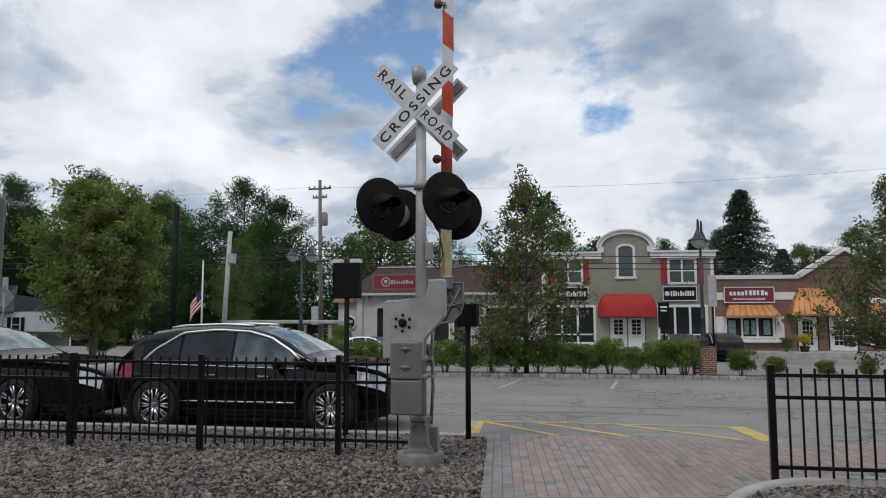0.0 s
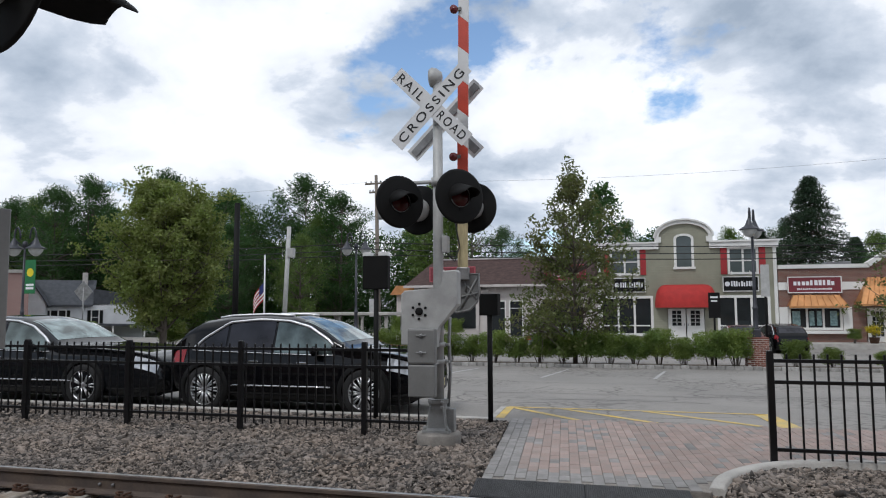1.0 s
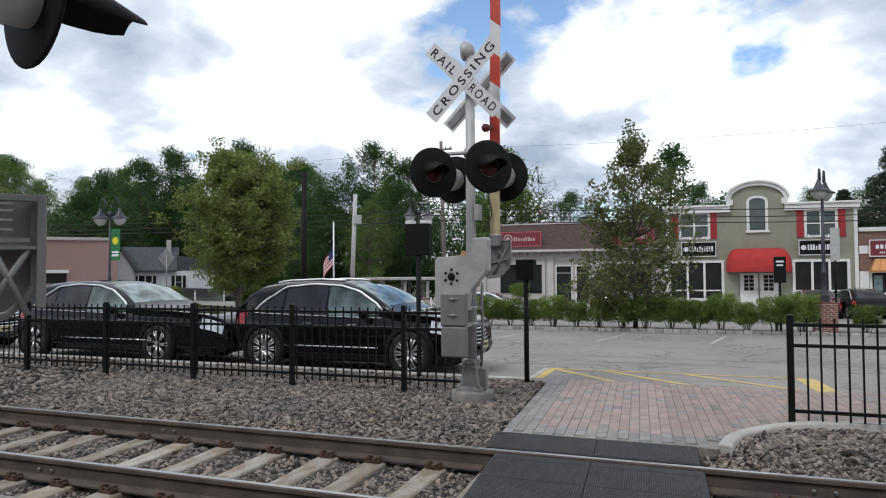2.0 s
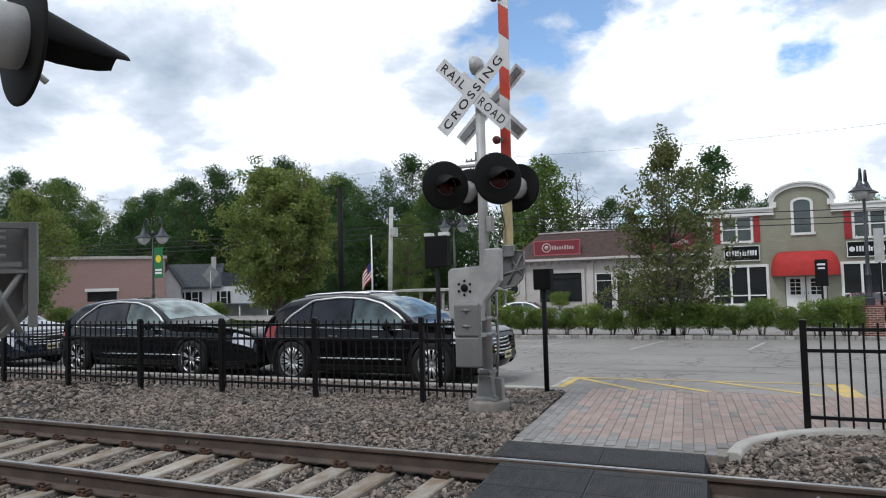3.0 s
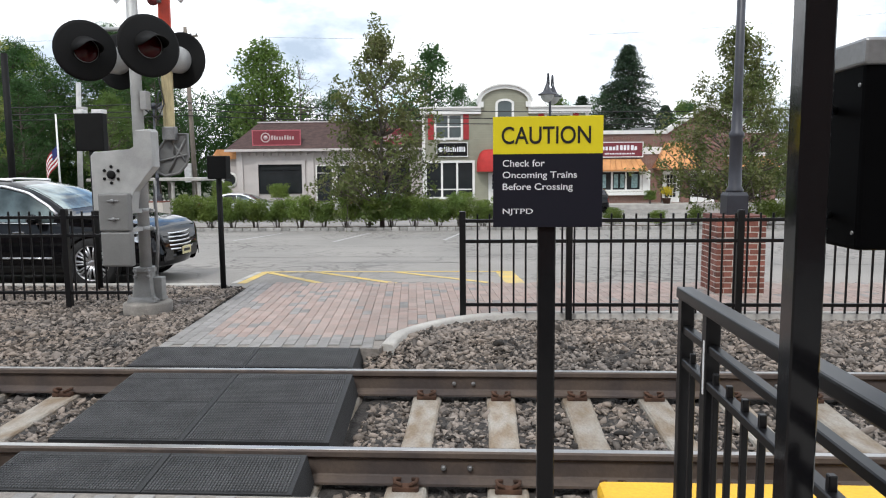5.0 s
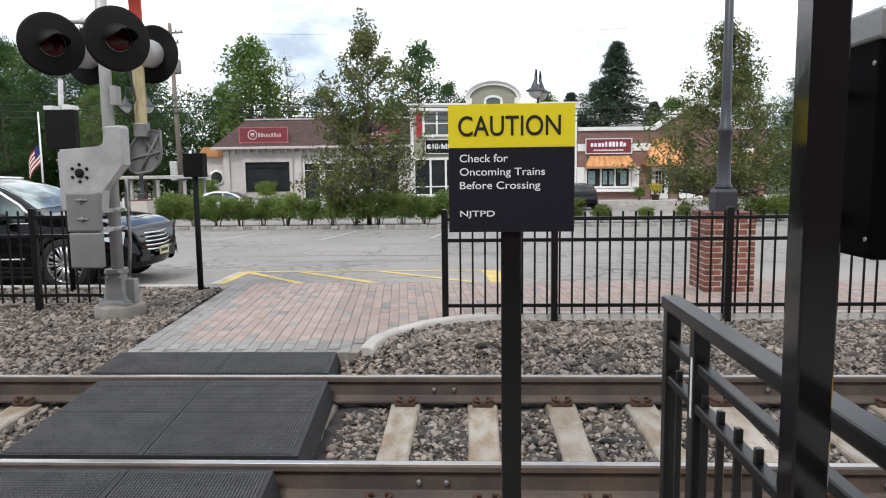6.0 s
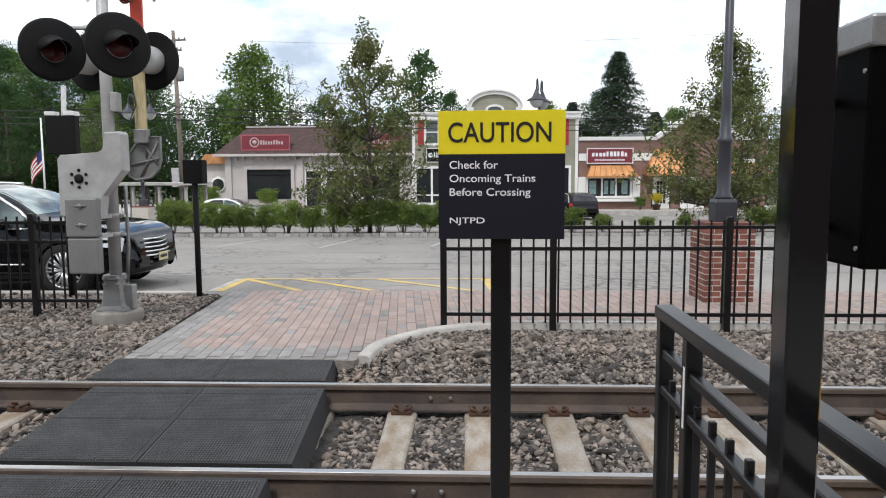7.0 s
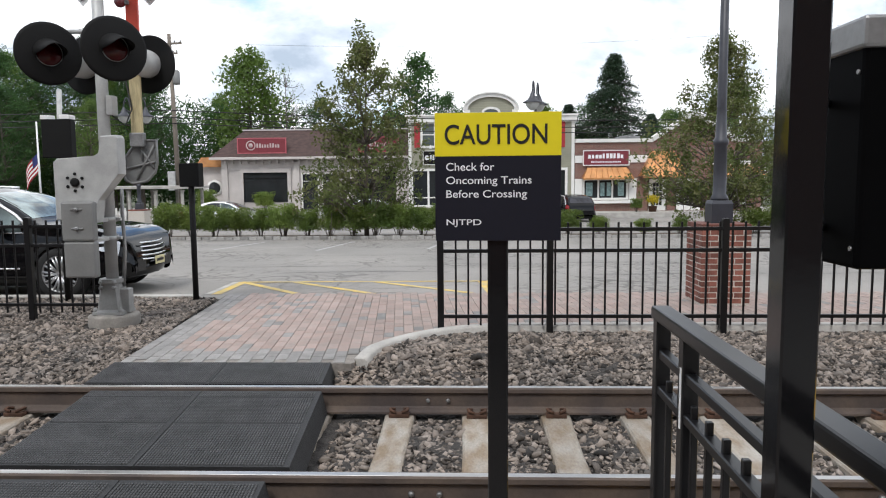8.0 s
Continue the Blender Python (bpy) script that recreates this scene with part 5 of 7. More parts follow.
make_car("parked_car", "dark red car parked by the salon", pose(6.6, 41.4, street_z(8, 41), 0, 0, 97), mat("dark_red_car_paint", (0.08, 0.008, 0.01), 0.2, coat=1.0), L=4.5, H=1.5, sedan=True, rail=False)
make_car("parked_car", "white car parked behind the hedge", pose(-13.3, 38.5, street_z(-12, 41), 0, 0, 4), M_CARWHITE, L=4.7, H=1.45, sedan=True, rail=False)
make_car("parked_car", "silver grey car parked before the eating house", pose(-5.4, 40.5, street_z(-5, 41), 0, 0, 3), mat("grey_silver_car_paint", (0.22, 0.23, 0.24), 0.25, 0.5, coat=1.0), L=4.6, H=1.5, sedan=True, rail=False)
make_car("parked_car", "silver car parked near the house", pose(-33.0, 30.0, road_z(30), 0, 0, 10), mat("silver_car_paint", (0.35, 0.37, 0.39), 0.25, 0.6, coat=1.0), L=4.6, H=1.45, sedan=True, rail=False)


# ---- buildings ----
def wall_panel(bm, x0, x1, z0, z1, y0, y1, holes=()):
    """A wall with openings that go through it."""
    xs = sorted({x0, x1, *[h[0] for h in holes], *[h[1] for h in holes]})
    zs = sorted({z0, z1, *[h[2] for h in holes], *[h[3] for h in holes]})
    front = [[bm.verts.new((x, y0, z)) for z in zs] for x in xs]
    back = [[bm.verts.new((x, y1, z)) for z in zs] for x in xs]

    def solid(i, j):
        if not (0 <= i < len(xs) - 1 and 0 <= j < len(zs) - 1):
            return False
        mx, mz = (xs[i] + xs[i + 1]) / 2, (zs[j] + zs[j + 1]) / 2
        return not any(h[0] < mx < h[1] and h[2] < mz < h[3] for h in holes)

    for i in range(len(xs) - 1):
        for j in range(len(zs) - 1):
            if not solid(i, j):
                continue
            ring = ((i, j), (i + 1, j), (i + 1, j + 1), (i, j + 1))
            bm.faces.new([front[p][q] for p, q in ring])
            bm.faces.new([back[p][q] for p, q in ring[::-1]])
            for k, beside in enumerate(((i, j - 1), (i + 1, j), (i, j + 1), (i - 1, j))):
                if not solid(*beside):
                    (p, q), (u, v) = ring[k], ring[(k + 1) % 4]
                    bm.faces.new((front[p][q], back[p][q], back[u][v], front[u][v]))
    loose = [v for v in bm.verts if not v.link_faces]
    bmesh.ops.delete(bm, geom=loose, context="VERTS")
    return bm


def window(parent, x0, x1, z0, z1, nx, nz, frame_m=None, pane_m=None, fw=0.1, y=0.0, split=None, name="window", label="white framed window"):
    """A window: a frame with glazing bars standing 4 cm proud, and one pane for each light."""
    fm, pm = frame_m or M_TRIM, pane_m or M_WINDOW
    bm = bmesh.new()
    loops = []
    for yy in (y - 0.05, y + 0.1):
        for g in (fw, 0.0):
            loops.append([bm.verts.new(v) for v in ((x0 - g, yy, z0 - g), (x1 + g, yy, z0 - g), (x1 + g, yy, z1 + g), (x0 - g, yy, z1 + g))])
    for p, q in ((0, 1), (1, 3), (3, 2), (2, 0)):
        for i in range(4):
            bm.faces.new((loops[p][i], loops[p][(i + 1) % 4], loops[q][(i + 1) % 4], loops[q][i]))
    o = part(name, bm, fm, parent, label)
    xs = [x0 + (x1 - x0) * i / nx for i in range(nx + 1)]
    zs = split or [z0 + (z1 - z0) * i / nz for i in range(nz + 1)]
    b = fw * 0.42
    for x in xs[1:-1]:
        part("glazing_bar", boxed(x - b, x + b, y - 0.03, y + 0.08, z0, z1), fm, o)
    for z in zs[1:-1]:
        for a, c in zip(xs, xs[1:]):
            part("glazing_bar", boxed(a + (b if a != x0 else 0), c - (b if c != x1 else 0), y - 0.025, y + 0.07, z - b * 0.6, z + b * 0.6), fm, o)
    for a, c in zip(xs, xs[1:]):
        for d, e in zip(zs, zs[1:]):
            part("pane", boxed(a, c, y + 0.03, y + 0.04, d, e), pm, o)
    return o


def bar_row(parent, x0, x1, z0, z1, y, count, material, seed):
    """A row of plain bars, one for each letter of a shop sign."""
    rr = random.Random(seed)
    w = (x1 - x0) / count
    for i in range(count):
        k = rr.uniform(0.55, 0.82)
        part("lettering_bar", boxed(x0 + w * i, x0 + w * (i + k), y - 0.008, y, z0, z1 - (z1 - z0) * rr.choice((0, 0, 0.25))), material, parent)


def make_salon():
    t = thing("salon_building", "two-storey sage clapboard shop with white trim and red awning", "building", "shops across the street", pose(-1.73, 48.0, -0.62, 0, 0, 2.2))
    W, H, D = 11.06, 6.35, 9.0
    holes = [(0.28, 3.35, 0.45, 2.72), (7.6, 10.45, 0.45, 2.72), (4.38, 6.68, 0.0, 2.08), (0.95, 2.58, 4.40, 5.85), (8.3, 9.86, 4.36, 5.82)]
    bm = bmesh.new()
    wall_panel(bm, 0, W, -0.4, H - 0.05, 0, 0.3, holes)
    part("wall", bm, M_SIDING, t)
    for a in ((0, 0.3, 0.302, D), (W - 0.3, W, 0.302, D), (0.302, W - 0.302, D - 0.3, D)):
        part("side_wall", boxed(*a, -0.4, H - 0.05), M_SIDING, t)
    arc = [(3.95, H - 0.05), (3.95, 6.72)] + [(5.5 - 1.55 * math.cos(a), 6.72 + 0.85 * math.sin(a)) for a in [math.pi * i / 14 for i in range(1, 14)]] + [(7.05, 6.72), (7.05, H - 0.05)]
    part("centre_gable", prism(bmesh.new(), arc[::-1], 0.0, 0.3), M_SIDING, t, "curved parapet over the middle bay")
    part("flat_roof", boxed(0.3, W - 0.3, 0.3, D - 0.3, H - 0.5, H - 0.3), M_ROOFDARK, t)
    for x0, x1, e0, e1 in ((-0.12, 3.93, 0.08, 0), (7.07, W + 0.12, 0, 0.08)):
        part("cornice", boxed(x0, x1, -0.22, 0.35, H - 0.42, H - 0.05), M_TRIM, t, "white moulded cornice")
        part("cornice_cap", boxed(x0 - e0, x1 + e1, -0.32, 0.4, H - 0.048, H + 0.06), M_TRIM, t)
    for x0 in (0.0, W - 0.2):
        part("corner_board", boxed(x0, x0 + 0.2, -0.05, -0.002, -0.3, H - 0.422), M_TRIM, t)
    for r0, r1, y0 in ((0.0, 0.218, -0.18), (0.22, 0.32, -0.3)):
        turns = [math.pi * i / 18 for i in range(19)]
        ring = [(5.5 - (1.55 + r0) * math.cos(c), 6.72 + (0.85 + r0) * math.sin(c)) for c in turns]
        ring += [(5.5 - (1.55 + r1) * math.cos(c), 6.72 + (0.85 + r1) * math.sin(c)) for c in turns[::-1]]
        part("arched_cornice", prism(bmesh.new(), ring, y0, 0.36), M_TRIM, t, "white arched cornice")
    for x0 in (3.72, 6.9):
        part("cornice_block", boxed(x0, x0 + 0.38, -0.2, 0.36, 6.362, 6.718), M_TRIM, t)
    for h in holes[3:]:
        window(t, h[0], h[1], h[2], h[3], 2, 2, None, M_WINDOW_UP, 0.14)
    bm = bmesh.new()
    for a in range(7):
        c, d = math.pi * a / 7, math.pi * (a + 1) / 7
        prism(bm, [(5.51 - 0.62 * math.cos(c), 6.6 + 0.32 * math.sin(c)), (5.51 - 0.62 * math.cos(d), 6.6 + 0.32 * math.sin(d)), (5.51 - 0.46 * math.cos(d), 6.58 + 0.2 * math.sin(d)), (5.51 - 0.46 * math.cos(c), 6.58 + 0.2 * math.sin(c))], -0.08, 0.02)
    box(bm, 4.89, 5.05, -0.08, -0.001, 4.75, 6.6)
    box(bm, 5.97, 6.13, -0.08, -0.001, 4.75, 6.6)
    box(bm, 4.82, 6.2, -0.12, -0.001, 4.6, 4.75)
    aw = part("arched_window", bm, M_TRIM, t, "arched white window frame")
    part("pane", prism(bmesh.new(), [(5.05, 4.75), (5.05, 6.58)] + [(5.51 - 0.46 * math.cos(a), 6.58 + 0.2 * math.sin(a)) for a in [math.pi * i / 8 for i in range(1, 8)]] + [(5.97, 6.58), (5.97, 4.75)], -0.03, -0.004), M_WINDOW_UP, aw)
    for x0, x1, zc in ((0.40, 0.78, 5.12), (2.76, 3.12, 5.12), (7.74, 8.12, 5.09), (10.04, 10.42, 5.09)):
        o = part("shutter", boxed(x0, x1, -0.07, -0.004, zc - 0.86, zc + 0.86, 0.01), M_SHUTTER, t, "red louvred shutter")
        for i in range(12):
            z = zc - 0.78 + i * 0.13
            part("slat", boxed(x0 + 0.05, x1 - 0.05, -0.085, -0.07, z, z + 0.07), M_SHUTTER, o)
    window(t, *holes[0], 3, 2, None, None, 0.16, split=[0.45, 0.95, 2.72])
    window(t, *holes[1], 3, 2, None, None, 0.16, split=[0.45, 0.95, 2.72])
    for x0, x1 in ((0.95, 3.05), (7.8, 9.95)):
        s = part("sign_board", boxed(x0, x1, -0.14, -0.02, 3.12, 4.08, 0.01), M_BLACK_MATT, t, "black sign board with a white border")
        bm = bmesh.new()
        for a, b, c, d in ((x0, x1, 3.12, 3.17), (x0, x1, 4.03, 4.08), (x0, x0 + 0.05, 3.17, 4.03), (x1 - 0.05, x1, 3.17, 4.03)):
            box(bm, a, b, -0.16, -0.141, c, d)
        part("border", bm, M_TRIM, s)
        bar_row(s, x0 + 0.5, x1 - 0.15, 3.45, 3.78, -0.142, 10, M_TEXTW, 4)
        part("emblem", lathe(bmesh.new(), [(0.16, 0.142), (0.0, 0.15)], 14, "Y", (x0 + 0.28, 0, 3.6), caps=False), M_TEXTW, s)
        for k in (0.25, 0.75):
            x = x0 + (x1 - x0) * k
            lampm = path_tube(bmesh.new(), [(x, 0, 4.3), (x, -0.3, 4.42), (x, -0.42, 4.3)], 0.02, 6)
            lathe(lampm, [(0.03, 4.32), (0.11, 4.18), (0.0, 4.18)], 10, at=(x, -0.42, 0))
            part("sign_lamp", lampm, M_TRIM, t, "small white gooseneck lamp")
    bm = bmesh.new()
    n, k = 12, 9
    rows = []
    for j in range(k + 1):
        b = math.pi / 2 * j / k
        row = []
        for i in range(n + 1):
            a = math.pi * i / n
            row.append(bm.verts.new((5.53 - 1.9 * math.cos(a) * (0.55 + 0.45 * math.cos(b) ** 0.6), -0.02 - 1.15 * math.sin(a) ** 0.7 * math.cos(b) ** 0.7, 2.32 + 1.28 * math.sin(b))))
        rows.append(row)
    for a, b in zip(rows, rows[1:]):
        for i in range(n):
            f = bm.faces.new((a[i], a[i + 1], b[i + 1], b[i]))
            f.smooth = True
    low = [bm.verts.new(v.co - Vector((0, 0, 0.2))) for v in rows[0]]
    for i in range(n):
        bm.faces.new((low[i], low[i + 1], rows[0][i + 1], rows[0][i]))
    part("awning", bm, M_AWNING, t, "domed red canvas awning")
    for x0, x1 in ((4.42, 5.50), (5.56, 6.64)):
        d = part("door", boxed(x0, x1, 0.02, 0.08, 0.02, 2.05, 0.01), M_TRIM, t, "white panelled door with small panes")
        for i in range(2):
            for j in range(4):
                a, c = x0 + 0.25 + 0.3 * i, 0.95 + 0.25 * j
                part("pane", boxed(a, a + 0.26, 0.008, 0.019, c, c + 0.21), M_WINDOW, d)
        part("door_handle", boxed(x1 - 0.1 if x0 < 5 else x0 + 0.06, x1 - 0.06 if x0 < 5 else x0 + 0.1, -0.03, 0.019, 0.95, 1.1), M_GALV, d)
    return t


make_salon()


def make_stony():
    t = thing("brick_shop", "red brick shop with white bands and copper canopies", "building", "shops across the street", pose(9.37, 48.45, -0.66, 0, 0, 2.2))
    holes = [(0.65, 3.45, 0.88, 2.05), (4.9, 6.2, 0.0, 2.15), (6.75, 8.55, 0.0, 2.1), (9.35, 11.4, 0.5, 2.1)]
    bm = bmesh.new()
    wall_panel(bm, 0, 12.5, -0.5, 4.55, 0, 0.3, holes)
    part("wall", bm, M_STONYBRICK, t)
    part("gable", prism(bmesh.new(), [(5.3, 4.552), (10.4, 4.552), (10.4, 4.75), (7.9, 6.25), (5.3, 4.75)][::-1], 0.0, 0.3), M_STONYBRICK, t)
    for a in ((12.2, 12.5, 0.302, 8), (0, 12.198, 7.7, 8)):
        part("side_wall", boxed(*a, -0.5, 4.4), M_STONYBRICK, t)
    part("flat_roof", boxed(0.0, 12.2, 0.3, 7.7, 4.1, 4.3), M_ROOFDARK, t)
    bm = bmesh.new()
    box(bm, 0.0, 5.2, -0.12, 0.36, 4.56, 4.80)
    box(bm, 0.0, 4.9, -0.06, -0.002, 3.22, 3.7)
    box(bm, 10.4, 12.5, -0.1, 0.36, 4.56, 4.75)
    box(bm, 8.9, 12.5, -0.06, -0.002, 3.0, 3.3)
    for s, e in (((5.2, 4.62), (7.9, 6.3)), ((7.9, 6.3), (10.6, 4.62))):
        d = Vector((e[0] - s[0], e[1] - s[1])).normalized()
        nn = (-d.y * 0.3, d.x * 0.3)
        prism(bm, [s, e, (e[0] + nn[0], e[1] + nn[1]), (s[0] + nn[0], s[1] + nn[1])][::-1], -0.25, 0.34)
    part("trim_band", bm, M_TRIM, t, "white stone band and gable trim")
    part("roof_unit", boxed(3.6, 5.0, 2.5, 4.0, 4.3, 5.1, 0.03), M_GALV, t, "grey rooftop air unit")
    s = part("sign_board", boxed(0.5, 3.6, -0.16, -0.062, 3.02, 4.05, 0.01), M_SIGNRED, t, "maroon sign board with pale border")
    bm = bmesh.new()
    for a, b, c, d in ((0.5, 3.6, 3.02, 3.08), (0.5, 3.6, 3.99, 4.05), (0.5, 0.56, 3.08, 3.99), (3.54, 3.6, 3.08, 3.99)):
        box(bm, a, b, -0.18, -0.161, c, d)
    part("border", bm, M_TRIM, s)
    bar_row(s, 0.85, 3.25, 3.5, 3.82, -0.161, 10, M_TEXTW, 5)
    bar_row(s, 1.05, 3.05, 3.22, 3.32, -0.161, 18, M_TEXTW, 6)

    def canopy(x0, x1, z0, z1, out, inset):
        bm = bmesh.new()
        a = [bm.verts.new(v) for v in ((x0, -0.01, z0), (x0, -out, z0), (x1, -out, z0), (x1, -0.01, z0))]
        b = [bm.verts.new(v) for v in ((x0 + inset, -0.01, z1), (x0 + inset, -0.16, z1), (x1 - inset, -0.16, z1), (x1 - inset, -0.01, z1))]
        for i in range(4):
            bm.faces.new((a[i], a[(i + 1) % 4], b[(i + 1) % 4], b[i]))
        bm.faces.new(b)
        bm.faces.new(a[::-1])
        n = int((x1 - x0) / 0.38)
        for i in range(n + 1):
            u = i / n
            tube(bm, (x0 + (x1 - x0) * u, -out - 0.01, z0 + 0.01), (x0 + inset + (x1 - x0 - 2 * inset) * u, -0.17, z1 + 0.02), 0.022, 0.022, 4)
        box(bm, x0 - 0.03, x1 + 0.03, -out - 0.05, -out + 0.02, z0 - 0.1, z0 + 0.02)
        return part("copper_canopy", bm, M_COPPER, t, "bright copper canopy with standing seams")

    canopy(0.45, 3.75, 2.2, 2.9, 0.75, 0.35)
    canopy(4.25, 7.3, 2.3, 3.95, 1.2, 0.8)
    canopy(9.0, 12.4, 2.3, 3.0, 0.8, 0.3)
    window(t, 0.65, 3.45, 0.88, 2.05, 3, 1, None, None, 0.14, label="white bay window")
    for x0, x1 in ((0.75, 1.2), (1.72, 2.0), (2.15, 2.42), (2.9, 3.3)):
        part("window_poster", boxed(x0, x1, 0.012, 0.02, 1.0, 1.9), M_POSTER, t, "pale bills behind the glass")
    for x0 in (-0.02, 3.62):
        part("window_panel", boxed(x0, x0 + 0.5, -0.1, -0.004, 0.702, 2.15, 0.01), M_TRIM, t, "white side panel")
    bm = boxed(-0.05, 4.15, -0.3, -0.002, 0.50, 0.70, 0.02)
    part("window_sill", bm, M_TRIM, t)
    for x0, x1 in ((4.98, 6.12), (6.85, 8.45)):
        d = part("door", boxed(x0, x1, 0.02, 0.08, 0.0, 2.1, 0.01), M_TRIM, t, "white door with fifteen panes")
        nx = 3 if x1 - x0 < 1.3 else 4
        for i in range(nx):
            for j in range(5):
                w = (x1 - x0 - 0.5) / nx
                a, c = x0 + 0.25 + w * i, 0.35 + 0.31 * j
                part("pane", boxed(a + 0.02, a + w - 0.02, 0.006, 0.018, c, c + 0.27), M_WINDOW, d)
    window(t, 9.35, 11.4, 0.5, 2.1, 3, 1, None, None, 0.14)
    return t


make_stony()


def make_restaurant():
    t = thing("restaurant_building", "low pale stucco eating house with a brown shingle roof", "building", "shops across the street", pose(-15.85, 52.0, -0.70))
    W = 14.4
    holes = [(1.65, 4.9, 0.75, 2.85), (6.0, 7.1, 0.0, 2.75), (7.5, 8.4, 0.0, 2.75), (9.9, 12.85, 0.7, 2.8)]
    bm = bmesh.new()
    wall_panel(bm, 0, W, -0.3, 3.9, 0, 0.3, holes)
    part("wall", bm, M_STUCCO, t)
    for a in ((0, 0.3, 0.302, 9), (W - 0.3, W, 0.302, 9), (0.302, W - 0.302, 8.7, 9)):
        part("side_wall", boxed(*a, -0.3, 3.9), M_STUCCO, t)
    bm = bmesh.new()
    a = [bm.verts.new(v) for v in ((-0.6, -0.6, 3.95), (W + 0.5, -0.6, 3.95), (W + 0.5, 9.5, 3.95), (-0.6, 9.5, 3.95))]
    b = [bm.verts.new(v) for v in ((1.3, 1.6, 6.0), (W - 0.9, 1.6, 6.0), (W - 0.9, 8, 6.0), (1.3, 8, 6.0))]
    for i in range(4):
        bm.faces.new((a[i], a[(i + 1) % 4], b[(i + 1) % 4], b[i]))
    bm.faces.new(b)
    bm.faces.new(a[::-1])
    part("roof", bm, M_SHINGLE, t, "brown shingle hipped roof")
    bm = bmesh.new()
    box(bm, -0.65, W + 0.55, -0.68, -0.5, 3.78, 3.96, 0.02)
    box(bm, 1.2, W - 0.8, 1.5, 1.62, 5.98, 6.08)
    for i in range(26):
        x = 0.4 + i * (W - 0.8) / 25
        box(bm, x - 0.07, x + 0.07, -0.3, -0.002, 3.5, 3.78)
    part("eave_trim", bm, M_STUCCO, t, "pale eave moulding with blocks")
    for x0, x1 in ((1.35, 4.95), (10.1, 13.1)):
        s = part("sign_board", boxed(x0, x1, -0.32, -0.2, 4.22, 5.35, 0.02), M_SIGNRED, t, "red roof sign with a pale edge")
        bm = bmesh.new()
        for p, q, c, d in ((x0, x1, 4.22, 4.29), (x0, x1, 5.28, 5.35), (x0, x0 + 0.07, 4.29, 5.28), (x1 - 0.07, x1, 4.29, 5.28)):
            box(bm, p, q, -0.34, -0.321, c, d)
        part("border", bm, mat("rose_sign_edge", (0.42, 0.10, 0.12), 0.6), s)
        bar_row(s, x0 + 1.42, x1 - 0.45, 4.64, 4.94, -0.321, 9, M_SIGNPALE, 7)
        part("emblem", lathe(bmesh.new(), [(0.36, 0.321), (0.36, 0.335), (0.28, 0.34), (0.28, 0.321)], 18, "Y", (x0 + 1.0, 0, 4.8), caps=False), M_SIGNPALE, s)
        part("emblem_core", lathe(bmesh.new(), [(0.16, 0.321), (0.16, 0.335), (0.0, 0.34)], 14, "Y", (x0 + 1.0, 0, 4.8), caps=False), M_SIGNPALE, s)
    for h in (holes[0], holes[3]):
        around = [(h[0] - 0.25, h[2] - 0.2), (h[0] - 0.25, h[3] + 0.3), (h[1] + 0.25, h[3] + 0.3), (h[1] + 0.25, h[2] - 0.2), (h[1], h[2] - 0.2), (h[1], h[3]), (h[0], h[3]), (h[0], h[2] - 0.2)]
        part("window_surround", prism(bmesh.new(), around, -0.12, -0.002), M_STUCCO, t, "raised stucco window surround")
    for x in (0.05, 5.35, 9.0, 13.9):
        part("pilaster", boxed(x, x + 0.45, -0.14, -0.002, -0.2, 3.6), M_STUCCO, t, "raised stucco pilaster")
    window(t, *holes[0], 1, 2, M_BLACK, None, 0.05, split=[0.75, 2.45, 2.85], label="dark framed shop window")
    window(t, *holes[3], 1, 1, M_BLACK, None, 0.05, label="dark framed shop window")
    window(t, 6.0, 7.1, 0.05, 2.7, 1, 2, M_TRIM, None, 0.08, split=[0.05, 2.2, 2.7], name="door", label="white framed glass door")
    window(t, 7.5, 8.4, 0.05, 2.7, 1, 2, M_TRIM, None, 0.08, split=[0.05, 2.2, 2.7], name="door", label="white framed glass door")
    bm = bmesh.new()
    box(bm, -1.7, -0.002, 0.8, 4.0, -0.3, 3.3)
    part("side_bay", bm, M_STUCCO, t, "small side bay with a round window")
    part("bay_window", lathe(bmesh.new(), [(0.62, -0.79), (0.62, -0.72), (0.45, -0.70), (0.0, -0.70)], 8, "Y", (-0.8, 0, 1.75), caps=False), M_TRIM, t, "octagonal white window")
    part("bay_pane", lathe(bmesh.new(), [(0.44, -0.69), (0.0, -0.685)], 16, "Y", (-0.8, 0, 1.75), caps=False), M_WINDOW, t)
    bm = bmesh.new()
    prism(bm, [(-2.1, 3.3), (0.0, 3.3), (0.0, 4.0), (-1.6, 4.0)][::-1], 0.4, 4.2)
    part("bay_roof", bm, M_COPPER, t, "copper roof over the side bay")
    return t


make_restaurant()


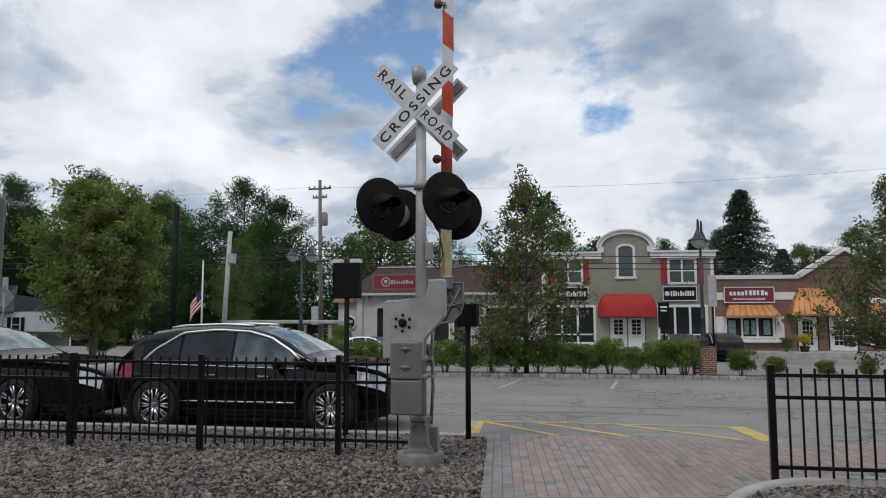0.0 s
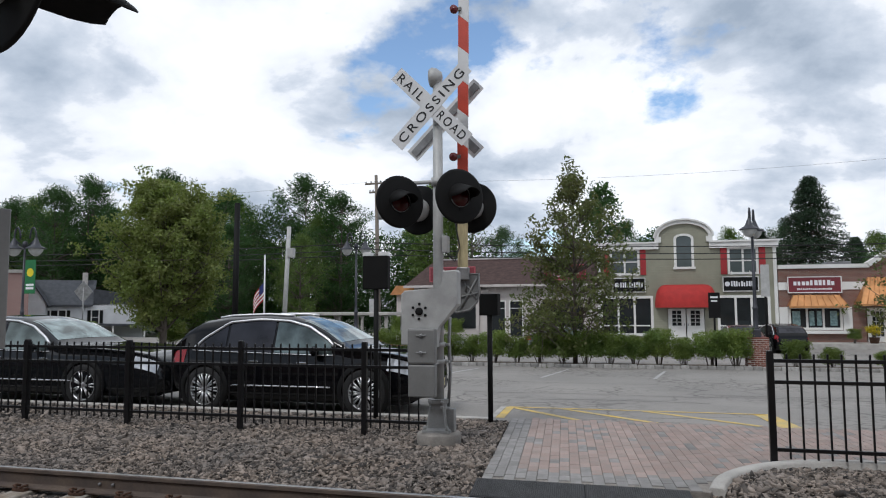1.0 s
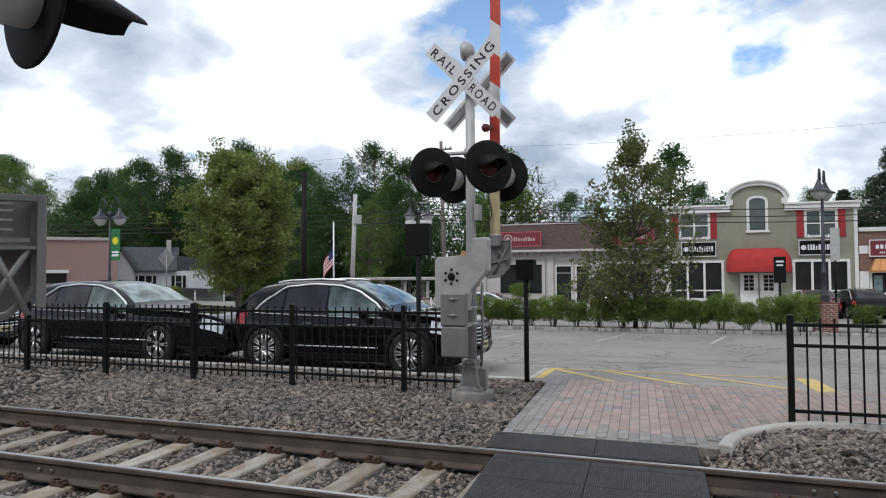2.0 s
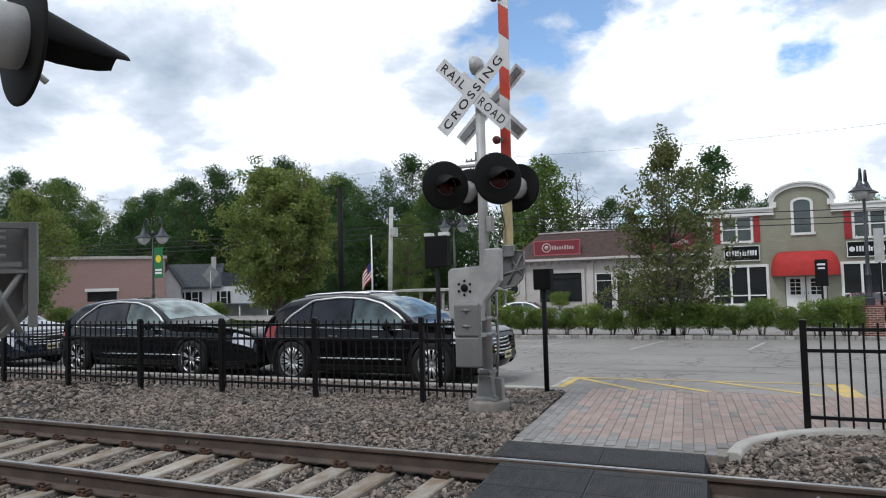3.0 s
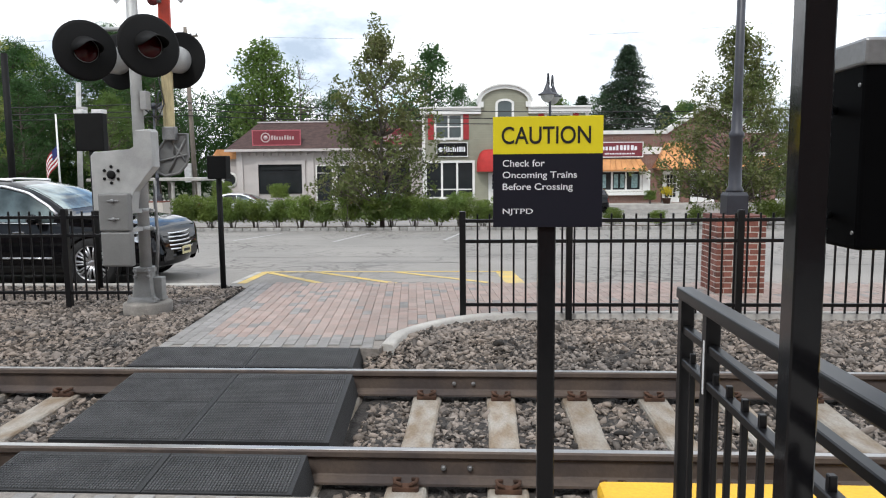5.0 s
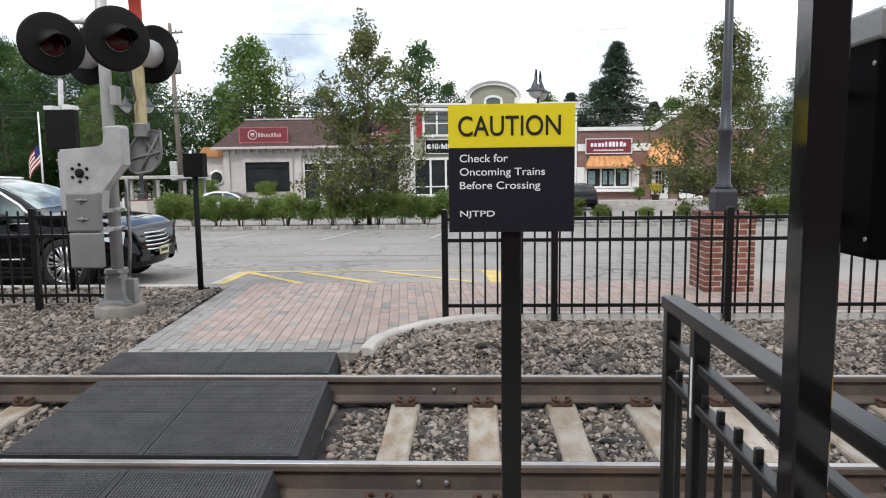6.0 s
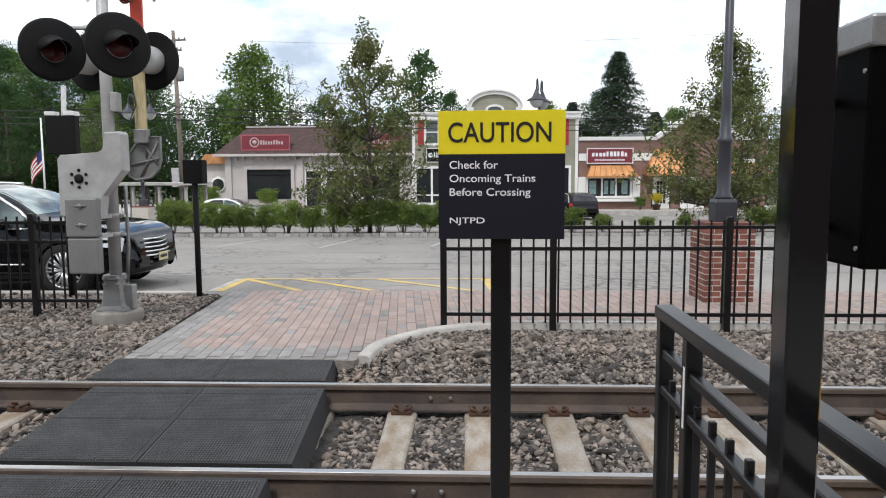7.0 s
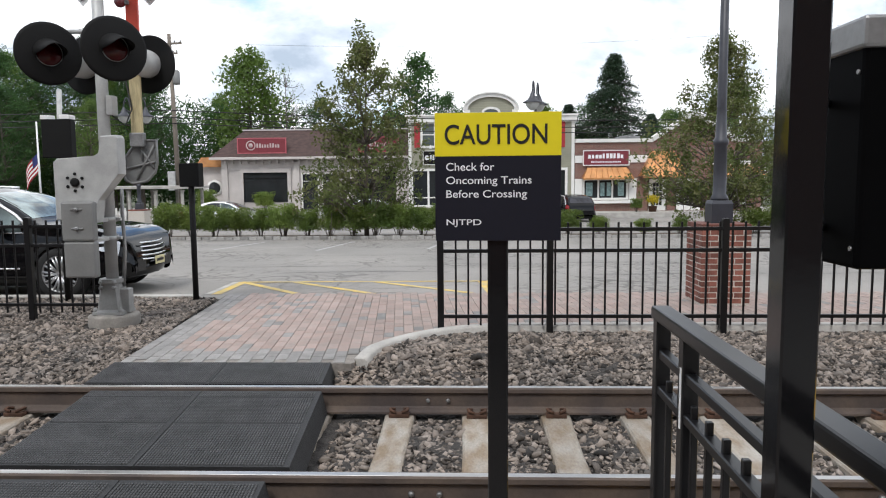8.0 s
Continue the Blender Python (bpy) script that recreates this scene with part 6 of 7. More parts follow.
def make_pink():
    t = thing("brick_warehouse", "long flat-roofed building of old pink brick", "building", "", pose(-52.4, 28.0, -0.6, 0, 0, 46))
    bm = bmesh.new()
    wall_panel(bm, 0, 17.0, -0.3, 4.75, 0, 0.3, [(11.6, 13.6, 1.6, 2.35)])
    part("wall", bm, M_PINKBRICK, t)
    for a in ((16.7, 17.0, 0.302, 10), (0, 0.3, 0.302, 10), (0.302, 16.698, 9.7, 10)):
        part("side_wall", boxed(*a, -0.3, 4.75), M_PINKBRICK, t)
    part("roof", boxed(-0.1, 17.15, -0.12, 10.1, 4.75, 4.98, 0.02), M_CONC, t, "pale parapet coping")
    o = part("window", boxed(11.45, 13.75, -0.08, 0.1, 2.35, 2.58), M_TRIM, t, "low dark window under a pale lintel")
    part("pane", boxed(11.6, 13.6, 0.1, 0.12, 1.6, 2.35), M_WINDOW, o)
    t2 = thing("road_sign", "grey back of a diamond road sign on a pole", "sign", "", pose(-33.0, 37.0, -0.6))
    part("pole", tube(bmesh.new(), (0, 0, 0), (0, 0, 3.6), 0.04), M_GALV, t2)
    part("plate", boxed(-0.5, 0.5, -0.02, 0.02, -0.5, 0.5, 0.01), M_GALV, t2, "grey diamond plate", pose(0, 0, 3.3, 0, 45, 0))


make_pink()


def make_house():
    t = thing("house", "white clapboard house with a dark roof and porch", "house", "", pose(-45.0, 44.0, -0.6, 0, 0, 38) @ Matrix.Diagonal((0.78, 1, 1, 1)))
    holes = [(1.8, 2.4, 1.0, 2.1), (3.2, 3.8, 1.0, 2.1), (6.2, 6.8, 1.0, 2.1)]
    bm = bmesh.new()
    wall_panel(bm, 0, 11.0, -0.2, 2.6, 0, 0.25, holes)
    prism(bm, [(-0.2, 2.6), (2.2, 2.6), (1.0, 4.2)][::-1], -1.2, 0.02)
    box(bm, -0.2, 2.2, -1.2, -0.002, -0.2, 2.6)
    box(bm, 10.75, 11.0, 0.25, 6, -0.2, 2.6)
    part("wall", bm, M_WSIDING, t)
    bm = bmesh.new()
    a = [bm.verts.new(v) for v in ((-0.3, -0.35, 2.55), (6.3, -0.35, 2.55), (6.3, 3.0, 4.6), (-0.3, 3.0, 4.6))]
    b = [bm.verts.new(v.co - Vector((0, 0, 0.15))) for v in a]
    bm.faces.new(a)
    bm.faces.new(b[::-1])
    for i in range(4):
        bm.faces.new((a[i], b[i], b[(i + 1) % 4], a[(i + 1) % 4]))
    for s in (-1, 1):
        q = [(1.0, 4.3), (1.0 + s * 1.5, 2.45), (1.0 + s * 1.5, 2.35), (1.0, 4.15)]
        prism(bm, q, -1.35, 1.0)
    part("roof", bm, M_ROOFDARK, t, "dark shingle roof")
    part("rear_roof", prism(bmesh.new(), [(6.3, 2.5), (11.3, 2.5), (10.8, 3.3), (6.3, 3.8)][::-1], 0, 5), M_ROOFDARK, t)
    part("chimney", boxed(5.0, 5.5, 2.2, 2.7, 4.0, 5.2, 0.02), M_CONC, t, "brick chimney")
    part("porch_roof", prism(bmesh.new(), [(3.0, 1.0), (11.5, 0.85), (11.5, 0.95), (3.0, 1.15)][::-1], -2.2, -0.002), M_ROOFDARK, t)
    for x in (3.3, 5.8, 8.3, 11.2):
        part("porch_post", boxed(x - 0.07, x + 0.07, -2.1, -1.96, -0.3, 0.9), M_TRIM, t)
    for h in holes:
        window(t, *h, 1, 2, None, None, 0.08)
        for x in (h[0] - 0.42, h[1] + 0.12):
            part("shutter", boxed(x, x + 0.3, -0.05, -0.004, h[2], h[3]), M_BLACK_MATT, t, "black shutter")


make_house()


def make_pavilion(x, y, n):
    t = thing("pavilion", "flat white pavilion roof on square posts", "pavilion", "", pose(x, y, -0.6))
    part("roof", boxed(-0.3, n * 1.45 + 0.3, -0.3, 3.2, 1.76, 1.92, 0.02), M_CONC, t)
    for i in range(n + 1):
        for yy in (0.0, 2.8):
            part("column", lathe(bmesh.new(), [(0.14, 0), (0.14, 0.15), (0.10, 0.2), (0.09, 1.55), (0.14, 1.7)], 10, at=(i * 1.45, yy, 0)), M_CONC, t)
    for i in range(n * 6):
        part("picket", boxed(0.2 + i * 0.24, 0.3 + i * 0.24, -0.05, -0.02, 0, 0.75), M_TRIM, t)


make_pavilion(-18.85, 38.0, 4)


# ---- poles and cables ----
def make_pole(name, label, x, y, z0, z1, r0, r1, material, lean=0.0, arms=()):
    t = thing(name, label, "pole", "", pose(x, y, z0, 0, lean, 0))
    part("shaft", tube(bmesh.new(), (0, 0, 0), (0, 0, z1 - z0), r0, r1, 12), material, t)
    for z, w in arms:
        part("cross_arm", boxed(-w, w, -0.1, -0.0, z - z0 - 0.06, z - z0 + 0.06, 0.01), M_WOODPOLE, t)
        for k in (-0.9, -0.45, 0.45, 0.9):
            part("insulator", lathe(bmesh.new(), [(0.03, 0), (0.06, 0.05), (0.04, 0.12), (0.0, 0.15)], 8, at=(k * w, -0.05, z - z0 + 0.06), caps=False), M_GALV, t)
    return t


p = make_pole("utility_pole", "weathered wooden utility pole with a crossarm", -16.1, 45.0, -0.6, 10.7, 0.17, 0.11, M_WOODPOLE, -1.2, ((10.1, 0.8), (9.5, 0.5)))
part("transformer", lathe(bmesh.new(), [(0.2, 8.2), (0.22, 8.3), (0.22, 9.0), (0.1, 9.1)], 14, at=(0.3, 0, 0)), M_GREY, p, "grey pole transformer")
part("meter_box", boxed(-0.55, -0.1, -0.3, 0.0, 1.6, 2.8, 0.02), M_PALEPOLE, p, "pale cabinet on the pole")
make_pole("steel_pole", "thick black steel pole among the trees", -16.1, 27.2, -0.6, 6.2, 0.13, 0.12, M_BLACK_MATT, 0.3)
p = make_pole("slanting_pole", "pale utility pole leaning a little", -17.4, 34.0, -0.6, 5.95, 0.13, 0.11, M_PALEPOLE, 2.5)
part("pole_lamp", boxed(0.0, 0.4, -0.15, 0.1, 4.9, 5.4, 0.03), M_PALEPOLE, p)
make_pole("thin_pole", "thin pale pole beyond the platform", 31.0, 50.0, -0.6, 12.3, 0.12, 0.09, M_PALEPOLE, 0.0, ((11.8, 0.7),))


def make_flag():
    t = thing("flagpole", "white flagpole with a striped flag at half height", "flagpole", "", pose(-20.8, 38.0, -0.6))
    part("shaft", tube(bmesh.new(), (0, 0, 0), (0, 0, 5.4), 0.06, 0.04, 10), M_WHITE, t)
    f = part("flag", finish(bmesh.new(), "flag", M_FLAGR), M_FLAGR, t, "drooping flag with red and white stripes")
    n = 9
    for i in range(n):
        bm = bmesh.new()
        rows = []
        for j in range(8):
            u = j / 7
            fold = 0.08 * math.sin(u * 7)
            x = -0.04 - 0.72 * u
            drop = 0.95 * u ** 1.3
            rows.append([bm.verts.new((x, fold, 3.75 - drop - (1.05) * k / n)) for k in (i, i + 1)])
        for a, b in zip(rows, rows[1:]):
            bm.faces.new((a[0], b[0], b[1], a[1]))
        part("stripe", bm, M_FLAGR if i % 2 == 0 else M_WHITE, f, "red stripe" if i % 2 == 0 else "white stripe")
    bm = bmesh.new()
    rows = []
    for j in range(4):
        u = j / 7
        rows.append([bm.verts.new((-0.04 - 0.72 * u, 0.08 * math.sin(u * 7) - 0.012, 3.76 - 0.95 * u ** 1.3 - 0.55 * k)) for k in (0, 1)])
    for a, b in zip(rows, rows[1:]):
        bm.faces.new((a[0], b[0], b[1], a[1]))
    part("canton", bm, M_FLAGB, f, "dark blue field")


make_flag()


def cable(p, q, sag, r=0.012):
    t = thing("overhead_cable", "thin black overhead cable across the street", "cable", "overhead cables")
    pts = [Vector(p).lerp(Vector(q), i / 16) - Vector((0, 0, sag * 4 * (i / 16) * (1 - i / 16))) for i in range(17)]
    part("strand", path_tube(bmesh.new(), pts, r, 5), M_CABLE, t)


for z, s in ((6.0, 0.5), (5.55, 0.5), (5.2, 0.5)):
    cable((-16.4, 44.8, z), (31, 49.5, z - 0.4), s, 0.03)
    cable((-75, 41, z + 0.4), (-16.4, 44.8, z), s, 0.03)
cable((-16.4, 44.8, 10.2), (31, 49.5, 11.8), 0.9, 0.007)
cable((-75, 41, 10.6), (-16.4, 44.8, 10.2), 0.8, 0.007)


# ---- trees and bushes ----
def leaf_cloud(centres, sig, n, size, rng, corners=4):
    """Small pointed leaves scattered round the tips of the twigs."""
    c = np.asarray(centres)
    pick = rng.randint(0, len(c), n)
    p = c[pick] + np.clip(rng.normal(0, 1, (n, 3)), -1.35, 1.35) * np.asarray(sig)
    a = rng.normal(0, 1, (n, 3))
    a /= np.linalg.norm(a, axis=1)[:, None]
    b = np.cross(a, rng.normal(0, 1, (n, 3)))
    b /= np.linalg.norm(b, axis=1)[:, None] + 1e-6
    s = (size * rng.uniform(0.6, 1.3, n))[:, None]
    V = np.stack([p - a * s, p + b * s * 0.45, p + a * s, p - b * s * 0.45], 1).reshape(-1, 3)
    if corners == 3:
        V = V.reshape(n, 4, 3)[:, :3].reshape(-1, 3) * 1.0
    F = np.arange(corners * n).reshape(n, corners)
    return V, F


def tree_parts(t, h, crown_r, crown_lo, trunk_r, n_limb, n_leaf, leaf, leaf_m, seed, sig=0.4, lean=0.0, narrow=1.0, corners=4, shoots=0, skew=1.0, shape=None):
    """A tapered trunk, limbs that reach into the crown, twigs, and clumps of leaves at their tips."""
    rng = np.random.RandomState(seed)
    bm = bmesh.new()
    top = h * 0.93
    pts = [Vector((lean * (z / h) + 0.05 * h * 0.1 * math.sin(3 * z / h + seed), 0.04 * math.sin(5 * z / h), z)) for z in np.linspace(-0.3, top, 9)]
    for i in range(8):
        tube(bm, pts[i], pts[i + 1], trunk_r * (1 - i / 8.6), trunk_r * (1 - (i + 1) / 8.6), 8, False)
    tips = []
    for k in range(n_limb):
        u = ((k + rng.uniform(0, 1)) / n_limb) ** skew
        z = crown_lo + (h - crown_lo) * u
        prof = math.sin(math.pi * min(1, (0.12 + 0.88 * u)) ** narrow) ** 0.75 if u < 0.97 else 0.15
        if shape:
            prof = float(np.interp(u, [p for p, q in shape], [q for p, q in shape]))
        r = crown_r * prof * rng.uniform(0.45, 1.08)
        a = rng.uniform(0, 6.283)
        z0 = max(crown_lo * 0.75, z - r * rng.uniform(0.35, 0.7))
        base = pts[min(7, int(max(0, (z0 + 0.3) / (top + 0.3) * 8)))].lerp(pts[min(8, int(max(0, (z0 + 0.3) / (top + 0.3) * 8)) + 1)], 0.3)
        end = Vector((base.x + r * math.cos(a), base.y + r * math.sin(a), z))
        mid = base.lerp(end, 0.5) + Vector((0, 0, -0.08 * r + rng.uniform(-0.1, 0.1)))
        rr = trunk_r * 0.34 * (1 - 0.7 * u) + 0.008
        tube(bm, base, mid, rr, rr * 0.65, 5, False)
        tube(bm, mid, end, rr * 0.65, rr * 0.2, 5, False)
        tips += [end, mid.lerp(end, 0.6)]
        for j in range(3):
            s = mid.lerp(end, rng.uniform(0, 0.9))
            e = s + Vector(rng.normal(0, 1, 3)) * r * 0.22 + Vector((0, 0, 0.1 * r))
            tube(bm, s, e, rr * 0.35, rr * 0.12, 4, False)
            tips.append(e)
    for k in range(shoots):
        s = tips[rng.randint(len(tips) // 3, len(tips) * 9 // 10)]
        e = s + Vector((rng.uniform(-0.15, 0.15), rng.uniform(-0.15, 0.15), h * rng.uniform(0.06, 0.15)))
        tube(bm, s, e, 0.012, 0.004, 4, False)
        tips += [s.lerp(e, 0.4), s.lerp(e, 0.7), e]
    part("trunk", bm, M_BARK, t, "grey-brown trunk and limbs")
    if n_leaf:
        V, F = leaf_cloud(tips, (sig, sig, sig * 0.8), n_leaf, leaf, rng, corners)
        part("crown", raw_mesh("crown", V, F, leaf_m), leaf_m, t, "loose crown of small green leaves")


def make_tree(x, y, z, label, *a, group="", name="tree", **k):
    t = thing(name, label, "tree", group, pose(x, y, z))
    tree_parts(t, *a, **k)
    return t


TIERED = ((0, 0.75), (0.08, 1.0), (0.28, 0.98), (0.38, 0.62), (0.5, 0.80), (0.68, 0.82), (0.8, 0.55), (0.9, 0.25), (1, 0.1))
make_tree(-1.45, 26.7, -0.55, "slender street tree with sparse olive-green leaves in the hedge", 7.05, 2.6, 1.25, 0.10, 120, 14000, 0.075, M_LEAF_A, 11, sig=0.15, shoots=22, skew=1.3, shape=TIERED)
make_tree(11.9, 28.0, -0.55, "street tree with thin upright shoots above a broad crown", 7.2, 3.5, 1.6, 0.10, 120, 22000, 0.072, M_LEAF_A, 23, sig=0.16, shoots=36, skew=1.9, shape=((0, 0.7), (0.08, 0.95), (0.3, 1.0), (0.42, 0.6), (0.6, 0.42), (0.8, 0.3), (1, 0.1)))
make_tree(-21.8, 30.0, -0.6, "broad full street tree with dull green leaves", 8.5, 2.9, 1.9, 0.2, 150, 52000, 0.092, M_LEAF_T, 31, sig=0.24, skew=0.9, shape=((0, 0.5), (0.15, 0.85), (0.35, 1.0), (0.6, 1.0), (0.8, 0.82), (0.93, 0.55), (1, 0.25)))
make_tree(-41.5, 30.0, -0.6, "broad street tree with dull green leaves", 9.0, 2.5, 2.4, 0.18, 80, 11000, 0.10, M_LEAF_T, 35, sig=0.3)
make_tree(-37.0, 27.0, -0.6, "small bright green tree near the warehouse", 4.6, 1.6, 1.4, 0.08, 30, 3500, 0.1, M_LEAF_C, 37, sig=0.3)
make_tree(3.0, 66.0, -0.7, "sparse tree behind the shops", 9.0, 3.0, 4.0, 0.2, 40, 4500, 0.16, M_LEAF_B, 41, sig=0.5)
make_tree(-2.2, 62.0, -0.7, "sparse tall tree behind the shops", 12.9, 2.8, 5.0, 0.2, 55, 4600, 0.16, M_LEAF_B, 43, sig=0.42)
make_tree(-17.3, 64.0, -0.7, "tall tree with open crown behind the eating house", 13.8, 3.6, 4.0, 0.24, 60, 8000, 0.19, M_LEAF_C, 45, sig=0.55)
make_tree(-13.7, 63.0, -0.7, "nearly bare tree with pale upright branches", 12.3, 2.8, 3.0, 0.16, 60, 500, 0.1, M_LEAF_C, 47, sig=0.4)


def make_conifer(x, y, z, h, r, seed):
    t = thing("conifer", "dark spruce with drooping layered boughs", "tree", "", pose(x, y, z))
    rng = np.random.RandomState(seed)
    bm = tube(bmesh.new(), (0, 0, -0.3), (0, 0, h * 0.98), 0.25, 0.02, 8)
    tips = []
    for k in range(420):
        u = rng.uniform(0.12, 0.99)
        a, zz = rng.uniform(0, 6.283), h * u
        rr = r * (1.02 - u) ** 0.85 * rng.uniform(0.75, 1.05)
        e = Vector((rr * math.cos(a), rr * math.sin(a), zz - rr * 0.22))
        tube(bm, (0, 0, zz), e, 0.04, 0.01, 4, False)
        for q in np.linspace(0.25, 1, 5):
            tips.append(Vector((0, 0, zz)).lerp(e, q))
    part("trunk", bm, M_BARK, t)
    V, F = leaf_cloud(tips, (0.24, 0.24, 0.14), 34000, 0.17, rng, 3)
    part("crown", raw_mesh("crown", V, F, M_LEAF_D), M_LEAF_D, t, "dark needled boughs")
    return t


con = make_conifer(17.2, 75.0, -0.8, 15.0, 7.6, 3)
copy_thing(con, pose(12.8, 77.0, -0.8, 0, 0, 80) @ Matrix.Scale(0.68, 4))
copy_thing(con, pose(22.0, 79.0, -0.8, 0, 0, 160) @ Matrix.Scale(0.62, 4))

# woodland: five trees, set again and again at other turns and sizes
wood = []
for i, (h, r, lo, n, m) in enumerate(((15, 5.2, 2.0, 12000, M_LEAF_B), (13.5, 4.8, 1.5, 11000, M_LEAF_C), (16.5, 4.6, 3.0, 11000, M_LEAF_B), (12, 5.0, 1.0, 10000, M_LEAF_B), (14.5, 4.4, 2.5, 7500, M_LEAF_C))):
    wood.append(make_tree(-30 - 8 * i, 62, -0.7, "tall leafy woodland tree behind the street", h, r, lo, 0.25, 80, int(n * 2.0), 0.165, m, 60 + i, corners=3, sig=0.42, group="woodland behind the street", narrow=1.15))
rng = np.random.RandomState(5)
row = [(x + rng.uniform(-1.5, 1.5), 58 + rng.uniform(-3, 4), s) for x, s in zip(np.arange(-112, -20, 5.2), [1.25, 1.2, 1.15, 1.1, 1.05, 1.0, 0.96, 0.98, 0.9, 0.92, 0.9, 0.9, 0.92, 0.9, 0.88, 0.86, 0.82, 0.78, 0.72])]
row += [(x + rng.uniform(-2, 2), 72 + rng.uniform(-3, 5), rng.uniform(0.95, 1.1) if x < -50 else rng.uniform(0.7, 0.8)) for x in np.arange(-125, -10, 6.5)]
row += [(x + rng.uniform(-2, 2), 84 + rng.uniform(-3, 5), rng.uniform(0.7, 0.82)) for x in np.arange(-8, 70, 6.5)]
row += [(x, 64 + rng.uniform(-2, 2), rng.uniform(0.62, 0.75)) for x in (20.5, 25.5, 30.5, 36.0, 42.0, 48)]
row += [(-26, 53, 0.58), (-31.5, 51, 0.62), (-37, 53, 0.7), (-50, 52, 0.82), (-58, 53, 0.9), (-66, 50, 1.0), (-75, 52, 1.1)]
for i, (x, y, s) in enumerate(row):
    copy_thing(wood[i % 5], pose(x, y, -0.8, 0, 0, rng.uniform(0, 360)) @ Matrix.Scale(float(s), 4))


# leaf mass added to stand for the deep shade under the woodland trees
rng = np.random.RandomState(15)
mounds = [(rng.uniform(-125, 45), rng.uniform(66, 74), rng.uniform(-0.5, 9.0)) for i in range(2600)]
mounds = [p for p in mounds if p[0] < -14 or (p[1] > 70 and p[2] < 4.6)]
V, F = leaf_cloud(mounds, (1.0, 0.8, 0.8), 110000, 0.33, rng, 3)
tagged(new("far_shade_filler", raw_mesh("far_shade_filler", V, F, M_LEAF_B)), "leaf mass added for the deep shade between the woodland trees", "undergrowth", kind="stuff")


def make_bush(seed, h, r, n, leaf_m, lo=0.35):
    t = thing("hedge_bush", "green hedge bush with bare stems below, in the planted island", "bush", "hedge along the island")
    rng = np.random.RandomState(seed)
    bm = bmesh.new()
    tips = []
    for k in range(16):
        a, u = rng.uniform(0, 6.283), rng.uniform(0.2, 1)
        e = Vector((r * u * math.cos(a), r * u * math.sin(a), h * rng.uniform(0.5, 0.95)))
        m_ = Vector((e.x * 0.45, e.y * 0.45, e.z * 0.45))
        tube(bm, (0.05 * math.cos(a), 0.05 * math.sin(a), -0.1), m_, 0.014, 0.010, 4, False)
        tube(bm, m_, e, 0.010, 0.004, 4, False)
        tips += [e, m_.lerp(e, 0.5), m_.lerp(e, 0.8)]
        for j in range(3):
            tips.append(Vector((r * rng.uniform(-1, 1), r * rng.uniform(-0.8, 0.8), h * rng.uniform(lo, 0.95))))
    part("stem", bm, M_BARK, t, "thin grey stems")
    V, F = leaf_cloud(tips, (0.13, 0.13, 0.09), n, 0.06, rng, 3)
    part("foliage", raw_mesh("foliage", V, F, leaf_m), leaf_m, t, "dense small green leaves")
    return t


bushes = [make_bush(80 + i, 1.4 + 0.08 * (i % 2), 0.56, 7000, M_LEAF_H) for i in range(3)]
rng = np.random.RandomState(9)
spots = [(-8.6 + 0.84 * i, 26.0 + rng.uniform(-0.1, 0.1), rng.uniform(0.80, 1.08)) for i in range(16)] + [(5.9, 26.1, 0.8), (7.0, 26.2, 0.62), (8.6, 26.2, 0.5), (9.9, 26.3, 0.55), (11.3, 26.3, 0.6), (12.5, 26.3, 0.75), (13.4, 26.3, 0.85)]
spots = [s for s in spots if abs(s[0] + 1.45) > 0.3]
for i, (x, y, s) in enumerate(spots):
    m = pose(x, y, -0.58, 0, 0, rng.uniform(0, 360)) @ Matrix.Scale(float(s), 4)
    if i < 3:
        bushes[i].matrix_basis = m
    else:
        copy_thing(bushes[i % 3], m)
for x, y, s in ((-18.5, 33, 1.0), (-20, 33.2, 1.2), (-23.5, 33, 1.3), (-35.5, 27.5, 1.2), (-34, 27.6, 1.0), (-12.3, 50.5, 1.1), (-16.5, 50.8, 1.3), (-29, 33, 1.2), (13.2, 47.2, 0.7)):
    copy_thing(bushes[int(abs(x)) % 3], pose(x, y, -0.6 if y < 45 else -0.68, 0, 0, x * 40) @ Matrix.Scale(s, 4))
fl = make_bush(99, 0.75, 0.35, 1200, M_FLOWER, 0.5)
fl.matrix_basis = pose(14.3, 47.4, -0.38)
tagged(fl, "yellow flowering plant in a tub by the shop door", "plant", "")
fl.name = "flowering_plant"
del fl["group"]
t = thing("plant_tub", "dark round plant tub by the shop door", "planter", "", pose(14.3, 47.4, -0.68))
part("tub", lathe(bmesh.new(), [(0.22, 0), (0.3, 0.35), (0.32, 0.36), (0.28, 0.33), (0.0, 0.32)], 14), M_RUST, t)

# planted island and its block kerb
slab("ground_island", [(-26, 25.62), (16, 25.62), (16, 27.6), (-26, 27.6)], -0.55, 0.2, M_MULCH, "mulched planting strip between parking and street", "planting bed")
slab("pavement_shops", [(-30, 46.25), (30, 46.25), (30, 54), (-30, 54)], -0.68, 0.4, M_CONC, "pale concrete pavement before the shops", "pavement")


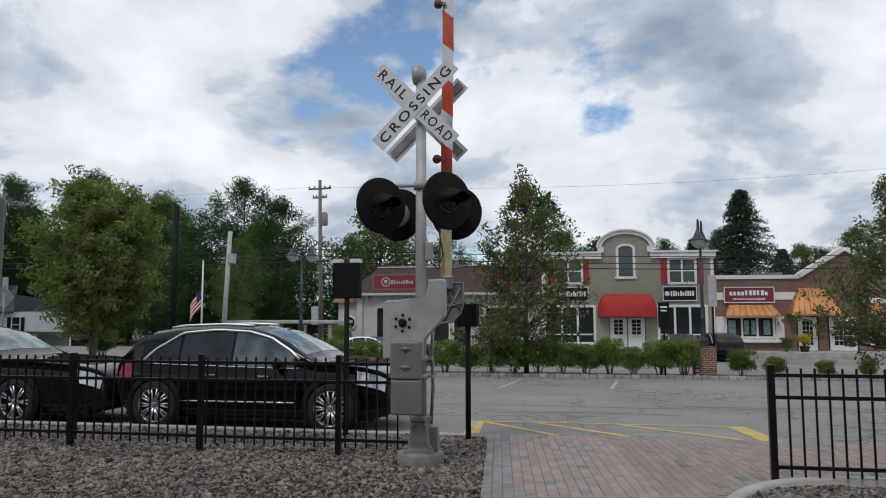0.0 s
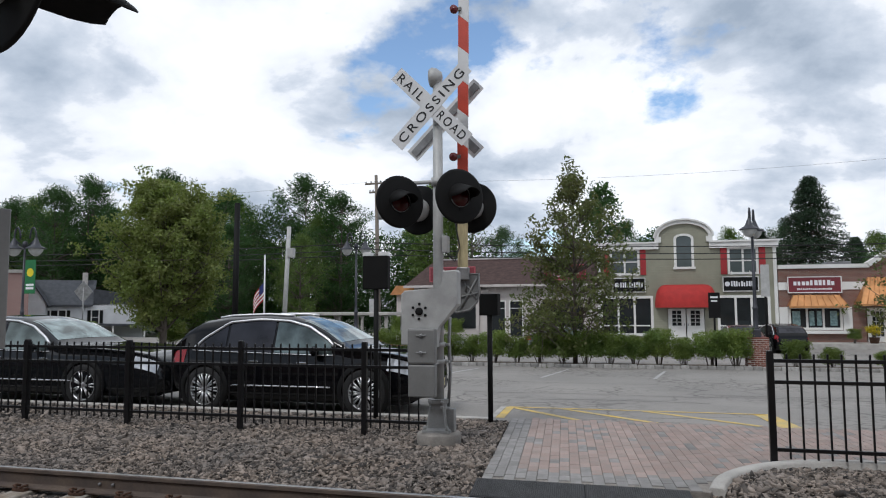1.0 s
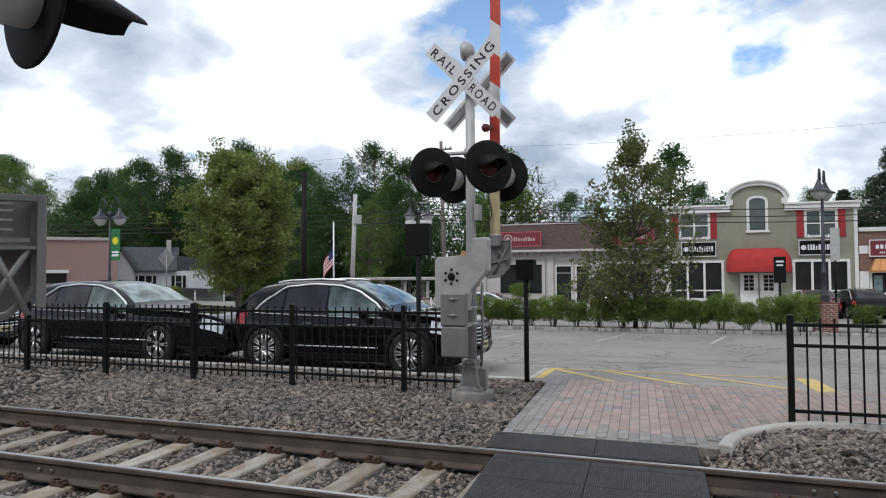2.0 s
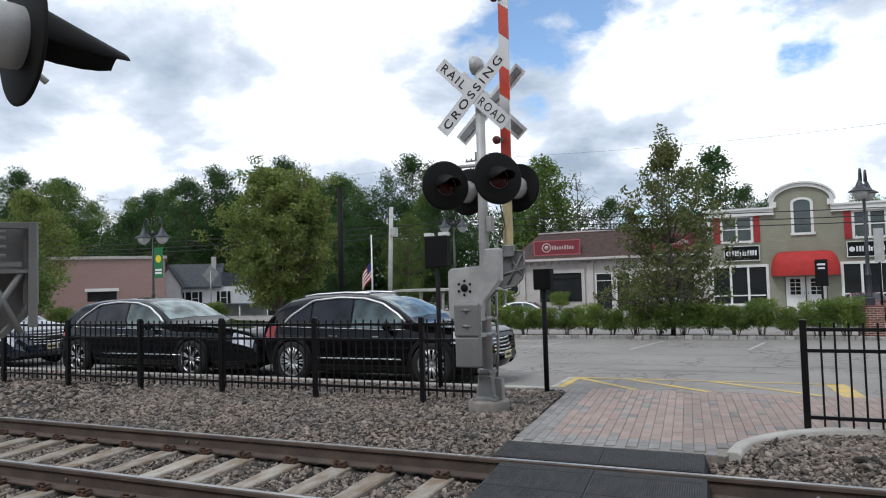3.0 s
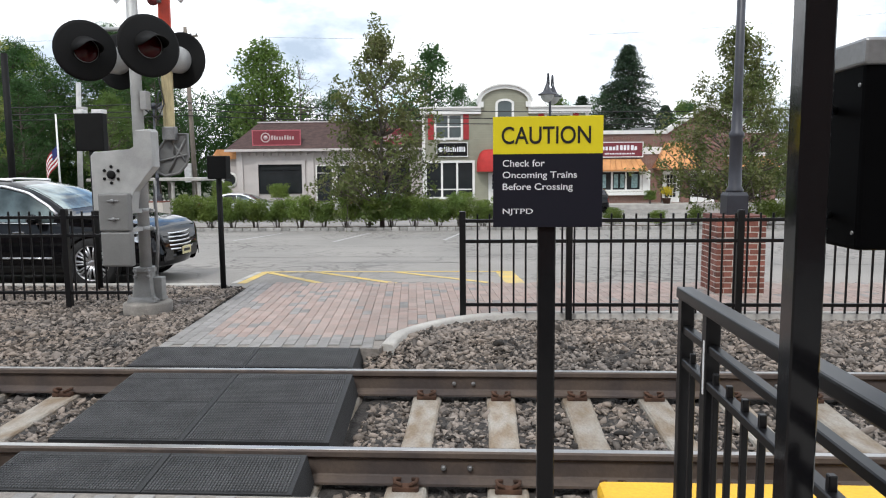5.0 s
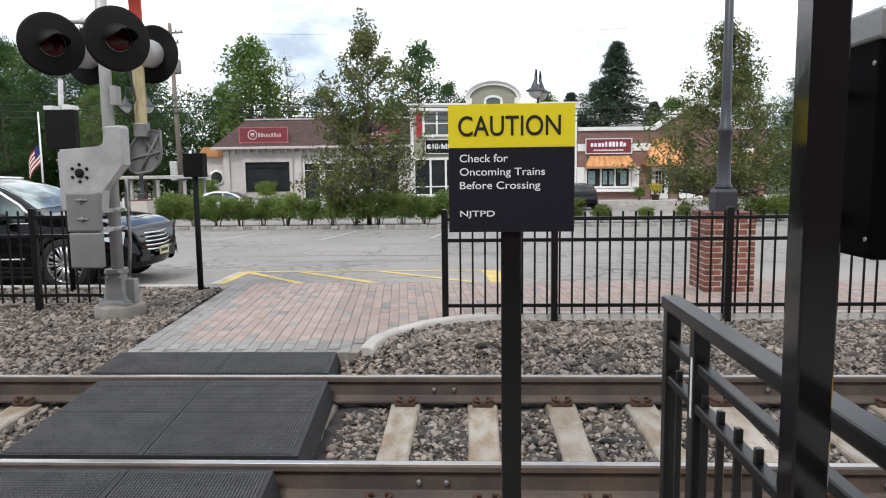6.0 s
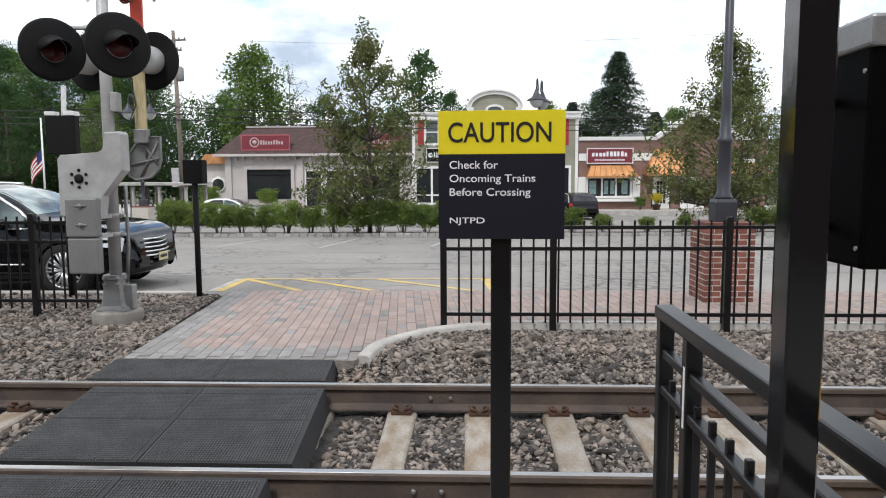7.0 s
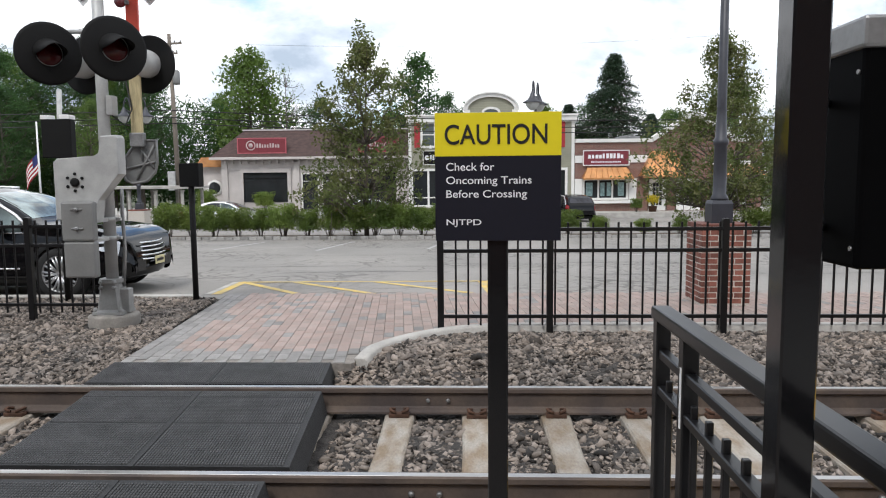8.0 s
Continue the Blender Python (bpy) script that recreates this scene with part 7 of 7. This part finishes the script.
# ---- street signs by the island ----
def make_street_sign(x, y, z0, z1, w, h, material, label, face_m=None):
    t = thing("street_sign", label, "sign", "", pose(x, y, z0))
    part("pole", tube(bmesh.new(), (0, 0, -0.2), (0, 0, z1 - z0), 0.035, 0.035, 8), M_BLACK_MATT, t)
    b = part("board", boxed(-w / 2, w / 2, -0.06, -0.03, z1 - z0 - h, z1 - z0, 0.006), material, t)
    if face_m:
        part("lettering_bar", boxed(-w / 2 + 0.07, w / 2 - 0.07, -0.066, -0.061, z1 - z0 - h * 0.22, z1 - z0 - h * 0.15), face_m, b)
        part("lettering_bar", boxed(-w / 2 + 0.09, w / 2 - 0.09, -0.066, -0.061, z1 - z0 - h * 0.36, z1 - z0 - h * 0.30), face_m, b)
    return t


make_street_sign(3.35, 26.0, -0.58, 2.05, 0.38, 0.88, M_BLACK_MATT, "small black notice on a thin pole in the hedge", M_TEXTW)
make_street_sign(5.05, 26.3, -0.58, 3.0, 0.28, 1.1, M_PALEPOLE, "tall narrow grey sign back beside the street lamp")

# ---- unseen wall added behind the walk, keeps sky out of car reflections ----
bm = bmesh.new()
wall_panel(bm, -40, 40, -0.4, 7.5, -9.3, -9.0, [])
box(bm, -41, 41, -14, -7.4, 7.5, 7.7)
setting("wall_reflection_block", bm, M_STONYBRICK, "unseen brick wall and roof added to darken reflections", "wall")

# ---- single pieces: kerb blocks, bricks, pavers ----
block = finish(boxed(-0.135, 0.135, -0.06, 0.06, -0.2, 0.12, 0.018), "kerb_block", mat("granite_block", (0.36, 0.35, 0.33), 0.9, var=0.3, scale=9, bump=0.3, rnd=0.25))
kerb = thing("kerb_island", "row of grey granite blocks edging the island", "kerb", "", pose(0, 25.55, road_z(25.55)), "structure")
for i in range(140):
    part("kerb_block", block, None, kerb, "", pose(-24 + 0.286 * i, random.uniform(-0.012, 0.012), random.uniform(-0.012, 0.012), 0, 0, random.uniform(-2, 2)))

pier = part("brickwork", boxed(-0.287, 0.287, -0.287, 0.287, 0.0, 0.02), M_MORTAR, LAMP_NEAR, "red brick pier in running bond")
lay_bricks(pier, 0.59, 0.0, 0.93)
pier = part("brickwork", boxed(-0.34, 0.34, -0.34, 0.34, -0.62, -0.60), M_MORTAR, LAMP_FAR, "red brick pier in running bond")
lay_bricks(pier, 0.70, -0.62, 0.47)


def paver_mesh(w, l, material, name="paver"):
    return finish(boxed(-w / 2, w / 2, -l / 2, l / 2, -0.05, 0.0, 0.004), name, material)


PW, PL = 0.102, 0.204
red_me, grey_me = paver_mesh(PW - 0.004, PL - 0.011, M_PAVER), paver_mesh(PW - 0.004, PL - 0.011, M_PAVER_G)
foot = bpy.data.objects["pavement_footway"]
near = bpy.data.objects["pavement_near_side"]
SKEW = math.degrees(math.atan(0.10))


def top_z(y):
    return 0.012 - 0.012 * max(0, y - 6.3)


def right_limit(y):
    """How far the pavers reach to the right before the kerb stops them."""
    return 99 if y > 7.93 else min(1.30 + 0.35 * (y - 6.3), 1.33) if y < 6.6 else kerb_x(y - 0.14) - 0.13 if y < 7.72 else kerb_x(y - 0.16)


far_V, far_F, far_M = [], [], []
count = 0
for i in range(140):
    for j in range(21):
        y = 6.415 + 0.5 * PL + j * PL + (0.5 * PL if i % 2 else 0)
        if y > 10.3 or (y - PL / 2 < 6.40):
            continue
        x = walk_left(y) + PW / 2 + i * PW
        if x + PW / 2 > right_limit(y) or x > 13.5:
            continue
        me = grey_me if i < 3 or j < 2 or (random.random() < 0.09) else red_me
        m = pose(x, y, top_z(y) + random.uniform(-0.002, 0.002), 0, 0, SKEW)
        if x < 2.3 and count < 300:
            part("paver", me, None, foot, "", m)
            count += 1
        else:
            o = len(far_V)
            far_V += [m @ v.co for v in me.vertices]
            far_F += [[o + q for q in p.vertices] for p in me.polygons]
            far_M += [1 if me is grey_me else 0] * len(me.polygons)
me = bpy.data.meshes.new("pavers")
me.from_pydata(far_V, [], far_F)
me.materials.append(M_PAVER)
me.materials.append(M_PAVER_G)
me.polygons.foreach_set("material_index", far_M)
tagged(part("pavers_beyond", me, None, foot), kind="stuff")
count = 0
for i in range(44):
    for j in range(17):
        y = 3.66 - PL / 2 - j * PL + (0.5 * PL if i % 2 else 0)
        x = -0.30 + 0.08 + i * PW - 0.1 * (y - 3.66)
        if y + PL / 2 > 3.68 or y + 0.06 > 3.62 - 0.0 * x and x > 1.4 or x > 2.6 or (x > 1.35 and y > 3.1):
            continue
        me = grey_me if j < 2 or random.random() < 0.2 else red_me
        if count < 300:
            part("paver", me, None, near, "", pose(x, y, -0.042 + random.uniform(-0.002, 0.002), 0, 0, SKEW))
            count += 1
